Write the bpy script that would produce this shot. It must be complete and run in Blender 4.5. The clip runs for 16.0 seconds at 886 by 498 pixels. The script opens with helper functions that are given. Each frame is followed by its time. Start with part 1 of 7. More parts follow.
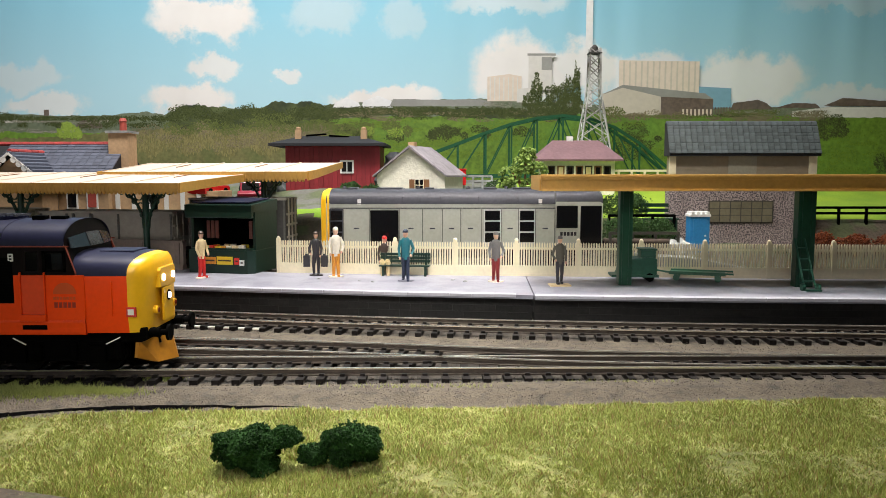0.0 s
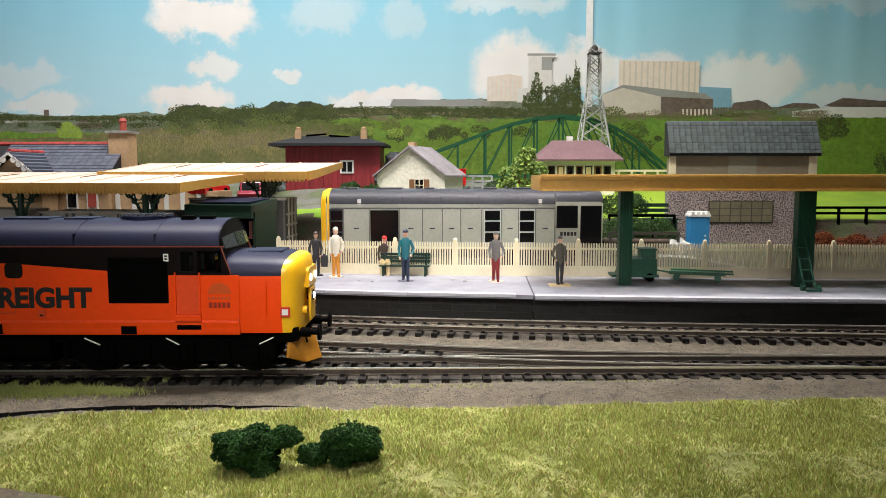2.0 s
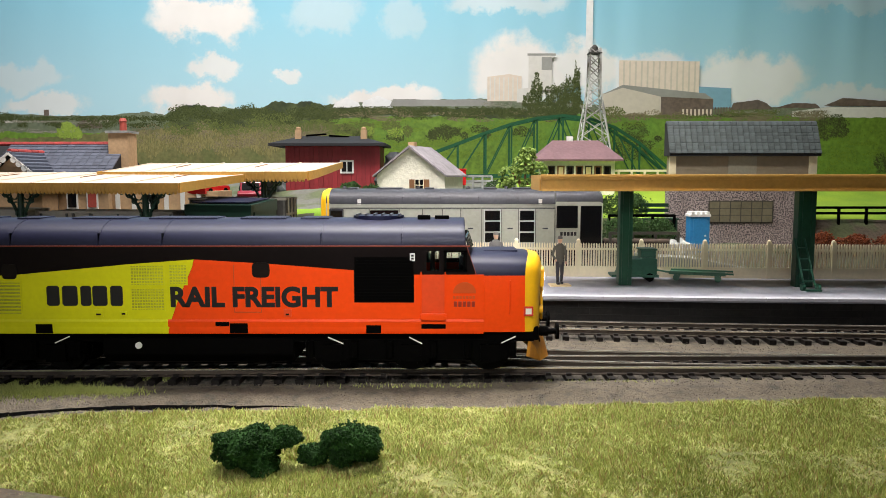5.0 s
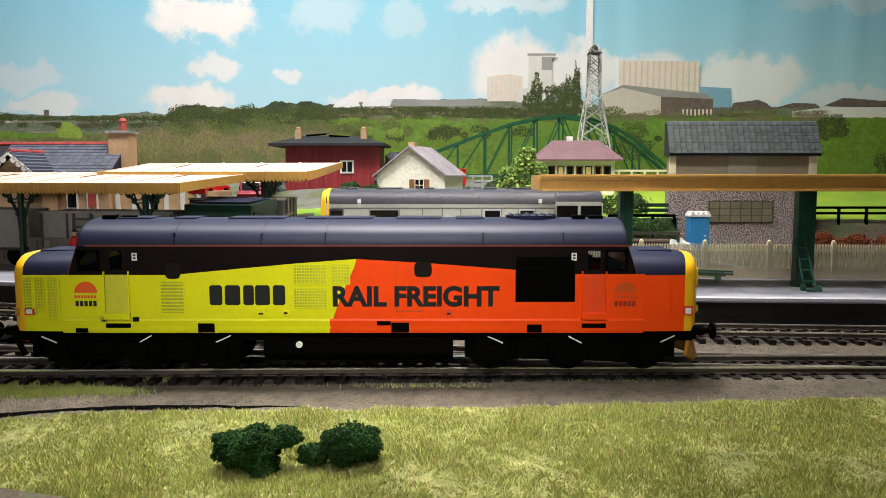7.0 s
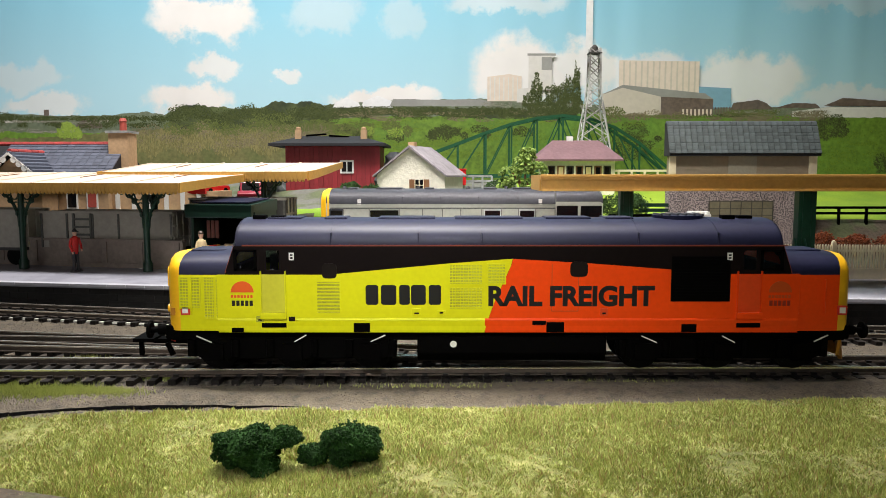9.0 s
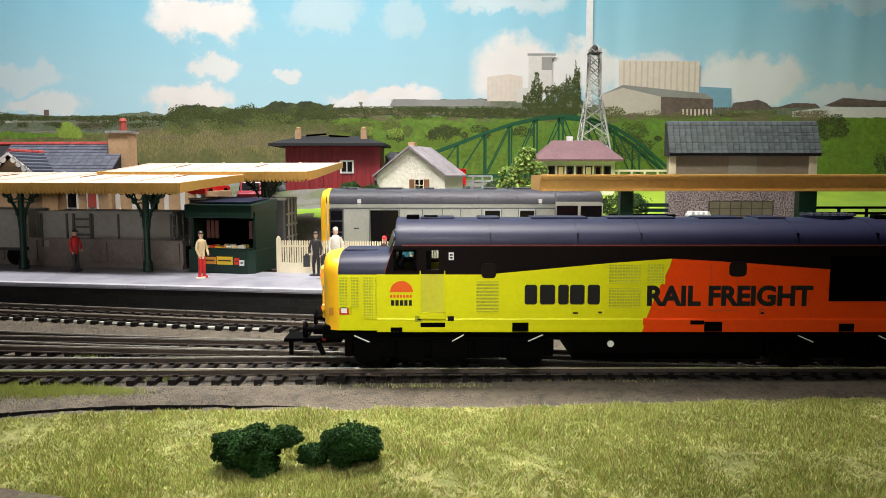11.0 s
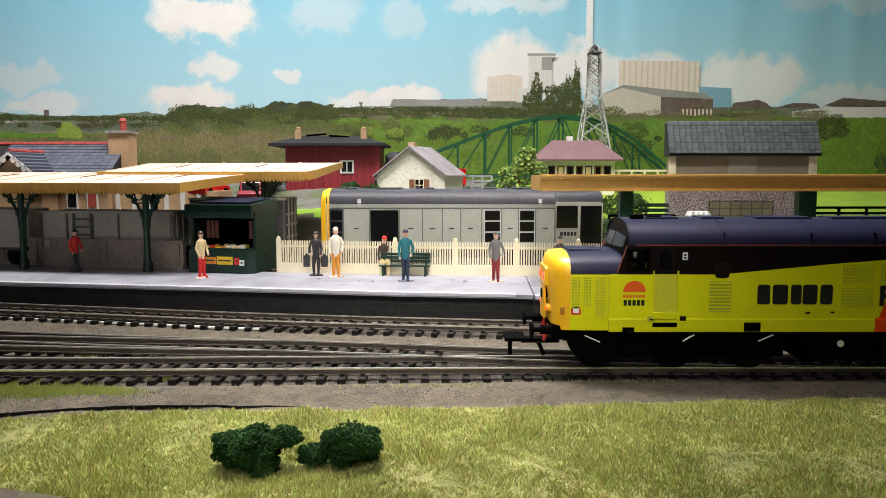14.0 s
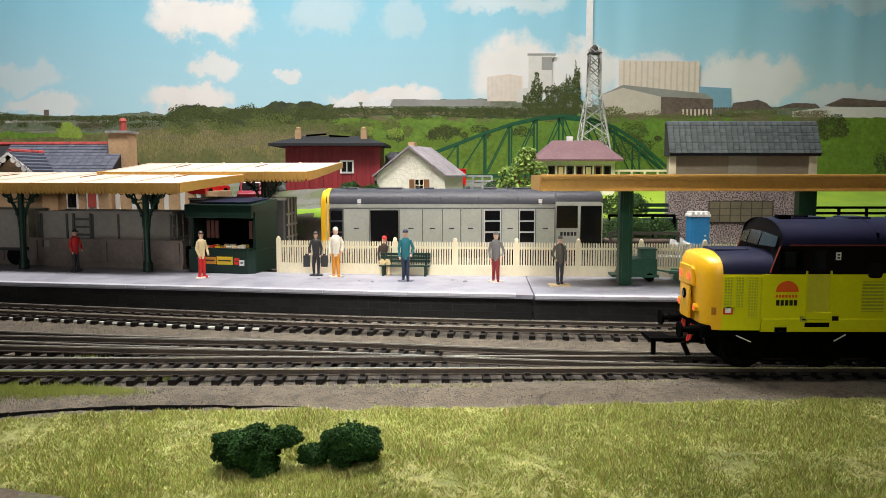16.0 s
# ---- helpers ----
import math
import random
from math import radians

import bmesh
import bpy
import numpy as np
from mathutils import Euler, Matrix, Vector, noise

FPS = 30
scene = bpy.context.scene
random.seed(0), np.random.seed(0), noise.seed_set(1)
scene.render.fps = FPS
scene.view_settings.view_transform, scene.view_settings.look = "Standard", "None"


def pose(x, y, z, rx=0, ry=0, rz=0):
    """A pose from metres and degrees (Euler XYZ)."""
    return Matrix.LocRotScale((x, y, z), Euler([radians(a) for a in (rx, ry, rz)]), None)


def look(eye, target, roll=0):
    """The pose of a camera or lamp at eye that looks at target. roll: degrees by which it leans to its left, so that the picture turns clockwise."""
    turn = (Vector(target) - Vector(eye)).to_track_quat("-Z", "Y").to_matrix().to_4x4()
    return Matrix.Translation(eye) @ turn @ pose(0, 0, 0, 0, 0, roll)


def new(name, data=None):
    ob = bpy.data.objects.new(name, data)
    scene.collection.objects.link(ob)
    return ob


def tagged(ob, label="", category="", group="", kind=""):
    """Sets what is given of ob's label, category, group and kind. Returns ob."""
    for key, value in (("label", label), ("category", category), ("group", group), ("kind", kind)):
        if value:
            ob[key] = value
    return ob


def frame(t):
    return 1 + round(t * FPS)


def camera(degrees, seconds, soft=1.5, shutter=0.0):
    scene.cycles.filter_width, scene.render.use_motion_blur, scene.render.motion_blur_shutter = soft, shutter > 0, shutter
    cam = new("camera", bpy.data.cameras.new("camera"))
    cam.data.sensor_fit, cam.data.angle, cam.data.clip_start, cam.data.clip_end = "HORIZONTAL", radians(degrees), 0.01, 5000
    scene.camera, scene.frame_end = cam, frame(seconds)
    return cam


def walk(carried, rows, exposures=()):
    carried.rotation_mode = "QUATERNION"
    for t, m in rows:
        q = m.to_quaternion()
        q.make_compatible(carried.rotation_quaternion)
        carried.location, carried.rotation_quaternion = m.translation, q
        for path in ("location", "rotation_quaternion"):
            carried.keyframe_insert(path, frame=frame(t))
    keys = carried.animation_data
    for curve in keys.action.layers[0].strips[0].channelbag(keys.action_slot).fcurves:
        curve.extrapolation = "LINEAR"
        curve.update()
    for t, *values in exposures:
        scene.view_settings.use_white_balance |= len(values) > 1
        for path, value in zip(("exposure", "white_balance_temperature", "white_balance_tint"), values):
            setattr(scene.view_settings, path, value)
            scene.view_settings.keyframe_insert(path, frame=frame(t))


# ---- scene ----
# Model railway in OO scale. Plan in millimetres; MM turns them into metres.
MM = 0.001
cam = camera(61.68, 16.0, 0.7)
CAMERA_POSE = pose(0, 0, 0.0687, 84.3, 0, 0)
walk(cam, [(0.0, CAMERA_POSE), (16.0, CAMERA_POSE)], [(0.0, 0.0), (3.0, 0.04), (6.5, 0.14), (10.0, 0.14), (13.0, 0.06), (16.0, 0.0)])

# ---------------- world and lamps ----------------
world = bpy.data.worlds.new("world")
world.use_nodes = True
scene.world = world
world.node_tree.nodes["Background"].inputs[0].default_value = (0.9, 0.95, 1.0, 1)
world.node_tree.nodes["Background"].inputs[1].default_value = 0.008


def area_lamp(name, at, target, sx, sy, watts, colour, beam):
    data = bpy.data.lights.new(name, "AREA")
    data.shape, data.size, data.size_y, data.energy, data.color = "RECTANGLE", sx, sy, watts, colour
    data.spread = radians(beam)
    ob = new(name, data)
    ob.matrix_world = look(at, target)
    return ob


area_lamp("lamp_light", (-0.11, 0.44, 0.62), (-0.11, 0.485, 0.0), 0.60, 0.10, 5.0, (1.0, 0.96, 0.925), 140)
# Three unseen narrow fills added: for the grass, the platform, the locomotive's near side.
area_lamp("grass_fill_light", (-0.03, 0.36, 0.56), (-0.035, 0.21, 0.0), 0.07, 0.05, 0.20, (1.0, 0.965, 0.91), 38)
area_lamp("platform_fill_light", (0.05, 0.24, 0.56), (0.07, 0.45, 0.02), 0.06, 0.05, 0.34, (1.0, 0.95, 0.89), 54)
area_lamp("front_fill_light", (-0.02, -0.10, 0.33), (-0.02, 0.32, 0.03), 0.07, 0.05, 0.105, (1.0, 0.97, 0.93), 36)
# Broad fill lamp added to brighten the sides that face the camera.
area_lamp("unseen_fill_light", (-0.42, -0.80, 0.36), (-0.05, 0.45, 0.05), 0.6, 0.40, 1.2, (0.97, 0.98, 1.0), 170)


# ---------------- mesh helpers (millimetres) ----------------
def box(bm, x0, x1, y0, y1, z0, z1):
    v = [bm.verts.new((x, y, z)) for z in (z0, z1) for y in (y0, y1) for x in (x0, x1)]
    for f in ((0, 2, 3, 1), (4, 5, 7, 6), (0, 1, 5, 4), (2, 6, 7, 3), (0, 4, 6, 2), (1, 3, 7, 5)):
        bm.faces.new([v[i] for i in f])
    return v


def prism(bm, outline, axis, lo, hi):
    """Extrudes a closed outline of (a, b) along an axis: x -> (y, z), y -> (x, z), z -> (x, y)."""
    def put(a, b, c):
        return {"x": (c, a, b), "y": (a, c, b), "z": (a, b, c)}[axis]
    n = len(outline)
    lower = [bm.verts.new(put(a, b, lo)) for a, b in outline]
    upper = [bm.verts.new(put(a, b, hi)) for a, b in outline]
    bm.faces.new(lower)
    bm.faces.new(upper)
    for i in range(n):
        bm.faces.new((lower[i], lower[(i + 1) % n], upper[(i + 1) % n], upper[i]))
    return lower + upper


def tube(bm, a, b, r, sides=8, r2=None):
    a, b = Vector(a), Vector(b)
    d = (b - a).normalized()
    u = d.orthogonal().normalized()
    w = d.cross(u)
    rings = []
    for p, rr in ((a, r), (b, r if r2 is None else r2)):
        rings.append([bm.verts.new(p + (u * math.cos(i * math.tau / sides) + w * math.sin(i * math.tau / sides)) * rr) for i in range(sides)])
    for i in range(sides):
        j = (i + 1) % sides
        bm.faces.new((rings[0][i], rings[0][j], rings[1][j], rings[1][i]))
    bm.faces.new(rings[0][::-1])
    bm.faces.new(rings[1])


def bar(bm, a, b, w, h):
    """A square bar from a to b, w wide across and h high."""
    a, b = Vector(a), Vector(b)
    d = (b - a).normalized()
    side = d.cross(Vector((0, 0, 1)))
    side = Vector((1, 0, 0)) if side.length < 1e-4 else side.normalized()
    up = side.cross(d)
    rings = [[bm.verts.new(p + side * s * w / 2 + up * u * h / 2) for s, u in ((-1, -1), (1, -1), (1, 1), (-1, 1))] for p in (a, b)]
    for i in range(4):
        j = (i + 1) % 4
        bm.faces.new((rings[0][i], rings[0][j], rings[1][j], rings[1][i]))
    bm.faces.new(rings[0][::-1])
    bm.faces.new(rings[1])


def ribbon(bm, pts, w, h):
    """A square bar along a line of points, in one piece."""
    pts = [Vector(q) for q in pts]
    rings = []
    for i, q in enumerate(pts):
        d = (pts[min(i + 1, len(pts) - 1)] - pts[max(i - 1, 0)]).normalized()
        side = d.cross(Vector((0, 0, 1)))
        side = Vector((1, 0, 0)) if side.length < 0.2 else side.normalized()
        up = side.cross(d)
        rings.append([bm.verts.new(q + side * s * w / 2 + up * u * h / 2) for s, u in ((-1, -1), (1, -1), (1, 1), (-1, 1))])
    for r, q in zip(rings, rings[1:]):
        for i in range(4):
            bm.faces.new((r[i], r[(i + 1) % 4], q[(i + 1) % 4], q[i]))
    bm.faces.new(rings[0][::-1])
    bm.faces.new(rings[-1])


def lathe(bm, rings, sides=12, at=(0, 0, 0), squash=1.0):
    """A turned form from (radius, z) rings."""
    made = []
    for r, z in rings:
        made.append([bm.verts.new((at[0] + r * math.cos(i * math.tau / sides), at[1] + squash * r * math.sin(i * math.tau / sides), at[2] + z)) for i in range(sides)])
    for lower, upper in zip(made, made[1:]):
        for i in range(sides):
            j = (i + 1) % sides
            bm.faces.new((lower[i], lower[j], upper[j], upper[i]))
    bm.faces.new(made[0][::-1])
    bm.faces.new(made[-1])


def blob(bm, at, size, seed=0.0, rough=0.2, level=2, freq=0.5):
    """A lumpy ball of half sizes `size`."""
    got = bmesh.ops.create_icosphere(bm, subdivisions=level, radius=1.0)["verts"]
    for v in got:
        n = noise.noise(v.co * 1.9 + Vector((seed, seed * 0.7, 3.1))) + 0.5 * noise.noise(v.co * 4.5 + Vector((seed, 1.3, seed)))
        c = v.co * (1 + rough * n)
        v.co = Vector(at) + Vector((c.x * size[0], c.y * size[1], c.z * size[2]))


def mesh_of(name, bm, material, smooth=False, bevel=0.0):
    bmesh.ops.recalc_face_normals(bm, faces=bm.faces)
    if bevel:
        bmesh.ops.bevel(bm, geom=list(bm.edges), offset=bevel, segments=2, affect="EDGES", profile=0.6)
    for v in bm.verts:
        v.co *= MM
    data = bpy.data.meshes.new(name)
    for f in bm.faces:
        f.smooth = smooth
    bm.to_mesh(data)
    bm.free()
    for m in (material if isinstance(material, (list, tuple)) else [material]):
        data.materials.append(m)
    if smooth:
        data.set_sharp_from_angle(angle=radians(38))
    return data


def part(name, bm, material, parent=None, label="", smooth=False, bevel=0.0, at=None):
    ob = new(name, mesh_of(name, bm, material, smooth, bevel))
    if at is not None:
        ob.matrix_basis = at
    if parent is not None:
        ob.parent = parent
    if label:
        ob["label"] = label
    return ob


def thing(name, x, y, z, label, category, group="", turn=0.0, kind=""):
    ob = new(name)
    ob.empty_display_size = 0.01
    ob.matrix_basis = pose(x * MM, y * MM, z * MM, 0, 0, turn)
    return tagged(ob, label, category, group, kind)


def mm(x, y, z, turn=0.0):
    return pose(x * MM, y * MM, z * MM, 0, 0, turn)


def B():
    return bmesh.new()


# ---------------- materials ----------------
def node(tree, kind, **settings):
    n = tree.nodes.new(kind)
    for key, value in settings.items():
        if key == "operation":
            n.operation = value
        elif key == "blend":
            n.data_type, n.blend_type = "RGBA", value
        else:
            n.inputs[key.replace("_", " ")].default_value = value
    return n


def paint(name, colour, rough=0.5, metal=0.0, vary=0.12, grain=600.0, bump=0.1, stain=60.0, emit=0.0, coat=0.0, piece=0.0, gloss=0.5, second=None, mix_scale=150.0, mix_edge=(0.45, 0.6)):
    """A procedural surface: two scales of noise in colour, fine relief, optional second colour in patches, per-piece variation."""
    m = bpy.data.materials.new(name)
    m.use_nodes = True
    t = m.node_tree
    shader = t.nodes["Principled BSDF"]
    shader.inputs["Roughness"].default_value = rough
    shader.inputs["Metallic"].default_value = metal
    shader.inputs["Specular IOR Level"].default_value = gloss
    shader.inputs["Coat Weight"].default_value = coat
    place = t.nodes.new("ShaderNodeTexCoord")
    fine = node(t, "ShaderNodeTexNoise", Scale=grain, Detail=4.0)
    wide = node(t, "ShaderNodeTexNoise", Scale=stain, Detail=3.0)
    for n in (fine, wide):
        t.links.new(place.outputs["Object"], n.inputs["Vector"])
    both = node(t, "ShaderNodeMath", operation="ADD")
    t.links.new(fine.outputs[0], both.inputs[0])
    t.links.new(wide.outputs[0], both.inputs[1])
    value = node(t, "ShaderNodeMapRange")
    value.inputs["From Min"].default_value, value.inputs["From Max"].default_value = 0.7, 1.3
    value.inputs["To Min"].default_value, value.inputs["To Max"].default_value = 1 - vary, 1 + vary
    t.links.new(both.outputs[0], value.inputs["Value"])
    base = node(t, "ShaderNodeRGB")
    base.outputs[0].default_value = (*colour, 1)
    source = base.outputs[0]
    if second is not None:
        patch = node(t, "ShaderNodeTexNoise", Scale=mix_scale, Detail=5.0)
        t.links.new(place.outputs["Object"], patch.inputs["Vector"])
        edge = node(t, "ShaderNodeMapRange")
        edge.inputs["From Min"].default_value, edge.inputs["From Max"].default_value = mix_edge
        t.links.new(patch.outputs[0], edge.inputs["Value"])
        mix = node(t, "ShaderNodeMix", blend="MIX")
        mix.inputs[7].default_value = (*second, 1)
        t.links.new(source, mix.inputs[6])
        t.links.new(edge.outputs[0], mix.inputs[0])
        source = mix.outputs[2]
    scale = node(t, "ShaderNodeVectorMath", operation="SCALE")
    t.links.new(source, scale.inputs[0])
    t.links.new(value.outputs[0], scale.inputs["Scale"])
    last = scale.outputs[0]
    if piece:
        info = t.nodes.new("ShaderNodeObjectInfo")
        span = node(t, "ShaderNodeMapRange")
        span.inputs["To Min"].default_value, span.inputs["To Max"].default_value = 1 - piece, 1 + piece
        t.links.new(info.outputs["Random"], span.inputs["Value"])
        again = node(t, "ShaderNodeVectorMath", operation="SCALE")
        t.links.new(last, again.inputs[0])
        t.links.new(span.outputs[0], again.inputs["Scale"])
        last = again.outputs[0]
    t.links.new(last, shader.inputs["Base Color"])
    if bump:
        relief = node(t, "ShaderNodeBump", Strength=bump, Distance=0.0006)
        t.links.new(fine.outputs[0], relief.inputs["Height"])
        t.links.new(relief.outputs[0], shader.inputs["Normal"])
    if emit:
        t.links.new(last, shader.inputs["Emission Color"])
        shader.inputs["Emission Strength"].default_value = emit
    return m


def glass(name, tint=(0.8, 0.85, 0.85), rough=0.03):
    m = bpy.data.materials.new(name)
    m.use_nodes = True
    s = m.node_tree.nodes["Principled BSDF"]
    s.inputs["Base Color"].default_value = (*tint, 1)
    s.inputs["Roughness"].default_value = rough
    s.inputs["Transmission Weight"].default_value = 1.0
    return m


M = {
    # Dark grey keeps the light bounced off the unseen room low.
    "room": paint("room_paint", (0.14, 0.135, 0.13), 0.8, vary=0.05, grain=40, stain=3, bump=0.05),
    "carpet": paint("carpet", (0.16, 0.14, 0.13), 0.95, vary=0.2, grain=300, bump=0.3),
    "board": paint("board_wood", (0.22, 0.12, 0.06), 0.6, vary=0.3, grain=80, stain=15),
    "ballast": paint("ballast", (0.105, 0.085, 0.060), 0.95, vary=0.35, grain=1500, stain=90, bump=0.9, second=(0.062, 0.053, 0.042), mix_scale=260, mix_edge=(0.5, 0.66)),
    "grain": paint("ballast_grain", (0.12, 0.104, 0.08), 0.95, vary=0.4, grain=900, stain=200, bump=0.4, second=(0.12, 0.10, 0.09), mix_scale=500),
    "soil": paint("soil", (0.17, 0.18, 0.05), 0.95, vary=0.4, grain=700, stain=60, bump=0.7, second=(0.24, 0.23, 0.08), mix_scale=90),
    # Ballast colour darkened to hold the shade between rails and sleepers.
    "shaded_bed": paint("shaded_track_bed", (0.036, 0.029, 0.023), 0.95, vary=0.35, grain=1500, stain=120, bump=0.8, second=(0.065, 0.054, 0.041), mix_scale=300),
    "bank": paint("earth_bank", (0.085, 0.065, 0.045), 0.95, vary=0.35, grain=500, stain=70, bump=0.8, second=(0.06, 0.07, 0.03), mix_scale=70),
    "asphalt": paint("asphalt_lane", (0.17, 0.17, 0.15), 0.9, vary=0.25, grain=500, stain=40, bump=0.4, second=(0.10, 0.12, 0.06), mix_scale=40),
    "felt": paint("felt_field", (0.24, 0.36, 0.02), 0.95, vary=0.12, grain=900, stain=25, bump=0.4, second=(0.17, 0.30, 0.02), mix_scale=18),
    "rail": paint("rail_metal", (0.84, 0.79, 0.69), 0.25, 0.8, vary=0.15, grain=400, bump=0.05),
    "rail_web": paint("rail_rust", (0.055, 0.040, 0.029), 0.8, 0.0, vary=0.3, grain=500, bump=0.2),
    "sleeper": paint("sleeper_plastic", (0.011, 0.009, 0.008), 0.65, gloss=0.15, vary=0.3, grain=700, bump=0.2, piece=0.35),
    "platform": paint("platform_top", (0.28, 0.28, 0.325), 0.5, vary=0.12, grain=900, stain=45, bump=0.25, second=(0.215, 0.215, 0.255), mix_scale=60),
    "coping": paint("platform_coping", (0.47, 0.47, 0.52), 0.5, vary=0.1, grain=900, stain=60, bump=0.2, piece=0.06),
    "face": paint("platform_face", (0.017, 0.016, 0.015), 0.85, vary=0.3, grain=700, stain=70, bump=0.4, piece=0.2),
    "cream": paint("cream_plastic", (0.83, 0.74, 0.52), 0.5, vary=0.08, grain=600, bump=0.1),
    "tan": paint("canopy_tan", (0.58, 0.33, 0.075), 0.5, vary=0.12, grain=500, stain=40, bump=0.12),
    "tan_pale": paint("canopy_roof", (0.68, 0.57, 0.46), 0.6, vary=0.08, grain=500, stain=30, bump=0.12),
    "green": paint("dark_green_plastic", (0.006, 0.032, 0.018), 0.4, vary=0.25, grain=500, bump=0.1),
    "bottle": paint("kiosk_green", (0.004, 0.023, 0.014), 0.35, vary=0.2, grain=500, bump=0.1),
    "grey": paint("loco_grey", (0.39, 0.395, 0.335), 0.5, vary=0.1, grain=500, stain=60, bump=0.05),
    "dark_grey": paint("roof_grey", (0.052, 0.052, 0.062), 0.5, gloss=0.25, vary=0.2, grain=500, stain=50, bump=0.1),
    "navy": paint("loco_navy", (0.010, 0.011, 0.034), 0.48, gloss=0.22, vary=0.15, grain=600, stain=60, bump=0.04),
    "upper": paint("loco_upper_black", (0.006, 0.0035, 0.0035), 0.5, gloss=0.08, vary=0.2, grain=600, stain=60, bump=0.04),
    "lime": paint("loco_lime", (0.68, 0.67, 0.006), 0.42, gloss=0.25, vary=0.05, grain=700, stain=40, bump=0.04),
    "lime_mesh": paint("loco_lime_grille", (0.42, 0.44, 0.03), 0.7, vary=0.4, grain=2600, stain=60, bump=0.6),
    "orange": paint("loco_orange", (0.84, 0.062, 0.003), 0.42, gloss=0.22, vary=0.06, grain=700, stain=40, bump=0.04),
    "yellow": paint("loco_yellow", (0.84, 0.45, 0.012), 0.35, vary=0.05, grain=700, stain=40, bump=0.04),
    "black": paint("black_plastic", (0.0012, 0.0011, 0.0011), 0.75, gloss=0.03, vary=0.3, grain=600, bump=0.1),
    "letter": paint("letter_black", (0.008, 0.007, 0.009), 0.4, vary=0.1),
    "white": paint("white_plastic", (0.80, 0.79, 0.76), 0.45, vary=0.05),
    "red": paint("red_plastic", (0.62, 0.03, 0.02), 0.45, vary=0.1),
    "line_red": paint("lining_red", (0.20, 0.035, 0.015), 0.45, vary=0.1),
    "lamp_on": paint("lamp_lit", (1.0, 0.86, 0.66), 0.3, vary=0.0, emit=5.0),
    "lamp_red": paint("tail_lamp_lit", (1.0, 0.06, 0.02), 0.3, vary=0.0, emit=2.0),
    "steel": paint("bright_steel", (0.75, 0.74, 0.70), 0.3, 0.7, vary=0.1),
    "pane": glass("window_glass"),
    "dark_pane": paint("dark_glazing", (0.006, 0.006, 0.007), 0.15, gloss=0.3, vary=0.1),
}

# ---------------- unseen room added round the layout ---
def room():
    def slab(name, label, mat, *b):
        bm = B()
        box(bm, *b)
        tagged(part(name, bm, M[mat]), label, "room", kind="structure")
    slab("floor", "dark carpeted floor of the room", "carpet", -2000, 2000, -870, 1300, -1000, -950)
    slab("ceiling", "unseen dark grey ceiling that limits bounced light", "room", -2000, 2000, -870, 1300, 1250, 1300)
    slab("wall_north", "plain painted wall behind the layout", "room", -2000, 2000, 1250, 1300, -950, 1250)
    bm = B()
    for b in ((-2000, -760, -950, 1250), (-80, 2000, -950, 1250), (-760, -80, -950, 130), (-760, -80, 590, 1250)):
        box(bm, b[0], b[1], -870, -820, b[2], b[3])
    tagged(part("wall_south", bm, M["room"]), "unseen painted wall with an added window behind the camera", "room", kind="structure")
    # Invented window, out of view, that houses the broad fill lamp.
    w = thing("added_window", -420, -845, 360, "unseen white window added to house the fill lamp", "window", kind="structure")
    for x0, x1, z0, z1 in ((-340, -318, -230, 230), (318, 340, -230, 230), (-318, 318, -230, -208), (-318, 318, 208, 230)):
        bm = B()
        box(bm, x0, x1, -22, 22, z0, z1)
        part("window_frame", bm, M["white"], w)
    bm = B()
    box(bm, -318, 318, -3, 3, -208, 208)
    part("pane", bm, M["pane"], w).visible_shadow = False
    # Invented fixture, out of view, for the overhead lamp and three fills.
    t = thing("added_lamp_rig", 0, 0, 0, "unseen dark lamp rig added for the overhead and fill lamps", "lamp")
    for name, pts in (("track", ((-250, 360, 760), (180, 360, 760))), ("rod", ((-40, 360, 768), (-40, 360, 1250))), ("arm", ((-110, 360, 752), (-110, 440, 660))), ("arm", ((-20, 360, 752), (-20, -100, 370))), ("arm", ((-30, 360, 752), (-30, 350, 600))), ("arm", ((50, 360, 752), (50, 240, 600)))):
        bm = B()
        bar(bm, pts[0], pts[1], 14, 14)
        part(name, bm, M["black"], t)
    for x, y, z, wx, wy in ((-110, 440, 626, 620, 110), (-30, 350, 566, 70, 60), (50, 240, 566, 80, 70), (-20, -100, 336, 80, 60)):
        bm = B()
        box(bm, x - wx / 2, x + wx / 2, y - wy / 2, y + wy / 2, z + 8, z + 40)
        part("lamp_head", bm, M["black"], t, bevel=3.0)
    slab("wall_west", "plain painted side wall", "room", -2000, -1950, -820, 1250, -950, 1250)
    slab("wall_east", "plain painted side wall", "room", 1950, 2000, -820, 1250, -950, 1250)


room()


# ---------------- ground ----------------
def interp(x, pts):
    if x <= pts[0][0]:
        return pts[0][1]
    for (a, p), (b, q) in zip(pts, pts[1:]):
        if x <= b:
            return p + (q - p) * (x - a) / (b - a)
    return pts[-1][1]


def grass_edge(x):
    return interp(x, [(-140, 219), (-104, 227), (-33, 230), (21, 232), (97, 239), (160, 243)])


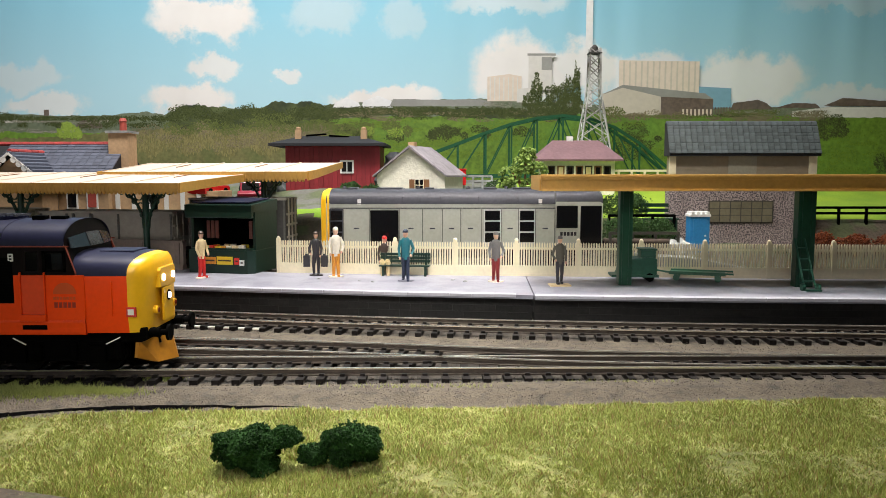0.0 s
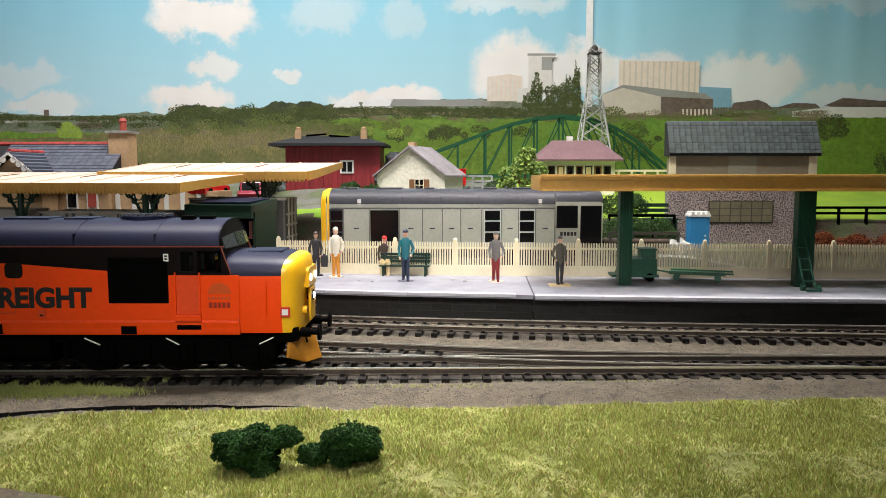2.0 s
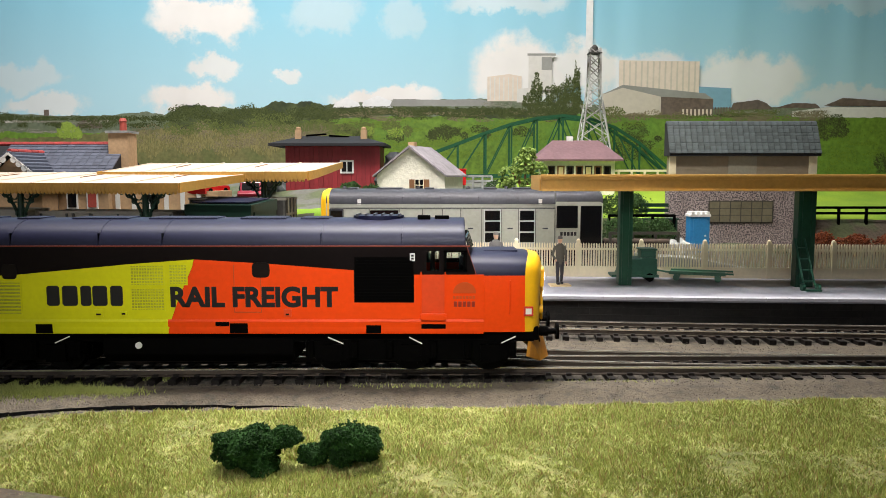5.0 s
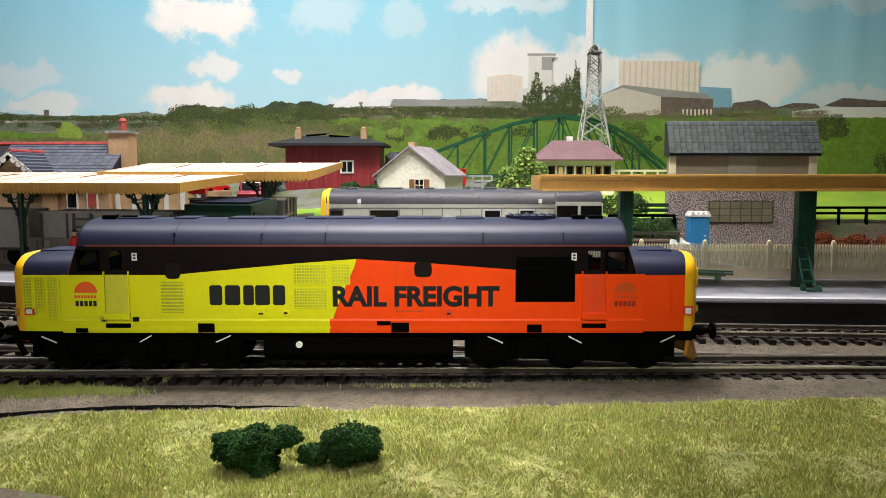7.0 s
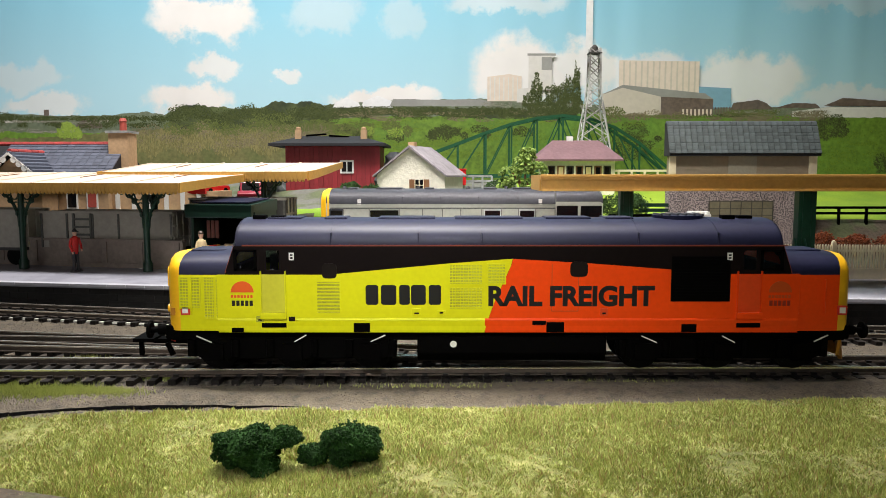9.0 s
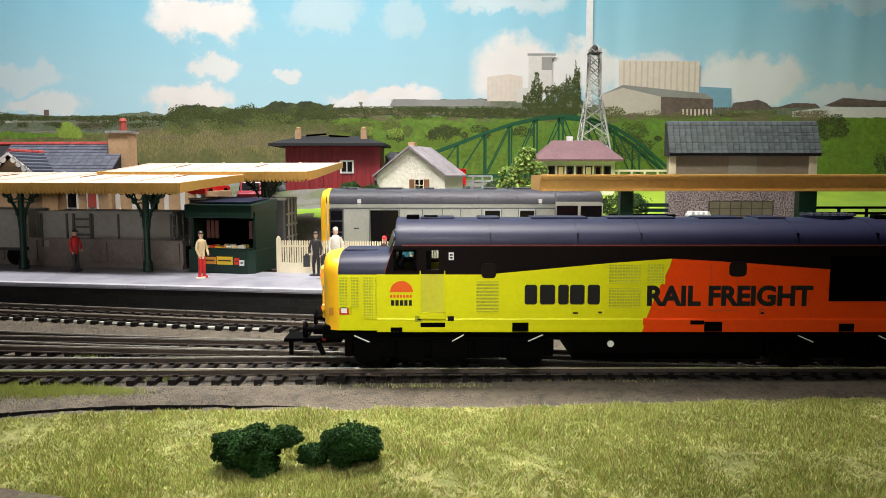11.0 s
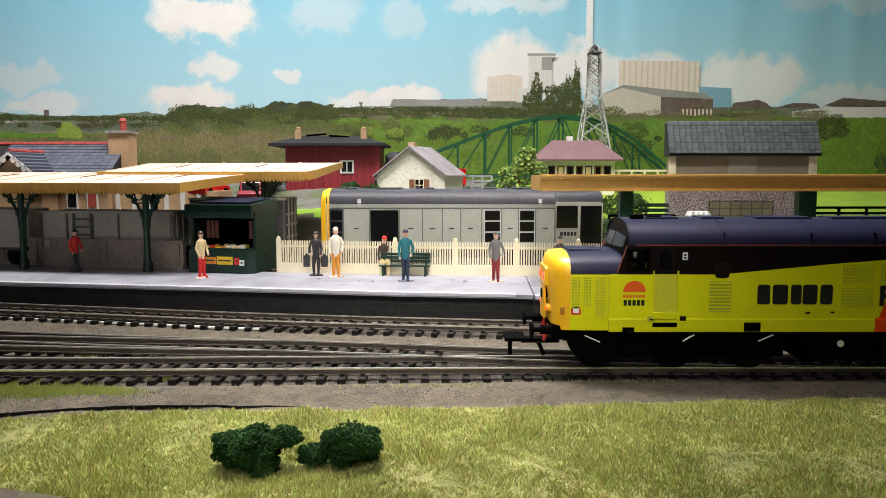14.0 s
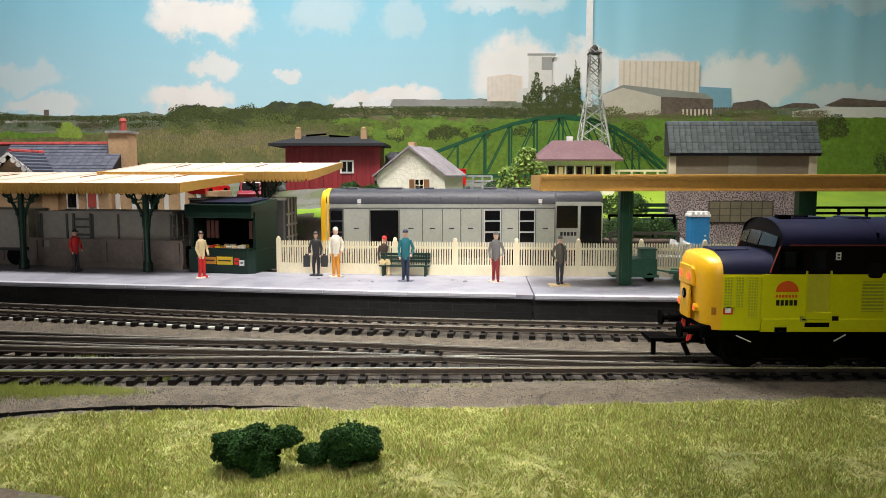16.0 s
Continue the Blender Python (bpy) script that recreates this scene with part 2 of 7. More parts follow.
def ground_z(x, y):
    if y < 300:
        e = grass_edge(x)
        return interp(y, [(150, -8.0), (e - 12, -6.0), (e, -5.2), (e + 10, -3.2), (e + 19, -3.0), (e + 24, -4.5)])
    s = y - max(0.0, (-100 - x) * 0.22) - max(0.0, min(20.0, (x - 100) * -0.2))
    if x > 135:
        return interp(y, [(415, -4.5), (436, 5.2), (452, 12), (466, 17), (512, 18), (532, 38), (600, 49), (640, 60), (760, 64)])
    return interp(s, [(420, -4.5), (436, 5.2), (489, 5.4), (500, 22), (535, 40), (600, 49), (640, 60), (760, 64)])


NEAR = [(-330, 266), (-150, 266.0), (-40, 268.8), (70, 270.2), (330, 270.5)]
SECOND = [(-330, 341), (-195, 315), (-138, 305.5), (-66, 296.5), (-25, 291.0), (15, 284), (60, 277.5), (150, 270.8)]
THIRD = [(-400, 418), (-233, 386), (-167, 372.5), (-107, 360), (-50, 350.5), (30, 340.3), (82, 335), (132, 331), (180, 327.5), (360, 316)]


def ground():
    bm = B()
    xs = [-640 + 8 * i for i in range(161)]
    ys = [158 + 2.5 * i for i in range(99)] + [405 + 6 * i for i in range(60)]
    grid = []
    for y in ys:
        row = []
        for x in xs:
            n = noise.noise(Vector((x * 0.03, y * 0.03, 0))) * 0.8 + noise.noise(Vector((x * 0.15, y * 0.15, 5))) * 0.35
            row.append(bm.verts.new((x, y, ground_z(x, y) + n * (0.6 if y < 470 else 1.2))))
        grid.append(row)
    for j in range(len(ys) - 1):
        for i in range(len(xs) - 1):
            f = bm.faces.new((grid[j][i], grid[j][i + 1], grid[j + 1][i + 1], grid[j + 1][i]))
            y, x = ys[j] + 1, xs[i] + 4
            if y < grass_edge(x) - 2:
                k = 1
            elif y < 440:
                near = min(abs(y - interp(x, t)) for t in (NEAR, SECOND, THIRD))
                k = 3 if near < 13.5 else 0
            elif grid[j][i].co.z < 36 + 2 * noise.noise(Vector((x * 0.05, y * 0.05, 1))):
                k = 4
            elif x > 60 or -128 < x < -60 and y < 580:
                k = 2
            else:
                k = 5
            f.material_index = k
    tagged(part("ground", bm, [M["ballast"], M["soil"], M["felt"], M["shaded_bed"], M["bank"], M["asphalt"]], smooth=True), "layout ground of brown ballast and green scenic matting", "ground", kind="structure")
    bm = B()
    box(bm, -640, 640, 152, 762, -40, -10)
    tagged(part("baseboard", bm, M["board"]), "brown wooden baseboard under the layout", "baseboard", kind="structure")
    # black strip as shade between track board and grass mat; board's front lip
    bm = B()
    pts = [(-180 + 3 * i, grass_edge(-180 + 3 * i) + 0.8 + 1.2 * noise.noise(Vector((i * 0.35, 2, 0)))) for i in range(52)]
    pts = [(x + d, interp(x + d, pts) + 0.5 * noise.noise(Vector(((x + d) * 0.9, 4, 1)))) for x, _ in pts[:-1] for d in (0.0, 1.0, 2.0)]
    rings = [[bm.verts.new((x, y + s * (0.85 + 0.6 * noise.noise(Vector((i * 0.31, 8, 0))) + 0.3 * noise.noise(Vector((i * 0.9, 8, 0)))) * min(1.0, (153 - i) / 25 + 0.03), -4.7 - 1.2 * max(0.0, (i - 95) / 58) + 0.75 * s * min(1.0, (153 - i) / 25))) for s in (-1, 1)] + [bm.verts.new((x, y, -7.5))] for i, (x, y) in enumerate(pts)]
    for r, q in zip(rings, rings[1:]):
        for i in range(3):
            bm.faces.new((r[i], r[(i + 1) % 3], q[(i + 1) % 3], q[i]))
    tagged(part("board_joint", bm, M["black"]), "black strip standing in for shade along the track board's edge", "joint", kind="structure")
    bm = B()
    bar(bm, (-150, 182, -8.6), (-60, 156, -8.6), 5.0, 5.0)
    tagged(part("board_lip", bm, M["bank"], bevel=0.5), "brown wooden lip of the baseboard", "baseboard", kind="structure")


ground()


# ---------------- tracks ----------------
def resample(points, step):
    out, carry = [], 0.0
    for (x0, y0), (x1, y1) in zip(points, points[1:]):
        d = math.hypot(x1 - x0, y1 - y0)
        s = carry
        while s < d:
            out.append((x0 + (x1 - x0) * s / d, y0 + (y1 - y0) * s / d, math.atan2(y1 - y0, x1 - x0)))
            s += step
        carry = s - d
    return out


def smooth_path(points, n=60):
    xs = [p[0] for p in points]
    ys = [p[1] for p in points]
    out = []
    for i in range(n + 1):
        x = xs[0] + (xs[-1] - xs[0]) * i / n
        acc = wsum = 0.0
        for k in range(-6, 7):
            w = math.exp(-(k / 3.0) ** 2)
            acc += w * interp(x + k * 6.0, points) if xs[0] <= x + k * 6.0 <= xs[-1] else 0
            wsum += w if xs[0] <= x + k * 6.0 <= xs[-1] else 0
        out.append((x, acc / wsum))
    return out


def rail_mesh(bm, path, offset, top=0.0):
    prof = [(-1.15, -2.6, 1), (1.15, -2.6, 1), (1.15, -2.2, 1), (0.35, -1.9, 1), (0.35, -0.8, 1), (0.45, -0.55, 0), (0.45, 0, 0), (-0.45, 0, 0), (-0.45, -0.55, 0), (-0.35, -0.8, 1), (-0.35, -1.9, 1), (-1.15, -2.2, 1)]
    rings = []
    for i, (x, y) in enumerate(path):
        a, b = path[max(i - 1, 0)], path[min(i + 1, len(path) - 1)]
        d = Vector((b[0] - a[0], b[1] - a[1], 0)).normalized()
        nrm = Vector((-d.y, d.x, 0))
        rings.append([bm.verts.new(Vector((x, y, top)) + nrm * (offset + p[0]) + Vector((0, 0, p[1]))) for p in prof])
    n = len(prof)
    for r, q in zip(rings, rings[1:]):
        for i in range(n):
            f = bm.faces.new((r[i], r[(i + 1) % n], q[(i + 1) % n], q[i]))
            f.material_index = 0 if i in (5, 6, 7) else 1
    bm.faces.new(rings[0])
    bm.faces.new(rings[-1][::-1])


def sleeper_data():
    bm = B()
    box(bm, -1.35, 1.35, -14.6, 14.6, -5.0, -2.6)
    for g in (-8.7, 8.7):
        for s in (-1, 1):
            box(bm, -0.9, 0.9, g + s * 0.55 - 0.0, g + s * 2.0, -2.7, -1.75)
    return mesh_of("sleeper", bm, M["sleeper"])


SLEEPER = sleeper_data()


def track(label, points, z=0.0, gauge=8.7, step=7.35, sleepers=True, lo=-1e9, hi=1e9):
    t = thing("railway_track", 0, 0, z, label, "track", "tracks of the layout", kind="structure")
    path = smooth_path(points)
    for side in (-gauge, gauge):
        bm = B()
        rail_mesh(bm, path, side)
        part("rail", bm, [M["rail"], M["rail_web"]], t)
    if sleepers:
        for x, y, a in resample(path, step):
            if lo < x < hi:
                o = new("sleeper", SLEEPER)
                o.parent = t
                o.matrix_basis = mm(x, y, random.uniform(-0.12, 0.08), math.degrees(a) + random.uniform(-0.8, 0.8))
    return t



def white_chips(t, path, x_max):
    """White chips added as the bright reflections between the sleepers."""
    for x, y, a in resample(path, 7.35):
        if -330 < x < x_max:
            for off in (6.0, -11.2):
                bm = B()
                w = 2.2 + random.uniform(-0.5, 0.2)
                box(bm, 3.7 - w, 3.7 + w, off - 0.7, off + 0.7, -4.2, -3.3)
                part("underlay_chip", bm, M["chip"], t, at=mm(x, y, 0, math.degrees(a)))


# Glossy white for the chips that paint glints between sleepers.
M["chip"] = paint("glint_white", (0.80, 0.78, 0.72), 0.25, vary=0.1)


# ---------------- platform ----------------
PLAT_Z = 9.5
FRONT_L = [(-420, 436), (-246, 407), (-114, 386.5), (-24, 371), (44.7, 362.8)]
BACK_L = [(-420, 524), (-297, 494), (-162, 464), (-98, 450), (5, 437.5), (48.5, 434)]
FRONT_R = [(45.3, 360.2), (140, 352.5), (208, 349.0), (420, 338)]
BACK_R = [(49.1, 434), (72, 432.5), (169, 425), (248, 420.6), (420, 411)]


def platform():
    for front, back, label in ((FRONT_L, BACK_L, "long grey model station platform with pale coping"), (FRONT_R, BACK_R, "grey model station platform section with pale coping")):
        p = thing("platform", 0, 0, 0, label, "platform", "station platform", kind="structure")
        bm = B()
        prism(bm, front + back[::-1], "z", PLAT_Z - 2.0, PLAT_Z)
        part("deck", bm, M["platform"], p)
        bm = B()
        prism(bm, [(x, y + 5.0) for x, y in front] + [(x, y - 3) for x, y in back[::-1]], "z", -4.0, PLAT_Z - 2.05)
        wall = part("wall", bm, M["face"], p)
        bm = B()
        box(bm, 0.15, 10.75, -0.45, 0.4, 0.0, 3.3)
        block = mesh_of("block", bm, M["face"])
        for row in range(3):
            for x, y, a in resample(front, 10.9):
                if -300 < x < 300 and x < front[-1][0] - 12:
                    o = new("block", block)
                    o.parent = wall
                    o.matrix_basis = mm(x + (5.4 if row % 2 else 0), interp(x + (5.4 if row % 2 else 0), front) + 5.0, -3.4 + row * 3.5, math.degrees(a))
        for x, y, a in resample(front, 11.0):
            if x > front[-1][0] - 10.5 or not -330 < x < 330:
                continue
            bm = B()
            box(bm, 0.12, 10.88, -0.9, 4.2, -1.1, 0.35)
            part("coping_stone", bm, M["coping"], p, at=mm(x, y, PLAT_Z, math.degrees(a)))


def fence(path, z, label, cream="cream", post_step=36.0, pale_step=1.5, high=20.0):
    f = thing("picket_fence", 0, 0, z, label, "fence", "fences of the station")
    runs = resample(path, post_step)
    for x, y, a in runs:
        bm = B()
        box(bm, -1.1, 1.1, -1.3, 0.9, 0, high + 1.0)
        lathe(bm, [(1.2, high + 1.0), (1.15, high + 1.6), (0.3, high + 2.3)], 8)
        part("post", bm, M[cream], f, at=mm(x, y, 0, math.degrees(a)))
    pale = B()
    prism(pale, [(-0.43, 4.2), (0.43, 4.2), (0.43, high - 1.0), (0.2, high - 0.2), (-0.2, high - 0.2), (-0.43, high - 1.0)], "y", -0.8, 0)
    pale = mesh_of("pale", pale, M[cream])
    for x, y, a in resample(path, pale_step):
        o = new("pale", pale)
        o.parent = f
        o.matrix_basis = mm(x, y, 0, math.degrees(a))
    for name, z0, z1, d in (("plinth", 0, 6.2, -1.0), ("rail", 15.6, 16.8, 0.05)):
        bm = B()
        sweep(bm, path, 1.0, z0, z1, d + 0.5)
        part(name, bm, M[cream], f)
    return f

# ---------------- the travelling diesel locomotive ----------------
def flat_panel(bm, outline, side, y, proud):
    """A thin panel on a body side: outline of (x, z)."""
    y0, y1 = (-y - proud, -y + 0.3) if side < 0 else (y - 0.3, y + proud)
    prism(bm, outline, "y", y0, y1)


def text_mesh(name, words, size, mat, parent, m, depth=0.04):
    data = bpy.data.curves.new(name, "FONT")
    data.body, data.size, data.extrude, data.align_x, data.offset = words, size * MM, depth * MM, "LEFT", 0.042 * size * MM
    made = bpy.data.objects.new(name, data)
    mesh = bpy.data.meshes.new_from_object(made)
    bpy.data.objects.remove(made)
    mesh.materials.clear()
    mesh.materials.append(mat)
    ob = new(name, mesh)
    ob.parent = parent
    ob.matrix_basis = m
    return ob


def section(w, ztop, zs, zb, bulge=2.4, n=9):
    pts = [(-w + 0.5, zb), (-w, zb + 5)]
    for i in range(n + 1):
        a = math.pi - math.pi * i / n
        c, s = math.cos(a), math.sin(a)
        e = 2 / bulge
        pts.append((w * math.copysign(abs(c) ** e, c), zs + (ztop - zs) * abs(s) ** e))
    return pts + [(w, zb + 5), (w - 0.5, zb)]


def loft(bm, sections, chooser):
    """sections: (x or list of x per point, outline). chooser(x, y, z) gives the material index."""
    rings = []
    for x, outline in sections:
        rings.append([bm.verts.new((x(y, z) if callable(x) else x, y, z)) for y, z in outline])
    n = len(rings[0])
    for r, q in zip(rings, rings[1:]):
        for i in range(n):
            f = bm.faces.new((r[i], r[(i + 1) % n], q[(i + 1) % n], q[i]))
            k = chooser(f.calc_center_median())
            if k is None:
                bm.faces.remove(f)
            else:
                f.material_index = k
    for r in (rings[0], rings[-1]):
        f = bm.faces.new(r)
        f.material_index = chooser(f.calc_center_median())


LOCO_TEXT = []


M["beam_on"] = paint("beam_lit", (0.86, 0.92, 1.0), 0.3, vary=0.0, emit=6.0)
M["tail_off"] = paint("tail_lamp_dark", (0.20, 0.02, 0.01), 0.2, vary=0.05)
M["emblem_dim"] = paint("emblem_amber", (0.55, 0.070, 0.008), 0.4, vary=0.05)
M["plough"] = paint("plough_yellow", (0.42, 0.17, 0.010), 0.5, vary=0.15)


def locomotive():
    loco = thing("diesel_locomotive", 0, 0, 0, "lime and orange model diesel locomotive with yellow ends and black roof", "locomotive")
    # main body between the cabs, cab fronts leaning back
    bm = B()
    body = section(17.7, 53.4, 44.6, 15.0, 2.3, 14)

    def lean(sign):
        return lambda y, z: sign * (98.6 if z < 35 else 98.6 - (z - 35) * 0.34 - (2.4 * (abs(y) / 17.0) ** 2))
    body = body[:2] + [(-17.7, 36.4), (-17.7, 43.0)] + body[2:-2] + [(17.7, 43.0), (17.7, 36.4)] + body[-2:]

    def skin(c):
        if c.z > 44.6:
            return 1
        if abs(c.y) > 17.6 and 36.5 < c.z < 43 and (85.6 < abs(c.x) < 92.4 or 77.0 < c.x < 83.5 or -83.5 < c.x < -77.5):
            return None
        return 0
    stations = [-92.4, -85.6, -81.9, -77.6, 0.0, 79.4, 83.6, 85.6, 92.4]
    loft(bm, [(lean(-1), body)] + [(x, body) for x in stations] + [(lean(1), body)], skin)
    part("body", bm, [M["upper"], M["navy"]], loco, "black bodyside and navy roof", smooth=True)
    # noses
    for s in (-1, 1):
        e = 3.8 if s > 0 else 2.8
        wrap = 114.8 if s > 0 else 113.05
        bm = B()
        secs = []
        for x, w, zt in ((93.0, 17.4, 42.4), (106, 17.2, 42.1), (109.6, 17.1, 42.0), (111.8, 17.0, 41.8), (115.0, 16.9, 41.5), (114.4 + e, 16.5, 41.0), (115.4 + e, 15.8, 39.7), (116.0 + e, 14.4, 37.6), (116.2 + e, 11.5, 34.0)):
            secs.append(((lambda xx, ww: (lambda y, z: s * (xx - 0.0135 * y * y * min(1.0, max(0.0, (xx - 112.5) / 4)))))(x, w), section(w, zt, min(34.6, zt - 3), 15.0, 2.5, 12)))
        loft(bm, secs, lambda c: 2 if abs(c.x) + 0.007 * c.y * c.y > wrap else (1 if c.z > 34.7 else 0))
        nose = part("nose", bm, [M["lime"] if s < 0 else M["orange"], M["navy"], M["yellow"]], loco, "yellow-ended nose", smooth=True)
        # headcode panel, lamps and nose door
        bm = B()
        prism(bm, [(-7.2, 29.2), (7.2, 29.2), (7.2, 35.2), (6.2, 36.2), (-6.2, 36.2), (-7.2, 35.2)], "x", *sorted((s * (113.5 + e), s * (116.5 + e))))
        part("headcode_box", bm, M["yellow"], nose, bevel=0.35)
        bm = B()
        tube(bm, (s * (114.6 + e), 0, 25.6), (s * (116.8 + e), 0, 25.6), 1.9, 14)
        part("lamp_housing", bm, M["black"], nose)
        bm = B()
        tube(bm, (s * (116.7 + e), 0, 25.6), (s * (117.1 + e), 0, 25.6), 1.15, 14)
        part("headlight", bm, M["beam_on"] if s > 0 else M["dark_pane"], nose, "lit white headlight" if s > 0 else "unlit headlight")
        for y in (-4.5, 4.5):
            bm = B()
            tube(bm, (s * (116.3 + e), y, 32.6), (s * (116.9 + e), y, 32.6), 1.25, 14)
            part("marker_light", bm, M["lamp_on"] if s > 0 else M["lamp_red"], nose, "lit lamp")
        for y in (-8.2, 8.2):
            bm = B()
            tube(bm, (s * (113.6 + e), y, 21.5), (s * (115.9 + e), y, 21.5), 1.5, 12)
            part("lamp_housing", bm, M["yellow"], nose)
            bm = B()
            tube(bm, (s * (115.8 + e), y, 21.5), (s * (116.1 + e), y, 21.5), 0.85, 12)
            part("tail_light", bm, M["tail_off"] if s > 0 else M["lamp_red"], nose)
        bm = B()
        box(bm, *sorted((s * 99.0, s * 111.0)), -6.5, 6.5, 41.0, 42.3)
        part("nose_hatch", bm, M["navy"], nose, bevel=0.4)
        for side in (-1, 1):
            for hx in (98.6, 107.6):
                bm = B()
                tube(bm, (s * hx, side * 17.55, 21.0), (s * hx, side * 17.55, 33.0), 0.28, 6)
                part("nose_handrail", bm, M["lime"] if s < 0 else M["orange"], nose)
            bm = B()
            box(bm, *sorted((s * 113.6, s * 115.2)), *sorted((side * 15.9, side * 16.6)), 20.4, 23.0)
            part("lamp_iron", bm, M["plough"], nose)
        bm = B()
        box(bm, *sorted((s * (115.6 + e), s * (116.5 + e))), -4.5, 4.5, 17, 28.8)
        part("nose_door", bm, M["yellow"], nose, bevel=0.3)
    # livery panels on both sides
    for side in (-1, 1):
        sgn = 1 if side < 0 else -1
        lime = [(-98.62, 15.2), (-8.0, 15.2), (-6.6, 20), (-4.4, 26), (-1.8, 32), (0.7, 37.5), (1.4, 40.2), (-20, 38.6), (-59, 34.9), (-61, 34.7), (-98.62, 34.7)]
        orange = [(-7.9, 15.2), (98.62, 15.2), (98.62, 35.0), (75.2, 35.0), (75.2, 25.4), (55.0, 25.4), (55.0, 36.5), (28, 38.6), (1.5, 40.2), (0.8, 37.5), (-1.7, 32), (-4.3, 26), (-6.5, 20)]
        for pts, mat in ((lime, "lime"), (orange, "orange")):
            bm = B()
            flat_panel(bm, pts, side, 17.7, 0.16)
            part("side_panel", bm, M[mat], loco, mat + " painted bodyside")
            # lower edge turned under the body
            bm = B()
            xs = [p[0] for p in pts if p[1] < 15.3]
            x0, x1 = min(xs), max(xs)
            yy = side * 17.9
            prism(bm, [(yy, 19.6), (yy + side * 0.22, 18.9), (yy - side * 0.35, 14.6), (yy - side * 1.2, 14.6), (yy - side * 1.0, 19.6)], "x", x0, x1)
            part("sole_bar", bm, M[mat], loco)
        # cantrail line
        bm = B()
        box(bm, -90, 94, *(sorted((side * 17.6, side * 17.86))), 44.5, 44.95)
        part("lining", bm, M["line_red"], loco)
        # grilles: pressed frames with horizontal slats
        for x0, x1, z0, z1, mat in ((-111.4, -104.9, 23.3, 33.6, "lime"), (-103.2, -96.0, 19.5, 33.6, "lime"), (-64.8, -57.2, 21.6, 32.3, "lime"), (-19.8, -9.0, 31.5, 38.0, "lime"), (-6.8, -1.2, 31.8, 38.2, "lime"), (-19.8, -9.0, 23.0, 30.0, "lime")):
            wall = 17.7 if x0 > -95 else 17.3
            g = B()
            y0, y1 = sorted((side * wall, side * (wall + 0.3)))
            box(g, x0 - 0.4, x1 + 0.4, y0, y1, z0 - 0.4, z0)
            box(g, x0 - 0.4, x1 + 0.4, y0, y1, z1, z1 + 0.4)
            box(g, x0 - 0.4, x0, y0, y1, z0, z1)
            box(g, x1, x1 + 0.4, y0, y1, z0, z1)
            frame_ob = part("grille", g, M[mat], loco)
            g = B()
            yb0, yb1 = sorted((side * (wall - 0.2), side * (wall + 0.2)))
            box(g, x0, x1, yb0, yb1, z0, z1)
            part("backing", g, M["lime_mesh"], frame_ob)
            louvre = -66 < x0 < -56
            n = int((z1 - z0) / (1.15 if louvre else 0.95))
            g = B()
            for i in range(n):
                zc = z0 + (i + 0.5) * (z1 - z0) / n
                box(g, x0, x1, *sorted((side * (wall + 0.1), side * (wall + 0.34))), zc - 0.24, zc + (0.26 if louvre else 0.1))
            part("slats", g, M["lime"], frame_ob)
            if not louvre:
                g = B()
                m = int((x1 - x0) / 0.85)
                for i in range(1, m):
                    xc = x0 + i * (x1 - x0) / m
                    box(g, xc - 0.1, xc + 0.1, *sorted((side * (wall + 0.1), side * (wall + 0.38))), z0, z1)
                if x0 < -96:
                    box(g, (x0 + x1) / 2 - 0.4, (x0 + x1) / 2 + 0.4, *sorted((side * (wall + 0.1), side * (wall + 0.42))), z0, z1)
                part("grille_mesh", g, M["lime"], frame_ob)
        # cab doors, recessed, with grey-yellow step and slot; side windows
        for e, mat in ((-1, "lime"), (1, "orange")):
            xa, xb = (-83.6, -75.8) if e < 0 else (77.8, 85.4)
            g = B()
            box(g, xa, xb, *sorted((side * 17.75, side * 17.98)), 21.5, 34.8)
            d = part("cab_door", g, M[mat + "_door"], loco, mat + " cab door")
            g = B()
            for px in (xa - 0.45, xb + 0.05):
                box(g, px, px + 0.4, *sorted((side * 17.7, side * 18.45)), 20.5, 36.0)
            part("handrail", g, M[mat], d)
            g = B()
            box(g, xa - 0.5, xb + 0.6, *sorted((side * 17.7, side * 19.0)), 19.4, 21.7)
            part("step", g, M[mat], loco, bevel=0.25)
            g = B()
            box(g, xa - 0.2, xb + 0.4, *sorted((side * 17.6, side * 18.0)), 16.4, 18.3)
            part("step_slot", g, M["black"], loco)
            x0, x1 = (-92.4, -85.6) if e < 0 else (85.6, 92.4)
            g = B()
            yy = sorted((side * 17.5, side * 17.95))
            box(g, x0 - 0.5, x1 + 0.5, *yy, 42.6, 43.3)
            box(g, x0 - 0.5, x1 + 0.5, *yy, 36.1, 36.8)
            box(g, x0 - 0.5, x0 + 0.5, *yy, 36.1, 43.3)
            box(g, x1 - 0.5, x1 + 0.5, *yy, 36.1, 43.3)
            w = part("cab_window", g, M["black"], loco)
            g = B()
            box(g, x0, x1, *sorted((side * 17.3, side * 17.5)), 36.4, 43.0)
            part("glazing", g, M["pane"], w)
            g = B()
            dx0, dx1 = (-81.9, -77.6) if e < 0 else (79.4, 83.6)
            box(g, dx0, dx1, *sorted((side * 17.3, side * 17.5)), 36.4, 43.0)
            part("glazing", g, M["pane"], w)
            # white overhead warning plate beside the cab
            px = -74.2 if e < 0 else 73.8
            g = B()
            box(g, px, px + 1.7, *sorted((side * 17.7, side * 17.95)), 39.7, 42.3)
            plate = part("warning_plate", g, M["white"], loco)
            g = B()
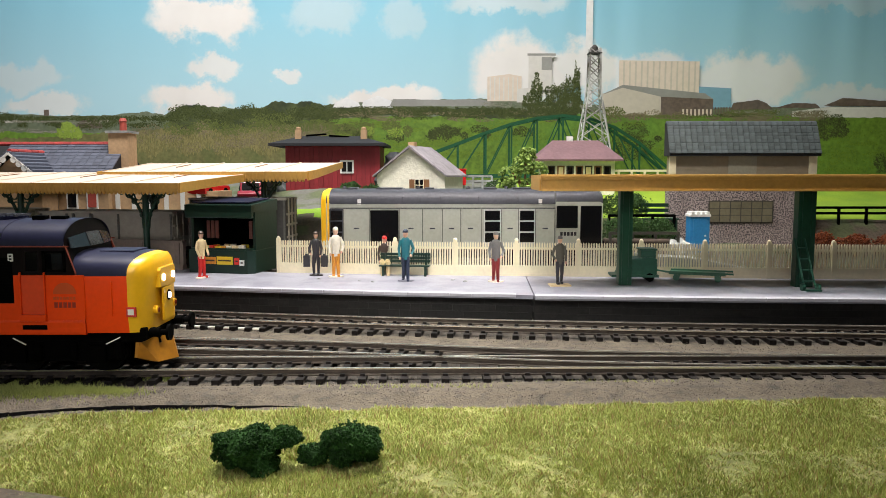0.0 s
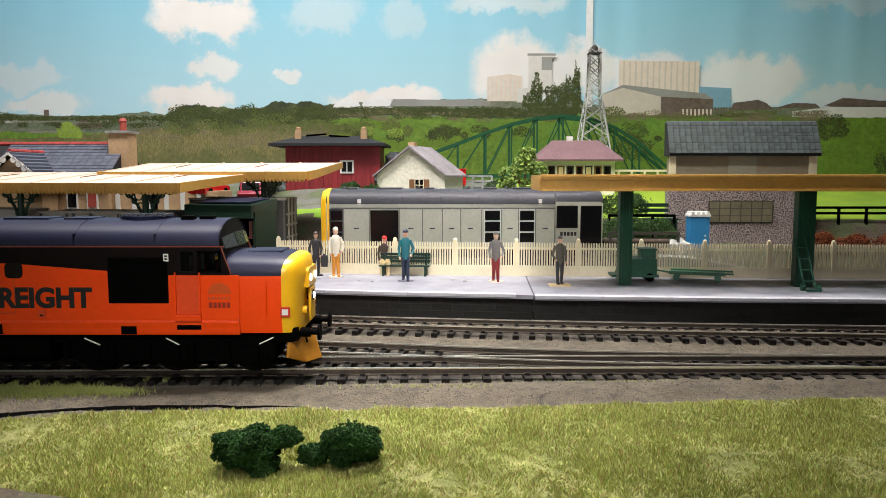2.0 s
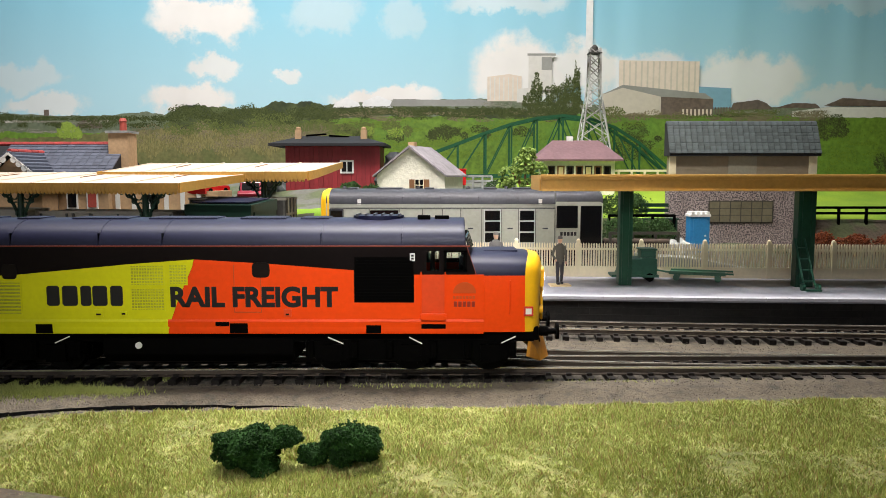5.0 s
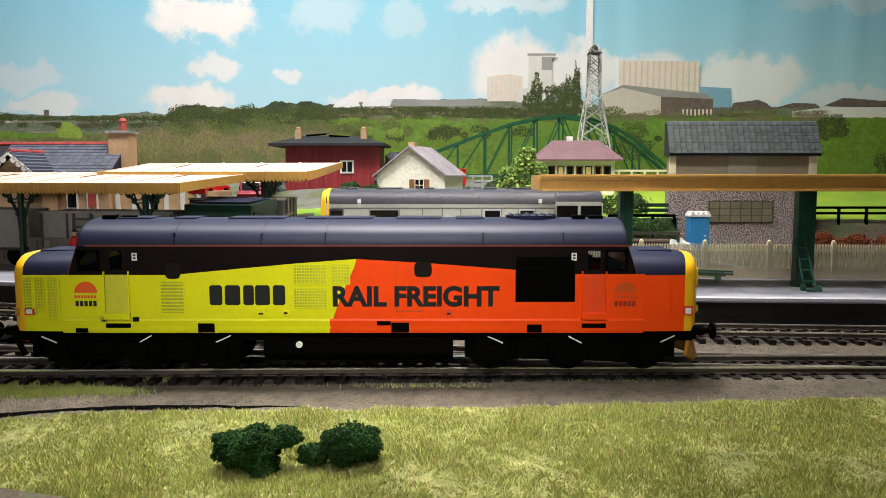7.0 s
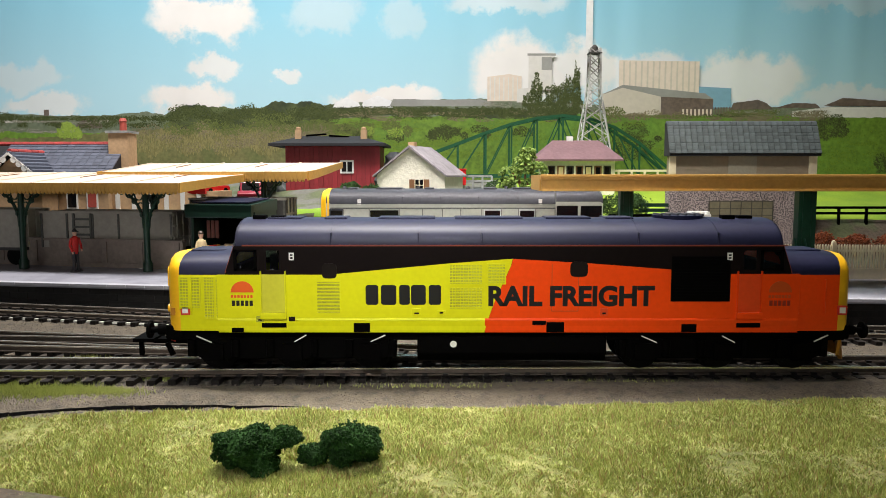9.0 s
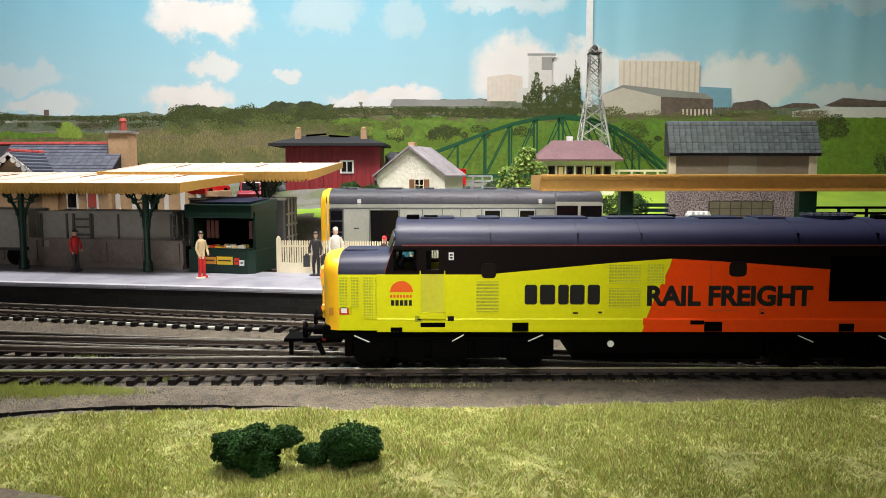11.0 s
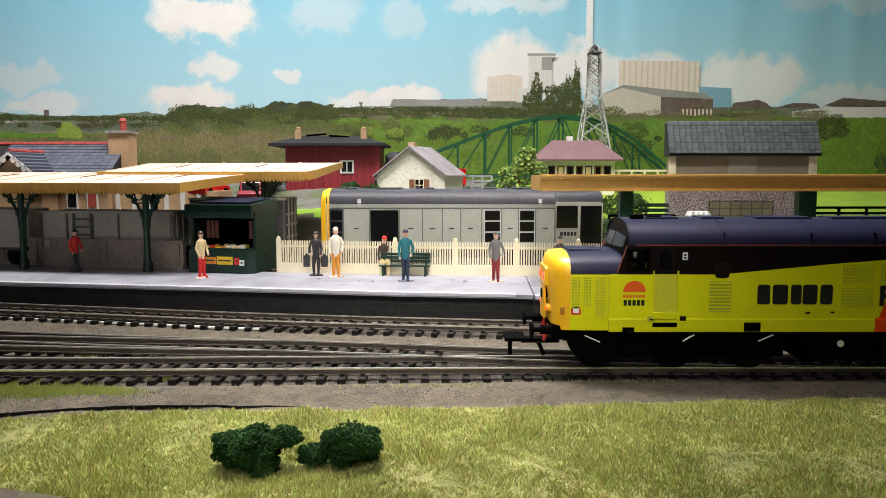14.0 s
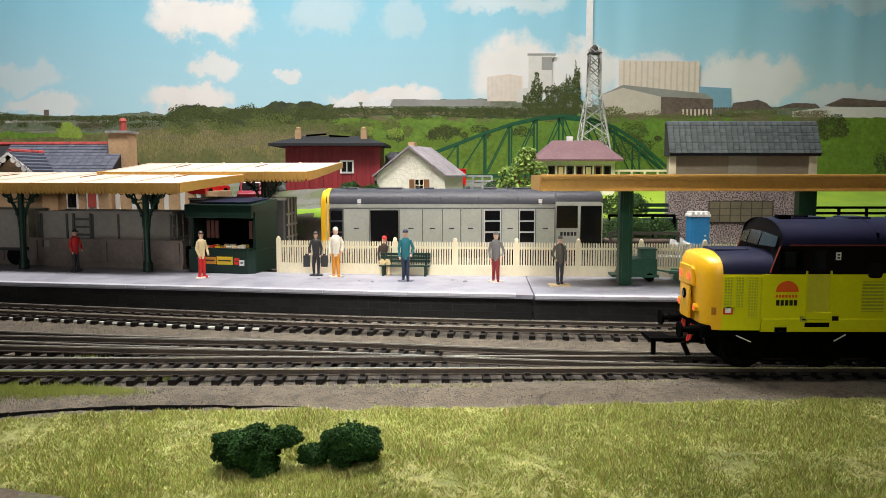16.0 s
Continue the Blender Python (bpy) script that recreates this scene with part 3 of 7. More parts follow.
            for zz in (40.2, 41.2):
                box(g, px + 0.4, px + 1.3, *sorted((side * 17.9, side * 18.0)), zz, zz + 0.6)
            part("mark", g, M["letter"], plate)
            # emblem: half disc over dark bars, number as bars
            ex = (-94.2, -86.2) if e < 0 else (88.3, 96.0)
            cx = (ex[0] + ex[1]) / 2
            g = B()
            prism(g, [(cx + 3.9 * math.cos(math.pi * k / 12), 28.6 + 3.9 * math.sin(math.pi * k / 12)) for k in range(13)], "y", *sorted((side * 17.7, side * 17.96)))
            part("emblem", g, M["emblem"] if e < 0 else M["emblem_dim"], loco, "half-round emblem")
            g = B()
            for k in range(7):
                box(g, cx - 3.9 + k * 1.1, cx - 3.1 + k * 1.1, *sorted((side * 17.7, side * 17.96)), 26.7, 27.7)
            part("lettering_bars", g, M["emblem"] if e < 0 else M["emblem_dim"], loco)
            for k in range(5):
                g = B()
                box(g, cx - 3.6 + k * 1.5, cx - 2.5 + k * 1.5, *sorted((side * 17.7, side * 17.96)), 23.9, 25.8)
                part("number_bar", g, M["letter"] if e < 0 else M["number_dim"], loco)
            # electrification plate with pale square
            px = -111.5 if e < 0 else 112.2
            g = B()
            box(g, px, px + 3.2, *sorted((side * 16.7, side * 17.45)), 20.7, 23.9)
            plate = part("lamp_bracket_plate", g, M["red"], loco)
            g = B()
            box(g, px + 0.6, px + 2.6, *sorted((side * 17.4, side * 17.6)), 21.3, 23.3)
            part("pale_square", g, M["white"], plate)
        # door outline, round hatch and dark radiator side
        g = B()
        for xx in (14.6, 23.6):
            box(g, xx, xx + 0.22, *sorted((side * 17.7, side * 17.93)), 22, 38.4)
        box(g, 14.6, 23.8, *sorted((side * 17.7, side * 17.93)), 22, 22.25)
        part("door_seam", g, M["orange_seam"], loco)
        for hx, hz, hw in ((-60.6, 36.0, 2.5), (23.8, 36.6, 3.0)):
            g = B()
            prism(g, [(hx + hw * math.copysign(abs(math.cos(k * math.tau / 20)) ** 0.5, math.cos(k * math.tau / 20)), hz + 2.6 * math.copysign(abs(math.sin(k * math.tau / 20)) ** 0.5, math.sin(k * math.tau / 20))) for k in range(20)], "y", *sorted((side * 17.7, side * 18.0)))
            part("hatch", g, M["hatch"], loco)
        g = B()
        box(g, 55.2, 75.0, *sorted((side * 17.6, side * 17.8)), 25.6, 41.0)
        rad = part("radiator", g, M["black"], loco)
        g = B()
        for k in range(13):
            box(g, 55.6, 74.6, *sorted((side * 17.75, side * 17.98)), 26.2 + k * 1.1, 26.7 + k * 1.1)
        part("louvres", g, M["black"], rad)
        for x0, x1, z0, z1 in ((-52.5, -47.0, 14.9, 18.0), (-94, -90, 14.8, 16.3), (13.0, 19, 14.9, 18.3), (8.2, 12.8, 17.4, 18.8), (59, 64, 14.9, 17.6)):
            g = B()
            box(g, x0, x1, *sorted((side * 17.6, side * 18.3)), z0, z1)
            part("vent", g, M["black"], loco)
        for x0, x1, z0, z1, mat in ((-32.6, -29.6, 20.6, 23.2, "lime"), (-24.0, -21.4, 20.8, 22.4, "lime"), (31.2, 33.8, 20.6, 23.2, "orange_door"), (-85.6, -83.0, 18.3, 20.4, "lime_mesh"), (-74.6, -72.4, 18.6, 20.2, "hatch")):
            g = B()
            box(g, x0, x1, *sorted((side * 17.7, side * 18.2)), z0, z1)
            cover = part("filler_cover", g, M[mat], loco, bevel=0.15)
            g = B()
            box(g, x0 + 0.7, x1 - 0.7, *sorted((side * 18.1, side * 18.3)), z0 + 0.5, z0 + 1.1)
            part("catch", g, M["hatch"], cover)
        # white brake rods
        for x, dx in ((-104.0, 5.2), (-71.0, 4), (-44.4, 5), (48.4, 5.2), (75.6, 4.4), (107.2, 4.8)):
            up = 1 if x in (-71.0, -44.4, 107.2) else -1
            g = B()
            bar(g, (x - dx / 2, side * 16.8, 12.2 - up * 1.0), (x + dx / 2, side * 16.8, 12.2 + up * 1.3), 0.4, 0.38)
            part("brake_rod", g, M["white"], loco)
        # lettering
        m_side = lambda x: pose(x * MM, side * 17.93 * MM, 24.2 * MM, 90, 0, 0 if side < 0 else 180)
        xs = (-7.2 if side < 0 else 49.7)
        LOCO_TEXT.append(text_mesh("lettering", "RAIL FREIGHT", 9.25, M["letter"], loco, m_side(xs)))
        g = B()
        for k, (w, inner) in enumerate(((4.3, 1), (5.2, 1), (3.6, 0), (5.0, 1), (4.2, 1))):
            x0 = -48.4 + (0, 5.2, 11.4, 15.4, 21.4)[k]
            x = [x0, x0 + w]
            if side > 0:
                x = [-x[1] + 3, -x[0] + 3]
            yy = sorted((side * 17.7, side * 17.95))
            g = B()
            prism(g, [(x[0], 24.9), (x[0] + 0.6, 24.3), (x[1] - 0.6, 24.3), (x[1], 24.9), (x[1], 30.6), (x[1] - 0.6, 31.2), (x[0] + 0.6, 31.2), (x[0], 30.6)], "y", *yy)
            part("brand_shape", g, M["letter"], loco, "black lettering shape")
    for s in (-1, 1):
        g = B()
        box(g, *sorted((s * 75.5, s * 76.5)), -16.8, 16.8, 20, 47)
        part("cab_bulkhead", g, M["wagon"], loco, "grey cab rear wall")
        g = B()
        box(g, *sorted((s * 91.0, s * 95.0)), -15.5, 15.5, 20, 38.0)
        part("cab_desk", g, M["dark_grey"], loco, bevel=0.4)
        for y in (-9, 9):
            g = B()
            box(g, *sorted((s * 81.5, s * 87.5)), y - 3.5, y + 3.5, 20, 33)
            box(g, *sorted((s * 80.5, s * 82.0)), y - 3.5, y + 3.5, 32, 41)
            part("cab_seat", g, M["wagon_dark"], loco, bevel=0.5)
    # cab corner pillars
    for s in (-1, 1):
        for side in (-1, 1):
            g = B()
            ribbon(g, [(s * (97.9 - (z - 35) * 0.34 - 2.0), side * 17.3, z) for z in (35.2, 40.0, 44.4)], 0.6, 0.6)
            part("cab_pillar", g, M["line_red"], loco)
    # windscreens
    for s in (-1, 1):
        for y0, y1 in ((-15.2, -5.6), (-4.8, 4.8), (5.6, 15.2)):
            g = B()
            pts = []
            for y, z in ((y0, 43.9), (y1, 43.9), (y1 * 0.97, 49.3 - abs(y1) * 0.12), (y0 * 0.97, 49.3 - abs(y0) * 0.12)):
                x = s * (98.6 - (z - 35) * 0.34 - 2.4 * (y / 17) ** 2)
                pts.append((x, y, z))
            lo = [g.verts.new((x - s * 0.3, y, z)) for x, y, z in pts]
            hi = [g.verts.new((x + s * 0.25, y, z)) for x, y, z in pts]
            g.faces.new(lo), g.faces.new(hi)
            for i in range(4):
                g.faces.new((lo[i], lo[(i + 1) % 4], hi[(i + 1) % 4], hi[i]))
            part("windscreen", g, M["cab_glass"], loco)
    # roof details: fan grille, hatches, exhaust, horns
    g = B()
    prism(g, [(62 + 9 * math.cos(k * math.tau / 24), 7.2 * math.sin(k * math.tau / 24)) for k in range(24)], "z", 51.0, 54.3)
    fan = part("fan_cowl", g, M["navy"], loco, "round roof fan grille")
    g = B()
    for k in range(6):
        box(g, 54.5 + k * 2.9, 55.3 + k * 2.9, -5, 5, 54.0, 54.9)
    part("fan_slats", g, M["dark_grey"], fan)
    for x, w in ((-78, 6), (-60, 4), (-35, 10), (-6, 12), (22, 8), (40, 5)):
        g = B()
        box(g, x - w, x + w, -5.5, 5.5, 52.0, 53.75)
        part("roof_hatch", g, M["navy"], loco, bevel=0.4)
    for x in (-30.5, 44, -60, -9, 71):
        g = B()
        outline = section(17.72, 53.55, 44.8, 44.0, 2.3, 14)
        loft(g, [(x - 0.2, outline), (x + 0.2, outline)], lambda c: 0)
        part("roof_rib", g, M["navy"], loco, smooth=True)
    for x in (-84, 81):
        g = B()
        box(g, x - 5, x - 0.5, -6, -2.5, 52.4, 54.5)
        box(g, x + 1, x + 6, -5, -1.5, 52.4, 54.3)
        part("horn_cover", g, M["black"], loco, bevel=0.3)
    # underframe
    g = B()
    box(g, -116, 116, -15.2, 15.2, 11.4, 15.4)
    part("underframe", g, M["black"], loco)
    g = B()
    prism(g, [(-14, 4), (14, 4), (16.5, 7), (16.5, 13), (-16.5, 13), (-16.5, 7)], "x", -31, 34)
    tank = part("fuel_tank", g, M["black"], loco, bevel=0.5)
    g = B()
    tube(g, (-18.6, -17.0, 10.3), (-18.6, -16.4, 10.3), 1.15, 12)
    part("filler_cap", g, M["white"], tank)
    for xb in (-74.0, 74.0):
        g = B()
        for s in (-1, 1):
            yy = sorted((s * 13.2, s * 15.6))
            prism(g, [(xb - 36, 7.0), (xb - 31, 5.0), (xb + 31, 5.0), (xb + 36, 7.0), (xb + 36, 11.2), (xb + 20, 12.2), (xb - 20, 12.2), (xb - 36, 11.2)], "y", *yy)
            for ax in (-27, 0, 27):
                box(g, xb + ax - 3.4, xb + ax + 3.4, *sorted((s * 15.4, s * 17.0)), 4.5, 10.5)
                for q in (-7.5, 7.5):
                    tube(g, (xb + ax + q, s * 16.0, 6.0), (xb + ax + q, s * 16.0, 11.8), 1.5, 8)
        part("bogie", g, M["black"], loco)
        for ax in (-27, 0, 27):
            g = B()
            for s in (-1, 1):
                a, b = s * 7.2, s * 9.9
                tube(g, (0, a, 0), (0, b, 0), 7.5, 24)
                tube(g, (0, s * 6.7, 0), (0, s * 7.3, 0), 8.1, 24)
            tube(g, (0, -12.5, 0), (0, 12.5, 0), 1.3, 8)
            for k in range(3):
                bar(g, (6.4 * math.cos(k * 2.1), -10.0, 6.4 * math.sin(k * 2.1)), (-6.4 * math.cos(k * 2.1), -10.0, -6.4 * math.sin(k * 2.1)), 0.4, 0.8)
            w = part("wheelset", g, M["wheel"], loco)
            WHEELS.append((w, xb + ax))
    # buffer beams, buffers, couplings and plough
    for s in (-1, 1):
        g = B()
        box(g, *sorted((s * 111.5, s * 117.6)), -15.5, 15.5, 11.8, 16.5)
        beam = part("buffer_beam", g, M["black"], loco, bevel=0.5)
        for y in (-11.4, 11.4):
            g = B()
            tube(g, (s * 117.0, y, 14.2), (s * 121.3, y, 14.2), 1.7, 12)
            tube(g, (s * 121.3, y, 14.2), (s * 124.3, y, 14.2), 1.0, 12)
            tube(g, (s * 123.9, y, 14.2), (s * 124.8, y, 14.2), 2.9, 16)
            part("buffer", g, M["black"], beam, smooth=True)
        g = B()
        for y, drop in ((-6, 5.5), (-3.5, 6.5), (3.5, 6.5), (6, 5.5)):
            tube(g, (s * 117.4, y, 14.8), (s * 119.0, y, 14.8 - drop), 0.5, 6)
        part("brake_hose", g, M["red"] if s < 0 else M["black"], beam)
    g = B()
    for side in (-1, 1):
        near = [(114.5, side * 15.0, 6.0), (115.2, side * 15.0, 11.9), (120.6, 0, 11.9), (123.2, 0, 2.6), (119.2, side * 9.0, 3.0)]
        hull = [g.verts.new(q) for q in near] + [g.verts.new((x - 1.1, y, z)) for x, y, z in near]
        g.faces.new(hull[:5]), g.faces.new(hull[5:])
        for k in range(5):
            g.faces.new((hull[k], hull[(k + 1) % 5], hull[5 + (k + 1) % 5], hull[5 + k]))
    part("snow_plough", g, M["plough"], loco, "yellow snow plough")
    g = B()
    bar(g, (-113, 0, 8.2), (-127, 0, 8.2), 5.0, 1.6)
    box(g, -133, -125.5, -6, 6, 8.6, 9.8)
    bar(g, (-131, -3, 8.6), (-131, -3, 3.2), 1.4, 1.6)
    bar(g, (-121, -5, 8.2), (-119, -5, 3.6), 1.5, 1.5)
    part("coupling", g, M["black"], loco, "black tension-lock coupling")
    # stretch to the true length
    for o in loco.children_recursive:
        if o in LOCO_TEXT or o.name.startswith("wheelset"):
            continue
        for v in o.data.vertices:
            v.co.x *= 1.012
    for k, (w, x) in enumerate(WHEELS):
        WHEELS[k] = (w, x * 1.012)
    return loco


WHEELS = []
M["lime_door"] = paint("loco_lime_door", (0.56, 0.54, 0.03), 0.45, vary=0.08)
M["orange_door"] = paint("loco_orange_door", (0.70, 0.055, 0.005), 0.45, vary=0.08)
M["orange_seam"] = paint("orange_seam", (0.42, 0.06, 0.01), 0.5, vary=0.08)
M["emblem"] = paint("emblem_orange", (0.76, 0.105, 0.012), 0.4, vary=0.05)
M["number_dim"] = paint("number_dark", (0.28, 0.022, 0.010), 0.4, vary=0.05)
M["hatch"] = paint("hatch_dark", (0.010, 0.007, 0.006), 0.5, gloss=0.1, vary=0.2)
M["wheel"] = paint("wheel_dark", (0.003, 0.003, 0.003), 0.6, 0.1, vary=0.2, gloss=0.1)
# The slightly paler patches in this dark glazing paint in reflections.
M["cab_glass"] = paint("cab_glazing", (0.012, 0.014, 0.018), 0.2, vary=0.2, stain=120, coat=0.1, second=(0.02, 0.022, 0.026), mix_scale=140)

M["seam_grey"] = paint("seam_grey", (0.10, 0.10, 0.085), 0.6, vary=0.15)
M["grey_pale"] = paint("louvre_grey", (0.52, 0.53, 0.51), 0.5, vary=0.08)


# ---------------- parked grey locomotive behind the platform ----------------
def grey_locomotive():
    g0 = thing("parked_locomotive", 11.5, 469, 9.5, "parked grey diesel locomotive with dark roof and yellow end", "locomotive")
    bm = B()
    sec = section(17.2, 50.7, 42.0, 14.0, 2.5, 14)
    loft(bm, [(-84.5, section(15.8, 49.4, 41.0, 14.0, 2.5, 14)), (-82.5, sec), (57.0, sec)], lambda c: 1 if c.z > 39.5 else 0)
    part("bonnet", bm, [M["grey"], M["dark_grey"]], g0, "grey bodyside with dark roof", smooth=True)
    bm = B()
    sec = section(17.6, 51.0, 43.0, 14.0, 2.6, 14)
    loft(bm, [(57.2, sec), (84.0, sec), (86.0, section(16.5, 49.5, 42, 14, 2.6, 14))], lambda c: 1 if c.z > 42 else 0)
    cab = part("cab", bm, [M["grey"], M["dark_grey"]], g0, "grey cab", smooth=True)
    bm = B()
    loft(bm, [(-86.4, section(13.5, 46.5, 40.0, 14.0, 2.5, 14)), (-85.8, section(15.8, 49.5, 41.0, 14.0, 2.5, 14)), (-83.0, section(17.0, 51.0, 41.6, 14.0, 2.5, 14)), (-80.8, section(17.45, 51.0, 42.2, 14.0, 2.5, 14))], lambda c: 0)
    part("nose_end", bm, M["yellow"], g0, "yellow warning end", smooth=True)
    bm = B()
    box(bm, -55.8, -38.6, -17.4, -16.9, 12.5, 37.8)
    part("open_grille", bm, M["dark_pane"], g0, "dark radiator opening")
    for x0, x1 in ((14.1, 23.2), (35.4, 44.0), (-80.0, -73.0)):
        bm = B()
        box(bm, x0 - 0.7, x1 + 0.7, -17.5, -17.0, 17.5, 38.6)
        w = part("louvre_panel", bm, M["grey_pale"] if x0 > 0 else M["dark_grey"], g0, "pale framed louvre")
        for k in range(3):
            bm = B()
            box(bm, x0, x1, -17.7, -17.3, 18.2 + k * 6.8, 24.0 + k * 6.8)
            part("louvre", bm, M["dark_pane"], w)
    for x0, x1 in ((-37.6, -24.5), (-23.5, -12.4), (-11.4, -1.2), (-0.2, 10.6), (24.8, 34.0), (45.4, 56.2), (-71.5, -57)):
        bm = B()
        box(bm, x0, x1, -17.55, -17.1, 15.5, 38.4)
        d = part("access_door", bm, M["grey"], g0, bevel=0.12)
        bm = B()
        box(bm, (x0 + x1) / 2 - 1.6, (x0 + x1) / 2 + 1.6, -17.75, -17.5, 26.3, 27.1)
        part("catch", bm, M["dark_grey"], d)
    for x in (-38.1, -24.0, -11.9, -0.7, 12.1, 24.0, 34.6, 44.9, 56.7, -56.4, -72.2):
        bm = B()
        box(bm, x - 0.22, x + 0.22, -17.62, -17.0, 15.5, 38.4)
        part("door_seam", bm, M["seam_grey"], g0)
    for x, w in ((-73, 1.4), (-27, 1.2), (4, 1.4), (28, 1.1), (50, 1.3)):
        bm = B()
        lathe(bm, [(w, 49.6), (w, 51.4), (w * 0.6, 52.2)], 10, (x, -4, 0))
        part("roof_vent", bm, M["dark_grey"], g0, smooth=True)
    bm = B()
    for z0, z1 in ((38.8, 39.4), (41.6, 42.0)):
        box(bm, -80, 57, -17.6, -17.0, z0, z1)
    part("cantrail", bm, M["dark_grey"], g0)
    for x0, x1, z0 in ((57.6, 70.5, 27.0), (72.2, 85.0, 14.5)):
        bm = B()
        box(bm, x0, x1, -17.9, -17.3, z0, 40.6)
        part("cab_opening", bm, M["dark_pane"], cab)
    bm = B()
    for k in range(5):
        box(bm, 60.0 + k * 2.1, 61.5 + k * 2.1, -17.8, -17.5, 22.3, 24.6)
    part("number_bars", bm, M["letter"], cab)
    for x, z in ((-63.5, 41.8), (46.6, 41.8)):
        bm = B()
        box(bm, x, x + 2.2, -17.4, -16.2, z - 0.5, z + 2.8)
        part("warning_plate", bm, M["white"], g0)
    for x, w in ((-45, 8), (-20, 3), (18, 4), (-68, 3), (38, 6)):
        bm = B()
        box(bm, x - w, x + w, -7, 7, 49.5, 51.3)
        part("roof_hatch", bm, M["dark_grey"], g0, bevel=0.4)
    for x in (-36, -13, 10, 34):
        bm = B()
        o = section(17.25, 50.9, 42.1, 41.0, 2.5, 14)
        loft(bm, [(x - 0.25, o), (x + 0.25, o)], lambda c: 0)
        part("roof_rib", bm, M["dark_grey"], g0)
    bm = B()
    box(bm, -82, 82, -14, 14, 8.5, 14.1)
    part("underframe", bm, M["black"], g0)
    for xb in (-46, 46):
        bm = B()
        box(bm, xb - 26, xb + 26, -15.5, 15.5, 4, 9)
        part("bogie", bm, M["black"], g0)
        for ax in (-17, 17):
            bm = B()
            for s in (-1, 1):
                tube(bm, (xb + ax, s * 7.2, 7.2), (xb + ax, s * 9.9, 7.2), 7.2, 20)
            part("wheelset", bm, M["wheel"], g0)
    for s in (-1, 1):
        for y in (-11.4, 11.4):
            bm = B()
            tube(bm, (s * 84, y, 14), (s * 92, y, 14), 1.3, 10)
            tube(bm, (s * 91.5, y, 14), (s * 92.6, y, 14), 3.0, 14)
            part("buffer", bm, M["black"], g0)


# ---------------- canopies ----------------
def post(bm, x, y, z0, z1, r=1.9):
    lathe(bm, [(3.0, 0), (3.0, 5), (r + 0.5, 6), (r, 7.5), (r, z1 - z0)], 10, (x, y, z0))


def lattice_canopy(name_label, x0, x1, depth_front, depth_back, z, posts, turn, at, skew=0.0):
    def slant(bm):
        for v in bm.verts:
            if v.co.x > x1 - 2:
                v.co.x += skew * (v.co.y - depth_front)
    c = thing("platform_canopy", at[0], at[1], PLAT_Z, name_label, "canopy", "platform canopies", turn)
    prof = [(depth_front, z + 0.4), (0, z + 2.0), (depth_back, z + 7.5), (depth_back, z + 6.4), (0, z + 0.9), (depth_front, z - 0.7)]
    bm = B()
    prism(bm, prof, "x", x0, x1)
    slant(bm)
    part("roof", bm, M["tan_pale"], c, "pale cream roof")
    n = int((x1 - x0) / 30)
    for k in range(n + 1):
        x = x0 + 0.6 + k * (x1 - x0 - 1.2) / n
        bm = B()
        prism(bm, [(depth_front + 4, z + 1.1), (0, z + 2.5), (depth_back - 1, z + 8.0), (depth_back - 1, z + 7.2), (0, z + 1.8), (depth_front + 4, z + 0.4)], "x", x - 0.5, x + 0.5)
        slant(bm)
        part("roof_batten", bm, M["tan_pale"], c)
        if k % 2 and k < n:
            bm = B()
            f0, f1 = depth_back * 0.35, depth_back * 0.75
            bar(bm, (x + 9, f0, z + 2.2 + 5.5 * 0.35), (x + 9, f1, z + 2.2 + 5.5 * 0.75), 1.1, 0.5)
            part("roof_slot", bm, M["timber"], c, "dark slot in the roof")
    bm = B()
    box(bm, x0, x1, depth_front - 1.0, depth_front, z - 3.8, z + 0.9)
    step = 2.55
    k = 0
    while x0 + (k + 1) * step <= x1:
        a = x0 + k * step
        prism(bm, [(a + 0.1, z - 3.8), (a + 0.4, z - 5.2), (a + 1.25, z - 5.9), (a + 2.1, z - 5.2), (a + 2.45, z - 3.8)], "y", depth_front - 1.0, depth_front - 0.2)
        box(bm, a + 0.5, a + 2.0, depth_front - 1.25, depth_front - 0.9, z - 4.2, z + 0.3)
        k += 1
    part("valance", bm, M["tan"], c, "ochre toothed valance")
    for x in (x0, x1):
        bm = B()
        prism(bm, [(depth_front, z + 1.0), (0, z + 2.4), (depth_back, z + 8.0), (depth_back, z + 3.6), (0, z - 3.0), (depth_front, z - 4.8)], "x", x - 0.6, x + 0.6)
        slant(bm)
        part("end_board", bm, M["tan"], c, "ochre end board")
    for px in posts:
        bm = B()
        post(bm, px, 0, 0, z + 1)
        p = part("post", bm, M["green"], c, "dark green cast post", smooth=True)
        for s in (-1, 1):
            bm = B()
            ribbon(bm, [(px + s * (1.5 + 20.0 * (1 - math.cos(k / 8 * math.pi / 2))), 0, z - 27.0 + 24.0 * math.sin(k / 8 * math.pi / 2)) for k in range(9)], 1.5, 1.2)
            bar(bm, (px, 0, z - 2.4), (px + s * 24, 0, z - 2.4), 1.5, 1.4)
            for dx, dz, r in ((4.4, -7.0, 2.8), (10.5, -6.0, 2.4), (3.2, -13.5, 2.2), (15.8, -4.8, 1.5), (2.4, -18.6, 1.4), (7.6, -10.6, 1.3)):
                ribbon(bm, [(px + s * (dx + r * math.cos(k / 10 * math.tau)), 0, z + dz + r * math.sin(k / 10 * math.tau)) for k in range(11)], 1.0, 0.7)
            part("bracket", bm, M["green"], p)
    return c


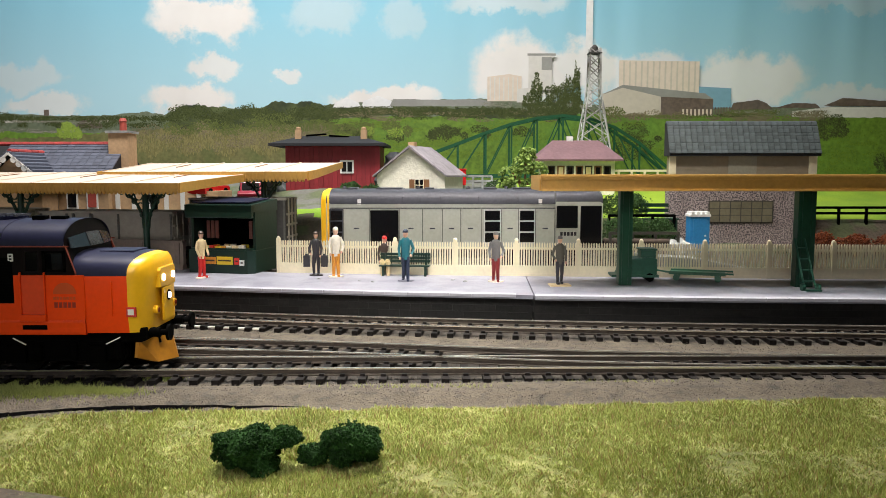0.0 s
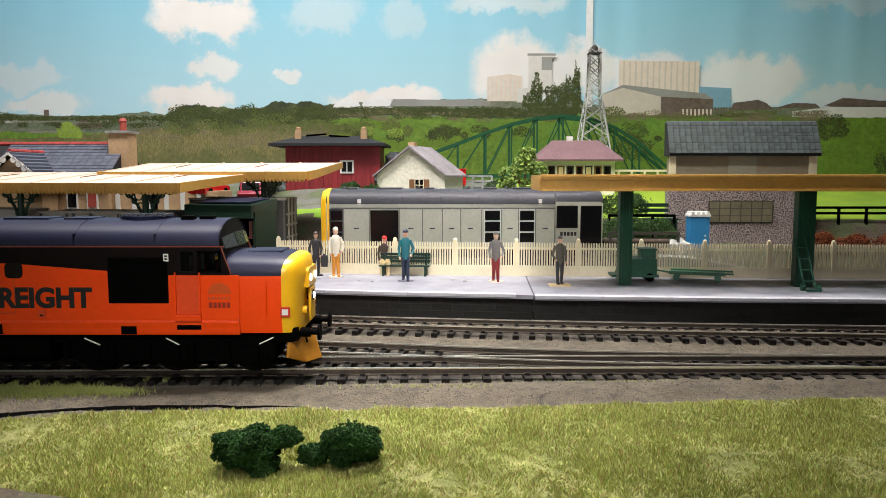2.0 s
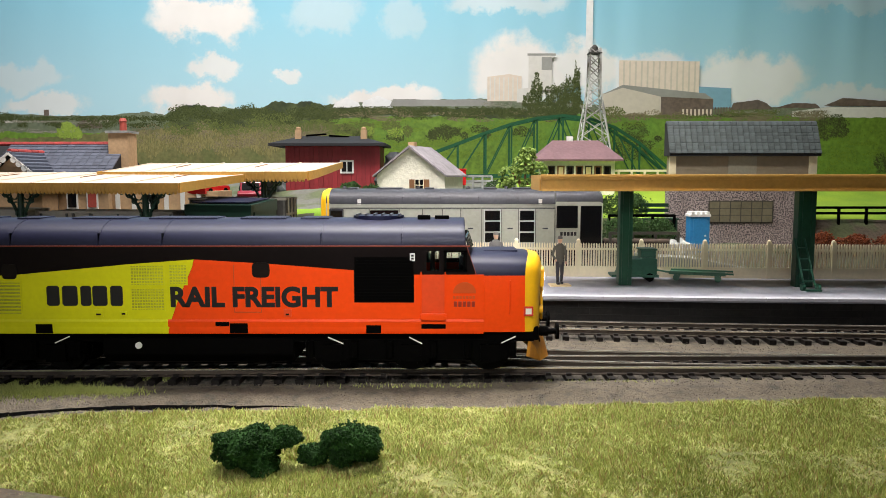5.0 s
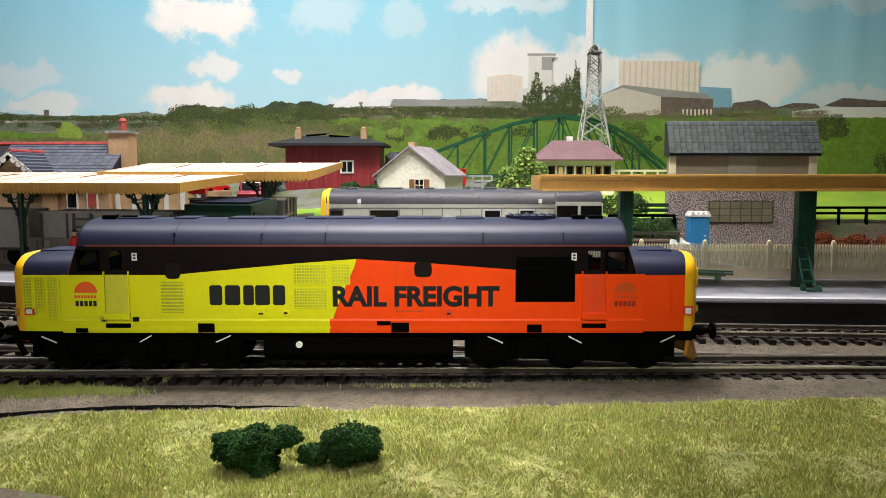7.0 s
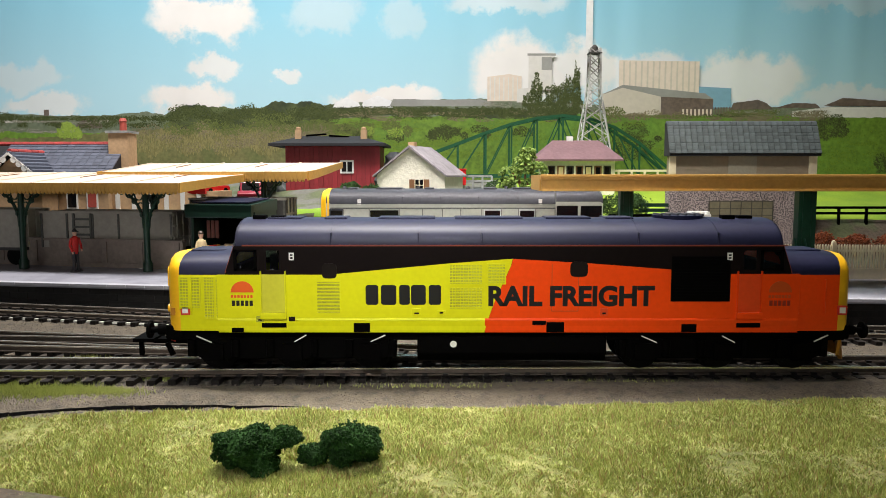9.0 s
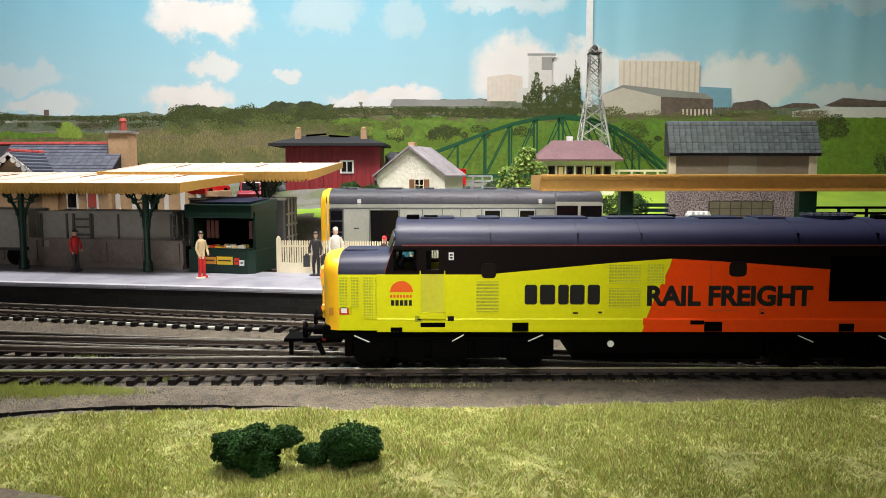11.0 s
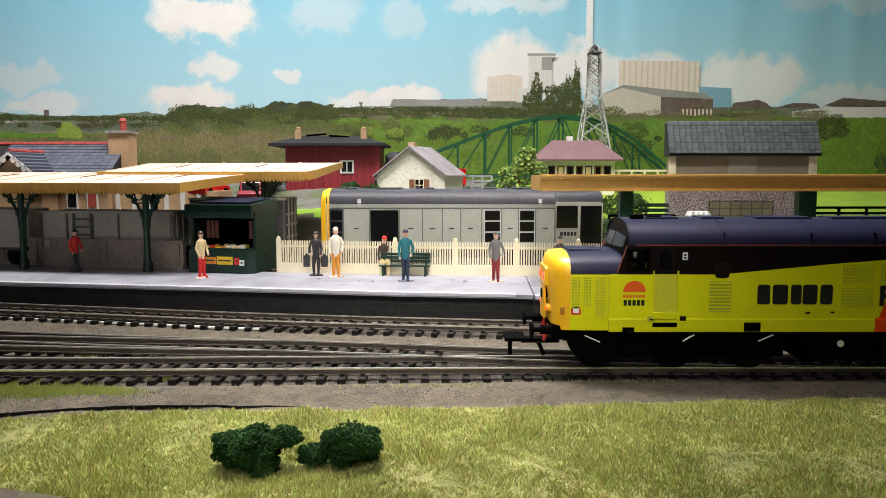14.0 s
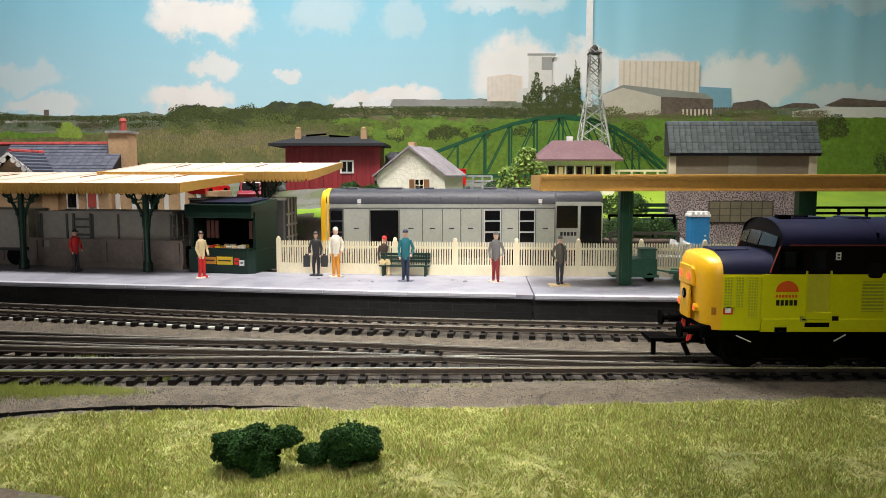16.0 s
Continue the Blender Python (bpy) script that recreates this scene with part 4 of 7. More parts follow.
def plain_canopy():
    c = thing("platform_canopy", 0, 0, PLAT_Z - 1.4, "long ochre flat canopy on dark green square posts", "canopy", "platform canopies", -1.2)
    bm = B()
    box(bm, 42, 330, 380, 424, 57.2, 58.6)
    part("roof", bm, M["tan"], c)
    bm = B()
    box(bm, 42, 330, 378.5, 380.2, 52.6, 58.2)
    box(bm, 42, 330, 377.6, 378.6, 52.4, 53.2)
    box(bm, 41.6, 330, 377.2, 380.4, 58.2, 60.6)
    box(bm, 41.6, 330, 376.8, 377.4, 59.6, 60.9)
    part("fascia", bm, M["tan"], c, "ochre fascia board", bevel=0.15)
    bm = B()
    box(bm, 41.2, 42.8, 380, 424, 52.6, 60.6)
    part("end_board", bm, M["tan"], c)
    M["green_post"] = paint("post_green", (0.006, 0.055, 0.026), 0.4, vary=0.2, grain=500, bump=0.1)
    for x, y, w in ((90.0, 402, 3.5), (183.0, 396, 4.6), (282, 396, 4.6)):
        bm = B()
        box(bm, x - w, x + w, y - 3, y + 3, 1.4, 57.4)
        prism(bm, [(x - w - 4, 57.3), (x + w + 4, 57.3), (x + w, 52), (x - w, 52)], "y", y - 3.2, y + 3.2)
        p = part("post", bm, M["green_post"], c, "dark green square post", bevel=0.3)
        bm = B()
        for q in (-0.5, 0.5):
            box(bm, x + q * w - 0.35, x + q * w + 0.35, y - 3.5, y - 2.9, 2, 52)
        part("post_rib", bm, M["green_post"], p)


# ---------------- printed backdrop ----------------
def backdrop_material():
    m = bpy.data.materials.new("printed_sky")
    m.use_nodes = True
    t = m.node_tree
    s = t.nodes["Principled BSDF"]
    s.inputs["Roughness"].default_value = 0.55
    co = t.nodes.new("ShaderNodeTexCoord")
    warp = node(t, "ShaderNodeTexNoise", Scale=32.0, Detail=6.0, Roughness=0.62)
    t.links.new(co.outputs["Object"], warp.inputs["Vector"])
    shift = node(t, "ShaderNodeVectorMath", operation="SUBTRACT")
    shift.inputs[1].default_value = (0.5, 0.5, 0.5)
    t.links.new(warp.outputs["Color"], shift.inputs[0])
    small = node(t, "ShaderNodeVectorMath", operation="SCALE")
    small.inputs["Scale"].default_value = 0.055
    t.links.new(shift.outputs[0], small.inputs[0])
    place = node(t, "ShaderNodeVectorMath", operation="ADD")
    t.links.new(co.outputs["Object"], place.inputs[0])
    t.links.new(small.outputs[0], place.inputs[1])
    total = None
    for x, z, rx, rz, amount in CLOUDS:
        d = node(t, "ShaderNodeVectorMath", operation="SUBTRACT")
        d.inputs[1].default_value = (x * MM, 0, z * MM)
        t.links.new(place.outputs[0], d.inputs[0])
        q = node(t, "ShaderNodeVectorMath", operation="MULTIPLY")
        q.inputs[1].default_value = (1000 / rx, 0, 1000 / rz)
        t.links.new(d.outputs[0], q.inputs[0])
        ln = node(t, "ShaderNodeVectorMath", operation="LENGTH")
        t.links.new(q.outputs[0], ln.inputs[0])
        mr = node(t, "ShaderNodeMapRange")
        mr.interpolation_type = "SMOOTHSTEP"
        mr.inputs["From Min"].default_value, mr.inputs["From Max"].default_value = 1.15, 0.7
        mr.inputs["To Max"].default_value = amount
        t.links.new(ln.outputs["Value"], mr.inputs["Value"])
        if total is None:
            total = mr.outputs[0]
        else:
            mx = node(t, "ShaderNodeMath", operation="MAXIMUM")
            t.links.new(total, mx.inputs[0])
            t.links.new(mr.outputs[0], mx.inputs[1])
            total = mx.outputs[0]
    sep = t.nodes.new("ShaderNodeSeparateXYZ")
    t.links.new(co.outputs["Object"], sep.inputs[0])
    ramp = node(t, "ShaderNodeMapRange")
    ramp.inputs["From Min"].default_value, ramp.inputs["From Max"].default_value = 0.12, 0.26
    t.links.new(sep.outputs["Z"], ramp.inputs["Value"])
    sky = node(t, "ShaderNodeMix", blend="MIX")
    sky.inputs[6].default_value, sky.inputs[7].default_value = (0.46, 0.71, 0.80, 1), (0.23, 0.55, 0.71, 1)
    t.links.new(ramp.outputs[0], sky.inputs[0])
    grain = node(t, "ShaderNodeTexNoise", Scale=18.0, Detail=5.0)
    t.links.new(co.outputs["Object"], grain.inputs["Vector"])
    puff = node(t, "ShaderNodeMix", blend="MIX")
    puff.inputs[6].default_value, puff.inputs[7].default_value = (0.70, 0.655, 0.62, 1), (0.93, 0.915, 0.895, 1)
    t.links.new(grain.outputs[0], puff.inputs[0])
    mix = node(t, "ShaderNodeMix", blend="MIX")
    t.links.new(total, mix.inputs[0])
    t.links.new(sky.outputs[2], mix.inputs[6])
    t.links.new(puff.outputs[2], mix.inputs[7])
    t.links.new(mix.outputs[2], s.inputs["Base Color"])
    return m


CLOUDS = [(-240, 224, 58, 22, 0.95), (-229, 176, 26, 14, 0.8), (-161, 170, 16, 9, 0.75), (-250, 142, 45, 18, 0.95), (-420, 168, 42, 16, 0.45), (-400, 138, 45, 12, 0.7),
          (-120, 225, 40, 20, 0.35), (60, 237, 60, 14, 0.5), (78, 168, 56, 38, 0.95), (140, 176, 46, 26, 0.9), (205, 166, 45, 24, 0.75), (305, 164, 66, 26, 0.8), (262, 158, 60, 24, 0.7), (-42, 226, 22, 22, 0.3), (-112, 232, 26, 26, 0.25), (240, 150, 70, 20, 0.6), (-60, 143, 60, 13, 0.95), (420, 140, 70, 14, 0.6), (400, 240, 70, 12, 0.3)]


def backdrop():
    bm = B()
    xs = [-640 + 10 * i for i in range(129)]
    rings = []
    def crease(x, z):
        free = interp(z, [(120, 0.2), (190, 1.0)])
        return interp(z, [(120, 755.9), (190, 758.0)]) + free * (1.5 * noise.noise(Vector((x * 0.02, 0, 0))) + 1.1 * math.exp(-((x - 136) / 7) ** 2) + 1.9 * noise.noise(Vector((x * 0.055, z * 0.003, 7))))
    for z in (30, 60, 90, 120, 150, 180, 210, 240, 270, 300, 380):
        rings.append([bm.verts.new((x, crease(x, z), z)) for x in xs])
    for r, q in zip(rings, rings[1:]):
        for i in range(len(xs) - 1):
            bm.faces.new((r[i], r[i + 1], q[i + 1], q[i]))
    b = tagged(part("backdrop", bm, backdrop_material(), smooth=True), "printed paper backdrop of blue sky, clouds and far hills", "backdrop", kind="structure")
    return b



# ---------------- more materials ----------------
M["slate"] = paint("slate", (0.095, 0.103, 0.140), 0.6, vary=0.2, grain=500, bump=0.3, piece=0.22)
M["slate_green"] = paint("green_slate", (0.055, 0.070, 0.070), 0.65, vary=0.25, grain=500, bump=0.4, piece=0.3)
M["slate_joint"] = paint("slate_joint", (0.014, 0.014, 0.017), 0.8, vary=0.2)
M["ridge_red"] = paint("ridge_tile_red", (0.42, 0.055, 0.05), 0.6, vary=0.2, piece=0.2)
M["brick_tan"] = paint("tan_brick", (0.52, 0.34, 0.19), 0.75, vary=0.15, grain=400, bump=0.3, piece=0.12)
M["pot_red"] = paint("chimney_pot", (0.40, 0.07, 0.05), 0.6, vary=0.15)
M["stucco"] = paint("white_roughcast", (0.84, 0.80, 0.68), 0.85, vary=0.1, grain=350, stain=80, bump=1.0)
M["roof_mauve"] = paint("mauve_roof", (0.30, 0.265, 0.285), 0.7, vary=0.3, grain=300, bump=0.3)
M["roof_pink"] = paint("pink_tile_roof", (0.18, 0.10, 0.11), 0.75, vary=0.15, grain=400, bump=0.4)
M["barn_red"] = paint("barn_red", (0.27, 0.022, 0.028), 0.6, vary=0.15, grain=300, stain=40, bump=0.2, piece=0.15)
M["timber"] = paint("brown_timber", (0.22, 0.10, 0.04), 0.6, vary=0.2, grain=300, bump=0.2)
M["rubble"] = paint("rubble_wall", (0.44, 0.36, 0.34), 0.85, vary=0.3, grain=420, stain=110, bump=1.0, second=(0.085, 0.07, 0.075), mix_scale=1050, mix_edge=(0.47, 0.55))
M["render_tan"] = paint("tan_render", (0.30, 0.245, 0.17), 0.8, vary=0.1, grain=300, bump=0.2)
M["render_pale"] = paint("pale_render", (0.36, 0.33, 0.25), 0.8, vary=0.1)
M["pane_tan"] = paint("dusty_panes", (0.20, 0.18, 0.12), 0.25, vary=0.15, piece=0.15)
M["frame_dark"] = paint("dark_frame", (0.05, 0.045, 0.035), 0.6, vary=0.2)
M["blue"] = paint("blue_plastic", (0.03, 0.22, 0.48), 0.4, vary=0.12)
M["rock"] = paint("grey_rock", (0.33, 0.34, 0.33), 0.85, vary=0.3, grain=300, bump=0.8)
M["rock_dark"] = paint("dark_rock", (0.055, 0.06, 0.065), 0.85, vary=0.35, grain=200, bump=0.8, second=(0.11, 0.12, 0.12), mix_scale=120)
M["bridge"] = paint("bridge_green", (0.010, 0.085, 0.034), 0.5, vary=0.15)
M["mast"] = paint("mast_pale", (0.56, 0.56, 0.54), 0.5, 0.2, vary=0.15, second=(0.20, 0.18, 0.17), mix_scale=30, mix_edge=(0.5, 0.62))
M["wagon"] = paint("wagon_grey", (0.36, 0.335, 0.28), 0.6, vary=0.15, grain=300, stain=40, bump=0.15)
M["wagon_frame"] = paint("wagon_frame", (0.10, 0.10, 0.088), 0.65, vary=0.2)
M["paper"] = paint("faded_paper", (0.16, 0.055, 0.042), 0.7, vary=0.2)
M["wagon_dark"] = paint("wagon_dark", (0.05, 0.048, 0.045), 0.7, vary=0.25)
M["wall_brown"] = paint("station_wall", (0.25, 0.20, 0.165), 0.75, vary=0.2, grain=350, stain=50, bump=0.3)
M["teal"] = paint("car_teal", (0.35, 0.55, 0.55), 0.25, vary=0.05, coat=0.5)
M["maroon"] = paint("car_maroon", (0.30, 0.03, 0.05), 0.25, vary=0.05, coat=0.5)
M["car_red"] = paint("car_red", (0.66, 0.02, 0.02), 0.25, vary=0.05, coat=0.5)
M["tractor"] = paint("tractor_green", (0.024, 0.11, 0.068), 0.4, vary=0.2)
M["trolley"] = paint("trolley_green", (0.055, 0.17, 0.10), 0.45, vary=0.2)
M["sign_yellow"] = paint("sign_yellow", (0.78, 0.55, 0.03), 0.5, vary=0.05)
M["straw"] = paint("straw_grass", (0.45, 0.36, 0.18), 0.9, vary=0.3)
for key, colour in (("skin", (0.70, 0.42, 0.28)), ("suit", (0.035, 0.032, 0.035)), ("fig_white", (0.80, 0.74, 0.62)), ("fig_orange", (0.75, 0.30, 0.03)), ("fig_teal", (0.012, 0.14, 0.17)), ("fig_navy", (0.02, 0.03, 0.06)), ("fig_grey", (0.16, 0.15, 0.145)), ("fig_maroon", (0.28, 0.03, 0.03)), ("fig_red", (0.68, 0.025, 0.02)), ("fig_brown", (0.06, 0.035, 0.025)), ("fig_cream", (0.76, 0.60, 0.33)), ("fig_olive", (0.11, 0.10, 0.075))):
    M[key] = paint("doll_" + key, colour, 0.45, vary=0.1, grain=900)


def foliage(name, dark, light, rough=0.8):
    """Leaf colour that differs from clump to clump."""
    m = bpy.data.materials.new(name)
    m.use_nodes = True
    t = m.node_tree
    s = t.nodes["Principled BSDF"]
    s.inputs["Roughness"].default_value = rough
    s.inputs["Specular IOR Level"].default_value = 0.15
    geo = t.nodes.new("ShaderNodeNewGeometry")
    co = t.nodes.new("ShaderNodeTexCoord")
    wide = node(t, "ShaderNodeTexNoise", Scale=60.0, Detail=6.0, Roughness=0.7)
    t.links.new(co.outputs["Object"], wide.inputs["Vector"])
    add = node(t, "ShaderNodeMath", operation="ADD")
    t.links.new(geo.outputs["Random Per Island"], add.inputs[0])
    t.links.new(wide.outputs[0], add.inputs[1])
    span = node(t, "ShaderNodeMapRange")
    span.inputs["From Min"].default_value, span.inputs["From Max"].default_value = 0.3, 1.3
    t.links.new(add.outputs[0], span.inputs["Value"])
    mix = node(t, "ShaderNodeMix", blend="MIX")
    mix.inputs[6].default_value, mix.inputs[7].default_value = (*dark, 1), (*light, 1)
    t.links.new(span.outputs[0], mix.inputs[0])
    t.links.new(mix.outputs[2], s.inputs["Base Color"])
    return m


M["felt_black"] = paint("roof_felt", (0.014, 0.014, 0.017), 0.8, vary=0.25, grain=300, bump=0.3)
M["bush"] = foliage("bush_foam", (0.002, 0.010, 0.002), (0.022, 0.066, 0.012))
M["leaf"] = foliage("tree_leaves", (0.025, 0.065, 0.012), (0.27, 0.37, 0.09))
M["hedge"] = foliage("hedge_leaves", (0.012, 0.034, 0.010), (0.06, 0.115, 0.035))
M["heather"] = foliage("rust_heather", (0.05, 0.012, 0.008), (0.20, 0.055, 0.02))
M["blade"] = foliage("grass_blades", (0.16, 0.21, 0.035), (0.55, 0.59, 0.20), 0.8)
M["blade_dry"] = foliage("dry_blades", (0.27, 0.14, 0.06), (0.56, 0.45, 0.21), 0.7)


# ---------------- platform things ----------------
def sweep(bm, path, w, z0, z1, dy=0.0):
    rings = []
    for i, (x, y) in enumerate(path):
        a, b = path[max(i - 1, 0)], path[min(i + 1, len(path) - 1)]
        d = Vector((b[0] - a[0], b[1] - a[1], 0)).normalized()
        n = Vector((-d.y, d.x, 0))
        c = Vector((x, y, 0)) + n * dy
        rings.append([bm.verts.new(c + n * s * w / 2 + Vector((0, 0, z))) for s, z in ((-1, z0), (1, z0), (1, z1), (-1, z1))])
    for r, q in zip(rings, rings[1:]):
        for i in range(4):
            bm.faces.new((r[i], r[(i + 1) % 4], q[(i + 1) % 4], q[i]))
    bm.faces.new(rings[0][::-1])
    bm.faces.new(rings[-1])


def kiosk():
    k = thing("news_kiosk", -130.5, 461, PLAT_Z, "dark green newspaper kiosk with open counter and signs", "kiosk", "", -13)
    w, d = 21.3, 16.5
    bm = B()
    prism(bm, [(-w, -d), (w - 3.5, -d), (w, -d + 3.5), (w, d), (-w, d)], "z", 0, 14)
    part("counter_base", bm, M["bottle"], k, bevel=0.4)
    bm = B()
    box(bm, -w, -w + 1.5, -d + 4, d, 14, 38)
    part("side_wall", bm, M["bottle"], k)
    bm = B()
    box(bm, w - 1.6, w, -d + 4, d, 14, 38)
    part("side_wall", bm, M["bottle"], k)
    bm = B()
    box(bm, -w + 1.5, w - 1.6, d - 1.5, d, 14, 38)
    part("back_wall", bm, M["black"], k)
    bm = B()
    prism(bm, [(-w - 1, 33.5), (w + 0.5, 33.5), (w + 0.5, 41.5), (-w - 1, 41.5)], "y", -d - 1.5, -d + 1.0)
    part("awning_front", bm, M["bottle"], k, "dark green awning front", bevel=0.5)
    bm = B()
    v = [bm.verts.new(p) for p in ((-w - 1, -d - 1.5, 41.4), (w + 0.5, -d - 1.5, 41.4), (w + 0.5, d + 0.5, 44.2), (-w - 1, d + 0.5, 44.2), (-w - 1, -d - 1.5, 37), (w + 0.5, -d - 1.5, 37), (w + 0.5, d + 0.5, 37), (-w - 1, d + 0.5, 37))]
    for f in ((0, 1, 2, 3), (4, 7, 6, 5), (0, 4, 5, 1), (1, 5, 6, 2), (2, 6, 7, 3), (3, 7, 4, 0)):
        bm.faces.new([v[i] for i in f])
    roof = part("roof", bm, M["bottle"], k, "dark green kiosk roof")
    bm = B()
    v = [bm.verts.new(p) for p in ((-w + 2, -d + 2, 42.4), (w - 3, -d + 2, 42.4), (w - 3, d - 3, 44.1), (-w + 2, d - 3, 44.1))]
    u = [bm.verts.new(q.co + Vector((0, 0, 0.6))) for q in v]
    bm.faces.new(u)
    for i in range(4):
        bm.faces.new((v[i], v[(i + 1) % 4], u[(i + 1) % 4], u[i]))
    part("roof_panel", bm, M["navy"], roof, "dark grey glossy roof panel")
    bm = B()
    box(bm, -w + 1.5, w - 1.6, -d + 0.6, -d + 12, 14, 15.2)
    part("shelf", bm, M["bottle"], k)
    for i in range(16):
        bm = B()
        x = -15 + (i % 8) * 4.0 + random.uniform(-0.5, 0.5)
        y = -d + 3 + (i // 8) * 4.0
        box(bm, -1.6, 1.6, -1.6, 1.6, 0, random.uniform(0.8, 2.2))
        part("goods", bm, M[("fig_cream", "fig_white", "red", "sign_yellow", "fig_orange", "fig_white")[i % 6]], k, at=mm(x, y, 15.2, random.uniform(-25, 25)))
    for x in (-15.5, -12.5, -9.6, 13.2):
        bm = B()
        box(bm, x - 1.1, x + 1.1, -3.0, -2.4, 20, 31)
        part("hanging_paper", bm, M["paper"], k, "reddish hanging papers")
    for x0, x1, z0, z1, mat in ((-11.5, -3.0, 5.6, 9.8, "fig_orange"), (-2.4, 8.0, 5.4, 10.2, "sign_yellow"), (9.2, 12.4, 5.6, 9.6, "red"), (12.6, 15.6, 5.0, 8.4, "white")):
        bm = B()
        box(bm, x0, x1, -d - 0.4, -d + 0.1, z0, z1)
        sg = part("sign", bm, M[mat], k)
        bm = B()
        box(bm, x0 + 0.8, x1 - 0.8, -d - 0.55, -d - 0.35, (z0 + z1) / 2 - 0.4, (z0 + z1) / 2 + 0.5)
        part("lettering_bar", bm, M["fig_brown"], sg)


def bench():
    b = thing("platform_bench", -22.5, 436.5, PLAT_Z, "dark green slatted platform bench", "bench", "", -5)
    for k in range(3):
        bm = B()
        box(bm, -15, 15, 1.2, 1.8, 7.6 + k * 2.0, 9.2 + k * 2.0)
        part("back_slat", bm, M["green"], b)
    for k in range(3):
        bm = B()
        box(bm, -15, 15, -4.6 + k * 2.0, -3.0 + k * 2.0, 5.6, 6.3)
        part("seat_slat", bm, M["green"], b)
    for x in (-12.5, 0, 12.5):
        bm = B()
        box(bm, x - 0.7, x + 0.7, -4.6, -3.4, 0, 5.6)
        box(bm, x - 0.7, x + 0.7, 0.8, 2.0, 0, 13)
        box(bm, x - 0.7, x + 0.7, -4.6, 1.5, 4.8, 5.6)
        part("leg", bm, M["green"], b)


def figure(x, y, h, top, legs, hat, label, turn=0.0, base=None, seated=False, skin="skin", z=None):
    """A painted toy figure in one mesh."""
    bm = B()
    mats = [M[legs], M[top], M[skin], M[hat], M[base or "platform"]]
    s = h / 28.0
    start = [0]

    def mark(i):
        bm.faces.ensure_lookup_table()
        for f in bm.faces[start[0]:]:
            f.material_index = i
        start[0] = len(bm.faces)
    rnd = random.Random(int(abs(x) * 10))
    stride, gait = rnd.uniform(0.4, 1.6), rnd.choice((-1, 1))
    if seated:
        for q in (-1.6, 1.6):
            tube(bm, (q * s, 0, 7.5 * s), (q * 1.2 * s, -6.2 * s, 7.8 * s), 1.9 * s, 8)
            tube(bm, (q * 1.2 * s, -6.2 * s, 8.2 * s), (q * 1.3 * s, -6.0 * s, 0.6), 1.5 * s, 8)
            box(bm, (q * 1.3 - 1) * s, (q * 1.3 + 1) * s, -8.4 * s, -5 * s, 0, 1.2 * s)
        up = -5.0 * s
    else:
        for q in (-1, 1):
            tube(bm, (q * 1.6 * s, q * gait * stride * s, 0.9 * s), (q * (1.55 + 0.25 * gait) * s, q * gait * stride * 0.5 * s - 0.3 * s, 7 * s), 0.95 * s, 8, 1.25 * s)
            tube(bm, (q * (1.55 + 0.25 * gait) * s, q * gait * stride * 0.5 * s - 0.3 * s, 6.6 * s), (q * 1.35 * s, 0, 13 * s), 1.25 * s, 8, 1.6 * s)
            box(bm, (q * 1.65 - 0.85) * s, (q * 1.65 + 0.85) * s, (q * gait * stride - 2.6) * s, (q * gait * stride + 1.1) * s, 0.2, 1.4 * s)
        up = 0.0
    mark(0)
    lathe(bm, [(2.6 * s, 11.6 * s + up), (2.5 * s, 14.5 * s + up), (3.0 * s, 19 * s + up), (3.3 * s, 21.6 * s + up), (2.3 * s, 23.1 * s + up), (0.9 * s, 23.9 * s + up)], 10, squash=0.66)
    for q in (-1, 1):
        out, lift, fore = (4.3, 13.2, 2.0) if q == gait else (5.2, 14.4, 2.6)
        tube(bm, (q * 3.1 * s, 0, 22.2 * s + up), (q * out * s, 0.2 * s, 17.2 * s + up), 0.95 * s, 7)
        tube(bm, (q * out * s, 0.2 * s, 17.4 * s + up), (q * 3.7 * s, -fore * s, lift * s + up), 0.8 * s, 7)
    mark(1)
    lathe(bm, [(0.9 * s, 23.6 * s + up), (1.5 * s, 24.6 * s + up), (1.75 * s, 25.9 * s + up), (1.5 * s, 27.0 * s + up)], 10)
    for q in (-1, 1):
        tube(bm, (q * 3.7 * s, (-2.0 if q == gait else -2.6) * s, (13.4 if q == gait else 14.6) * s + up), (q * 3.4 * s, (-2.3 if q == gait else -3.2) * s, (11.9 if q == gait else 13.6) * s + up), 0.7 * s, 6)
    mark(2)
    lathe(bm, [(1.85 * s, 26.3 * s + up), (1.8 * s, 27.3 * s + up), (0.9 * s, 28.1 * s + up)], 10)
    if hat in ("fig_red", "suit"):
        box(bm, -1.6 * s, 1.6 * s, -2.7 * s, -1.2 * s, 26.3 * s + up, 26.7 * s + up)
    mark(3)
    if base:
        lathe(bm, [(5.2 * s, -0.1), (5.2 * s, 0.5), (4.8 * s, 0.8)], 14, squash=0.6)
    mark(4)
    for v in bm.verts:
        v.co.x *= 0.84
        v.co.y *= 0.9
    ob = part("toy_figure", bm, mats, smooth=True)
    ob.matrix_basis = mm(x, y, (PLAT_Z if z is None else z) + (0.1 if base else 0.0), turn)
    tagged(ob, label, "toy figure", "toy figures on the platform")
    return ob


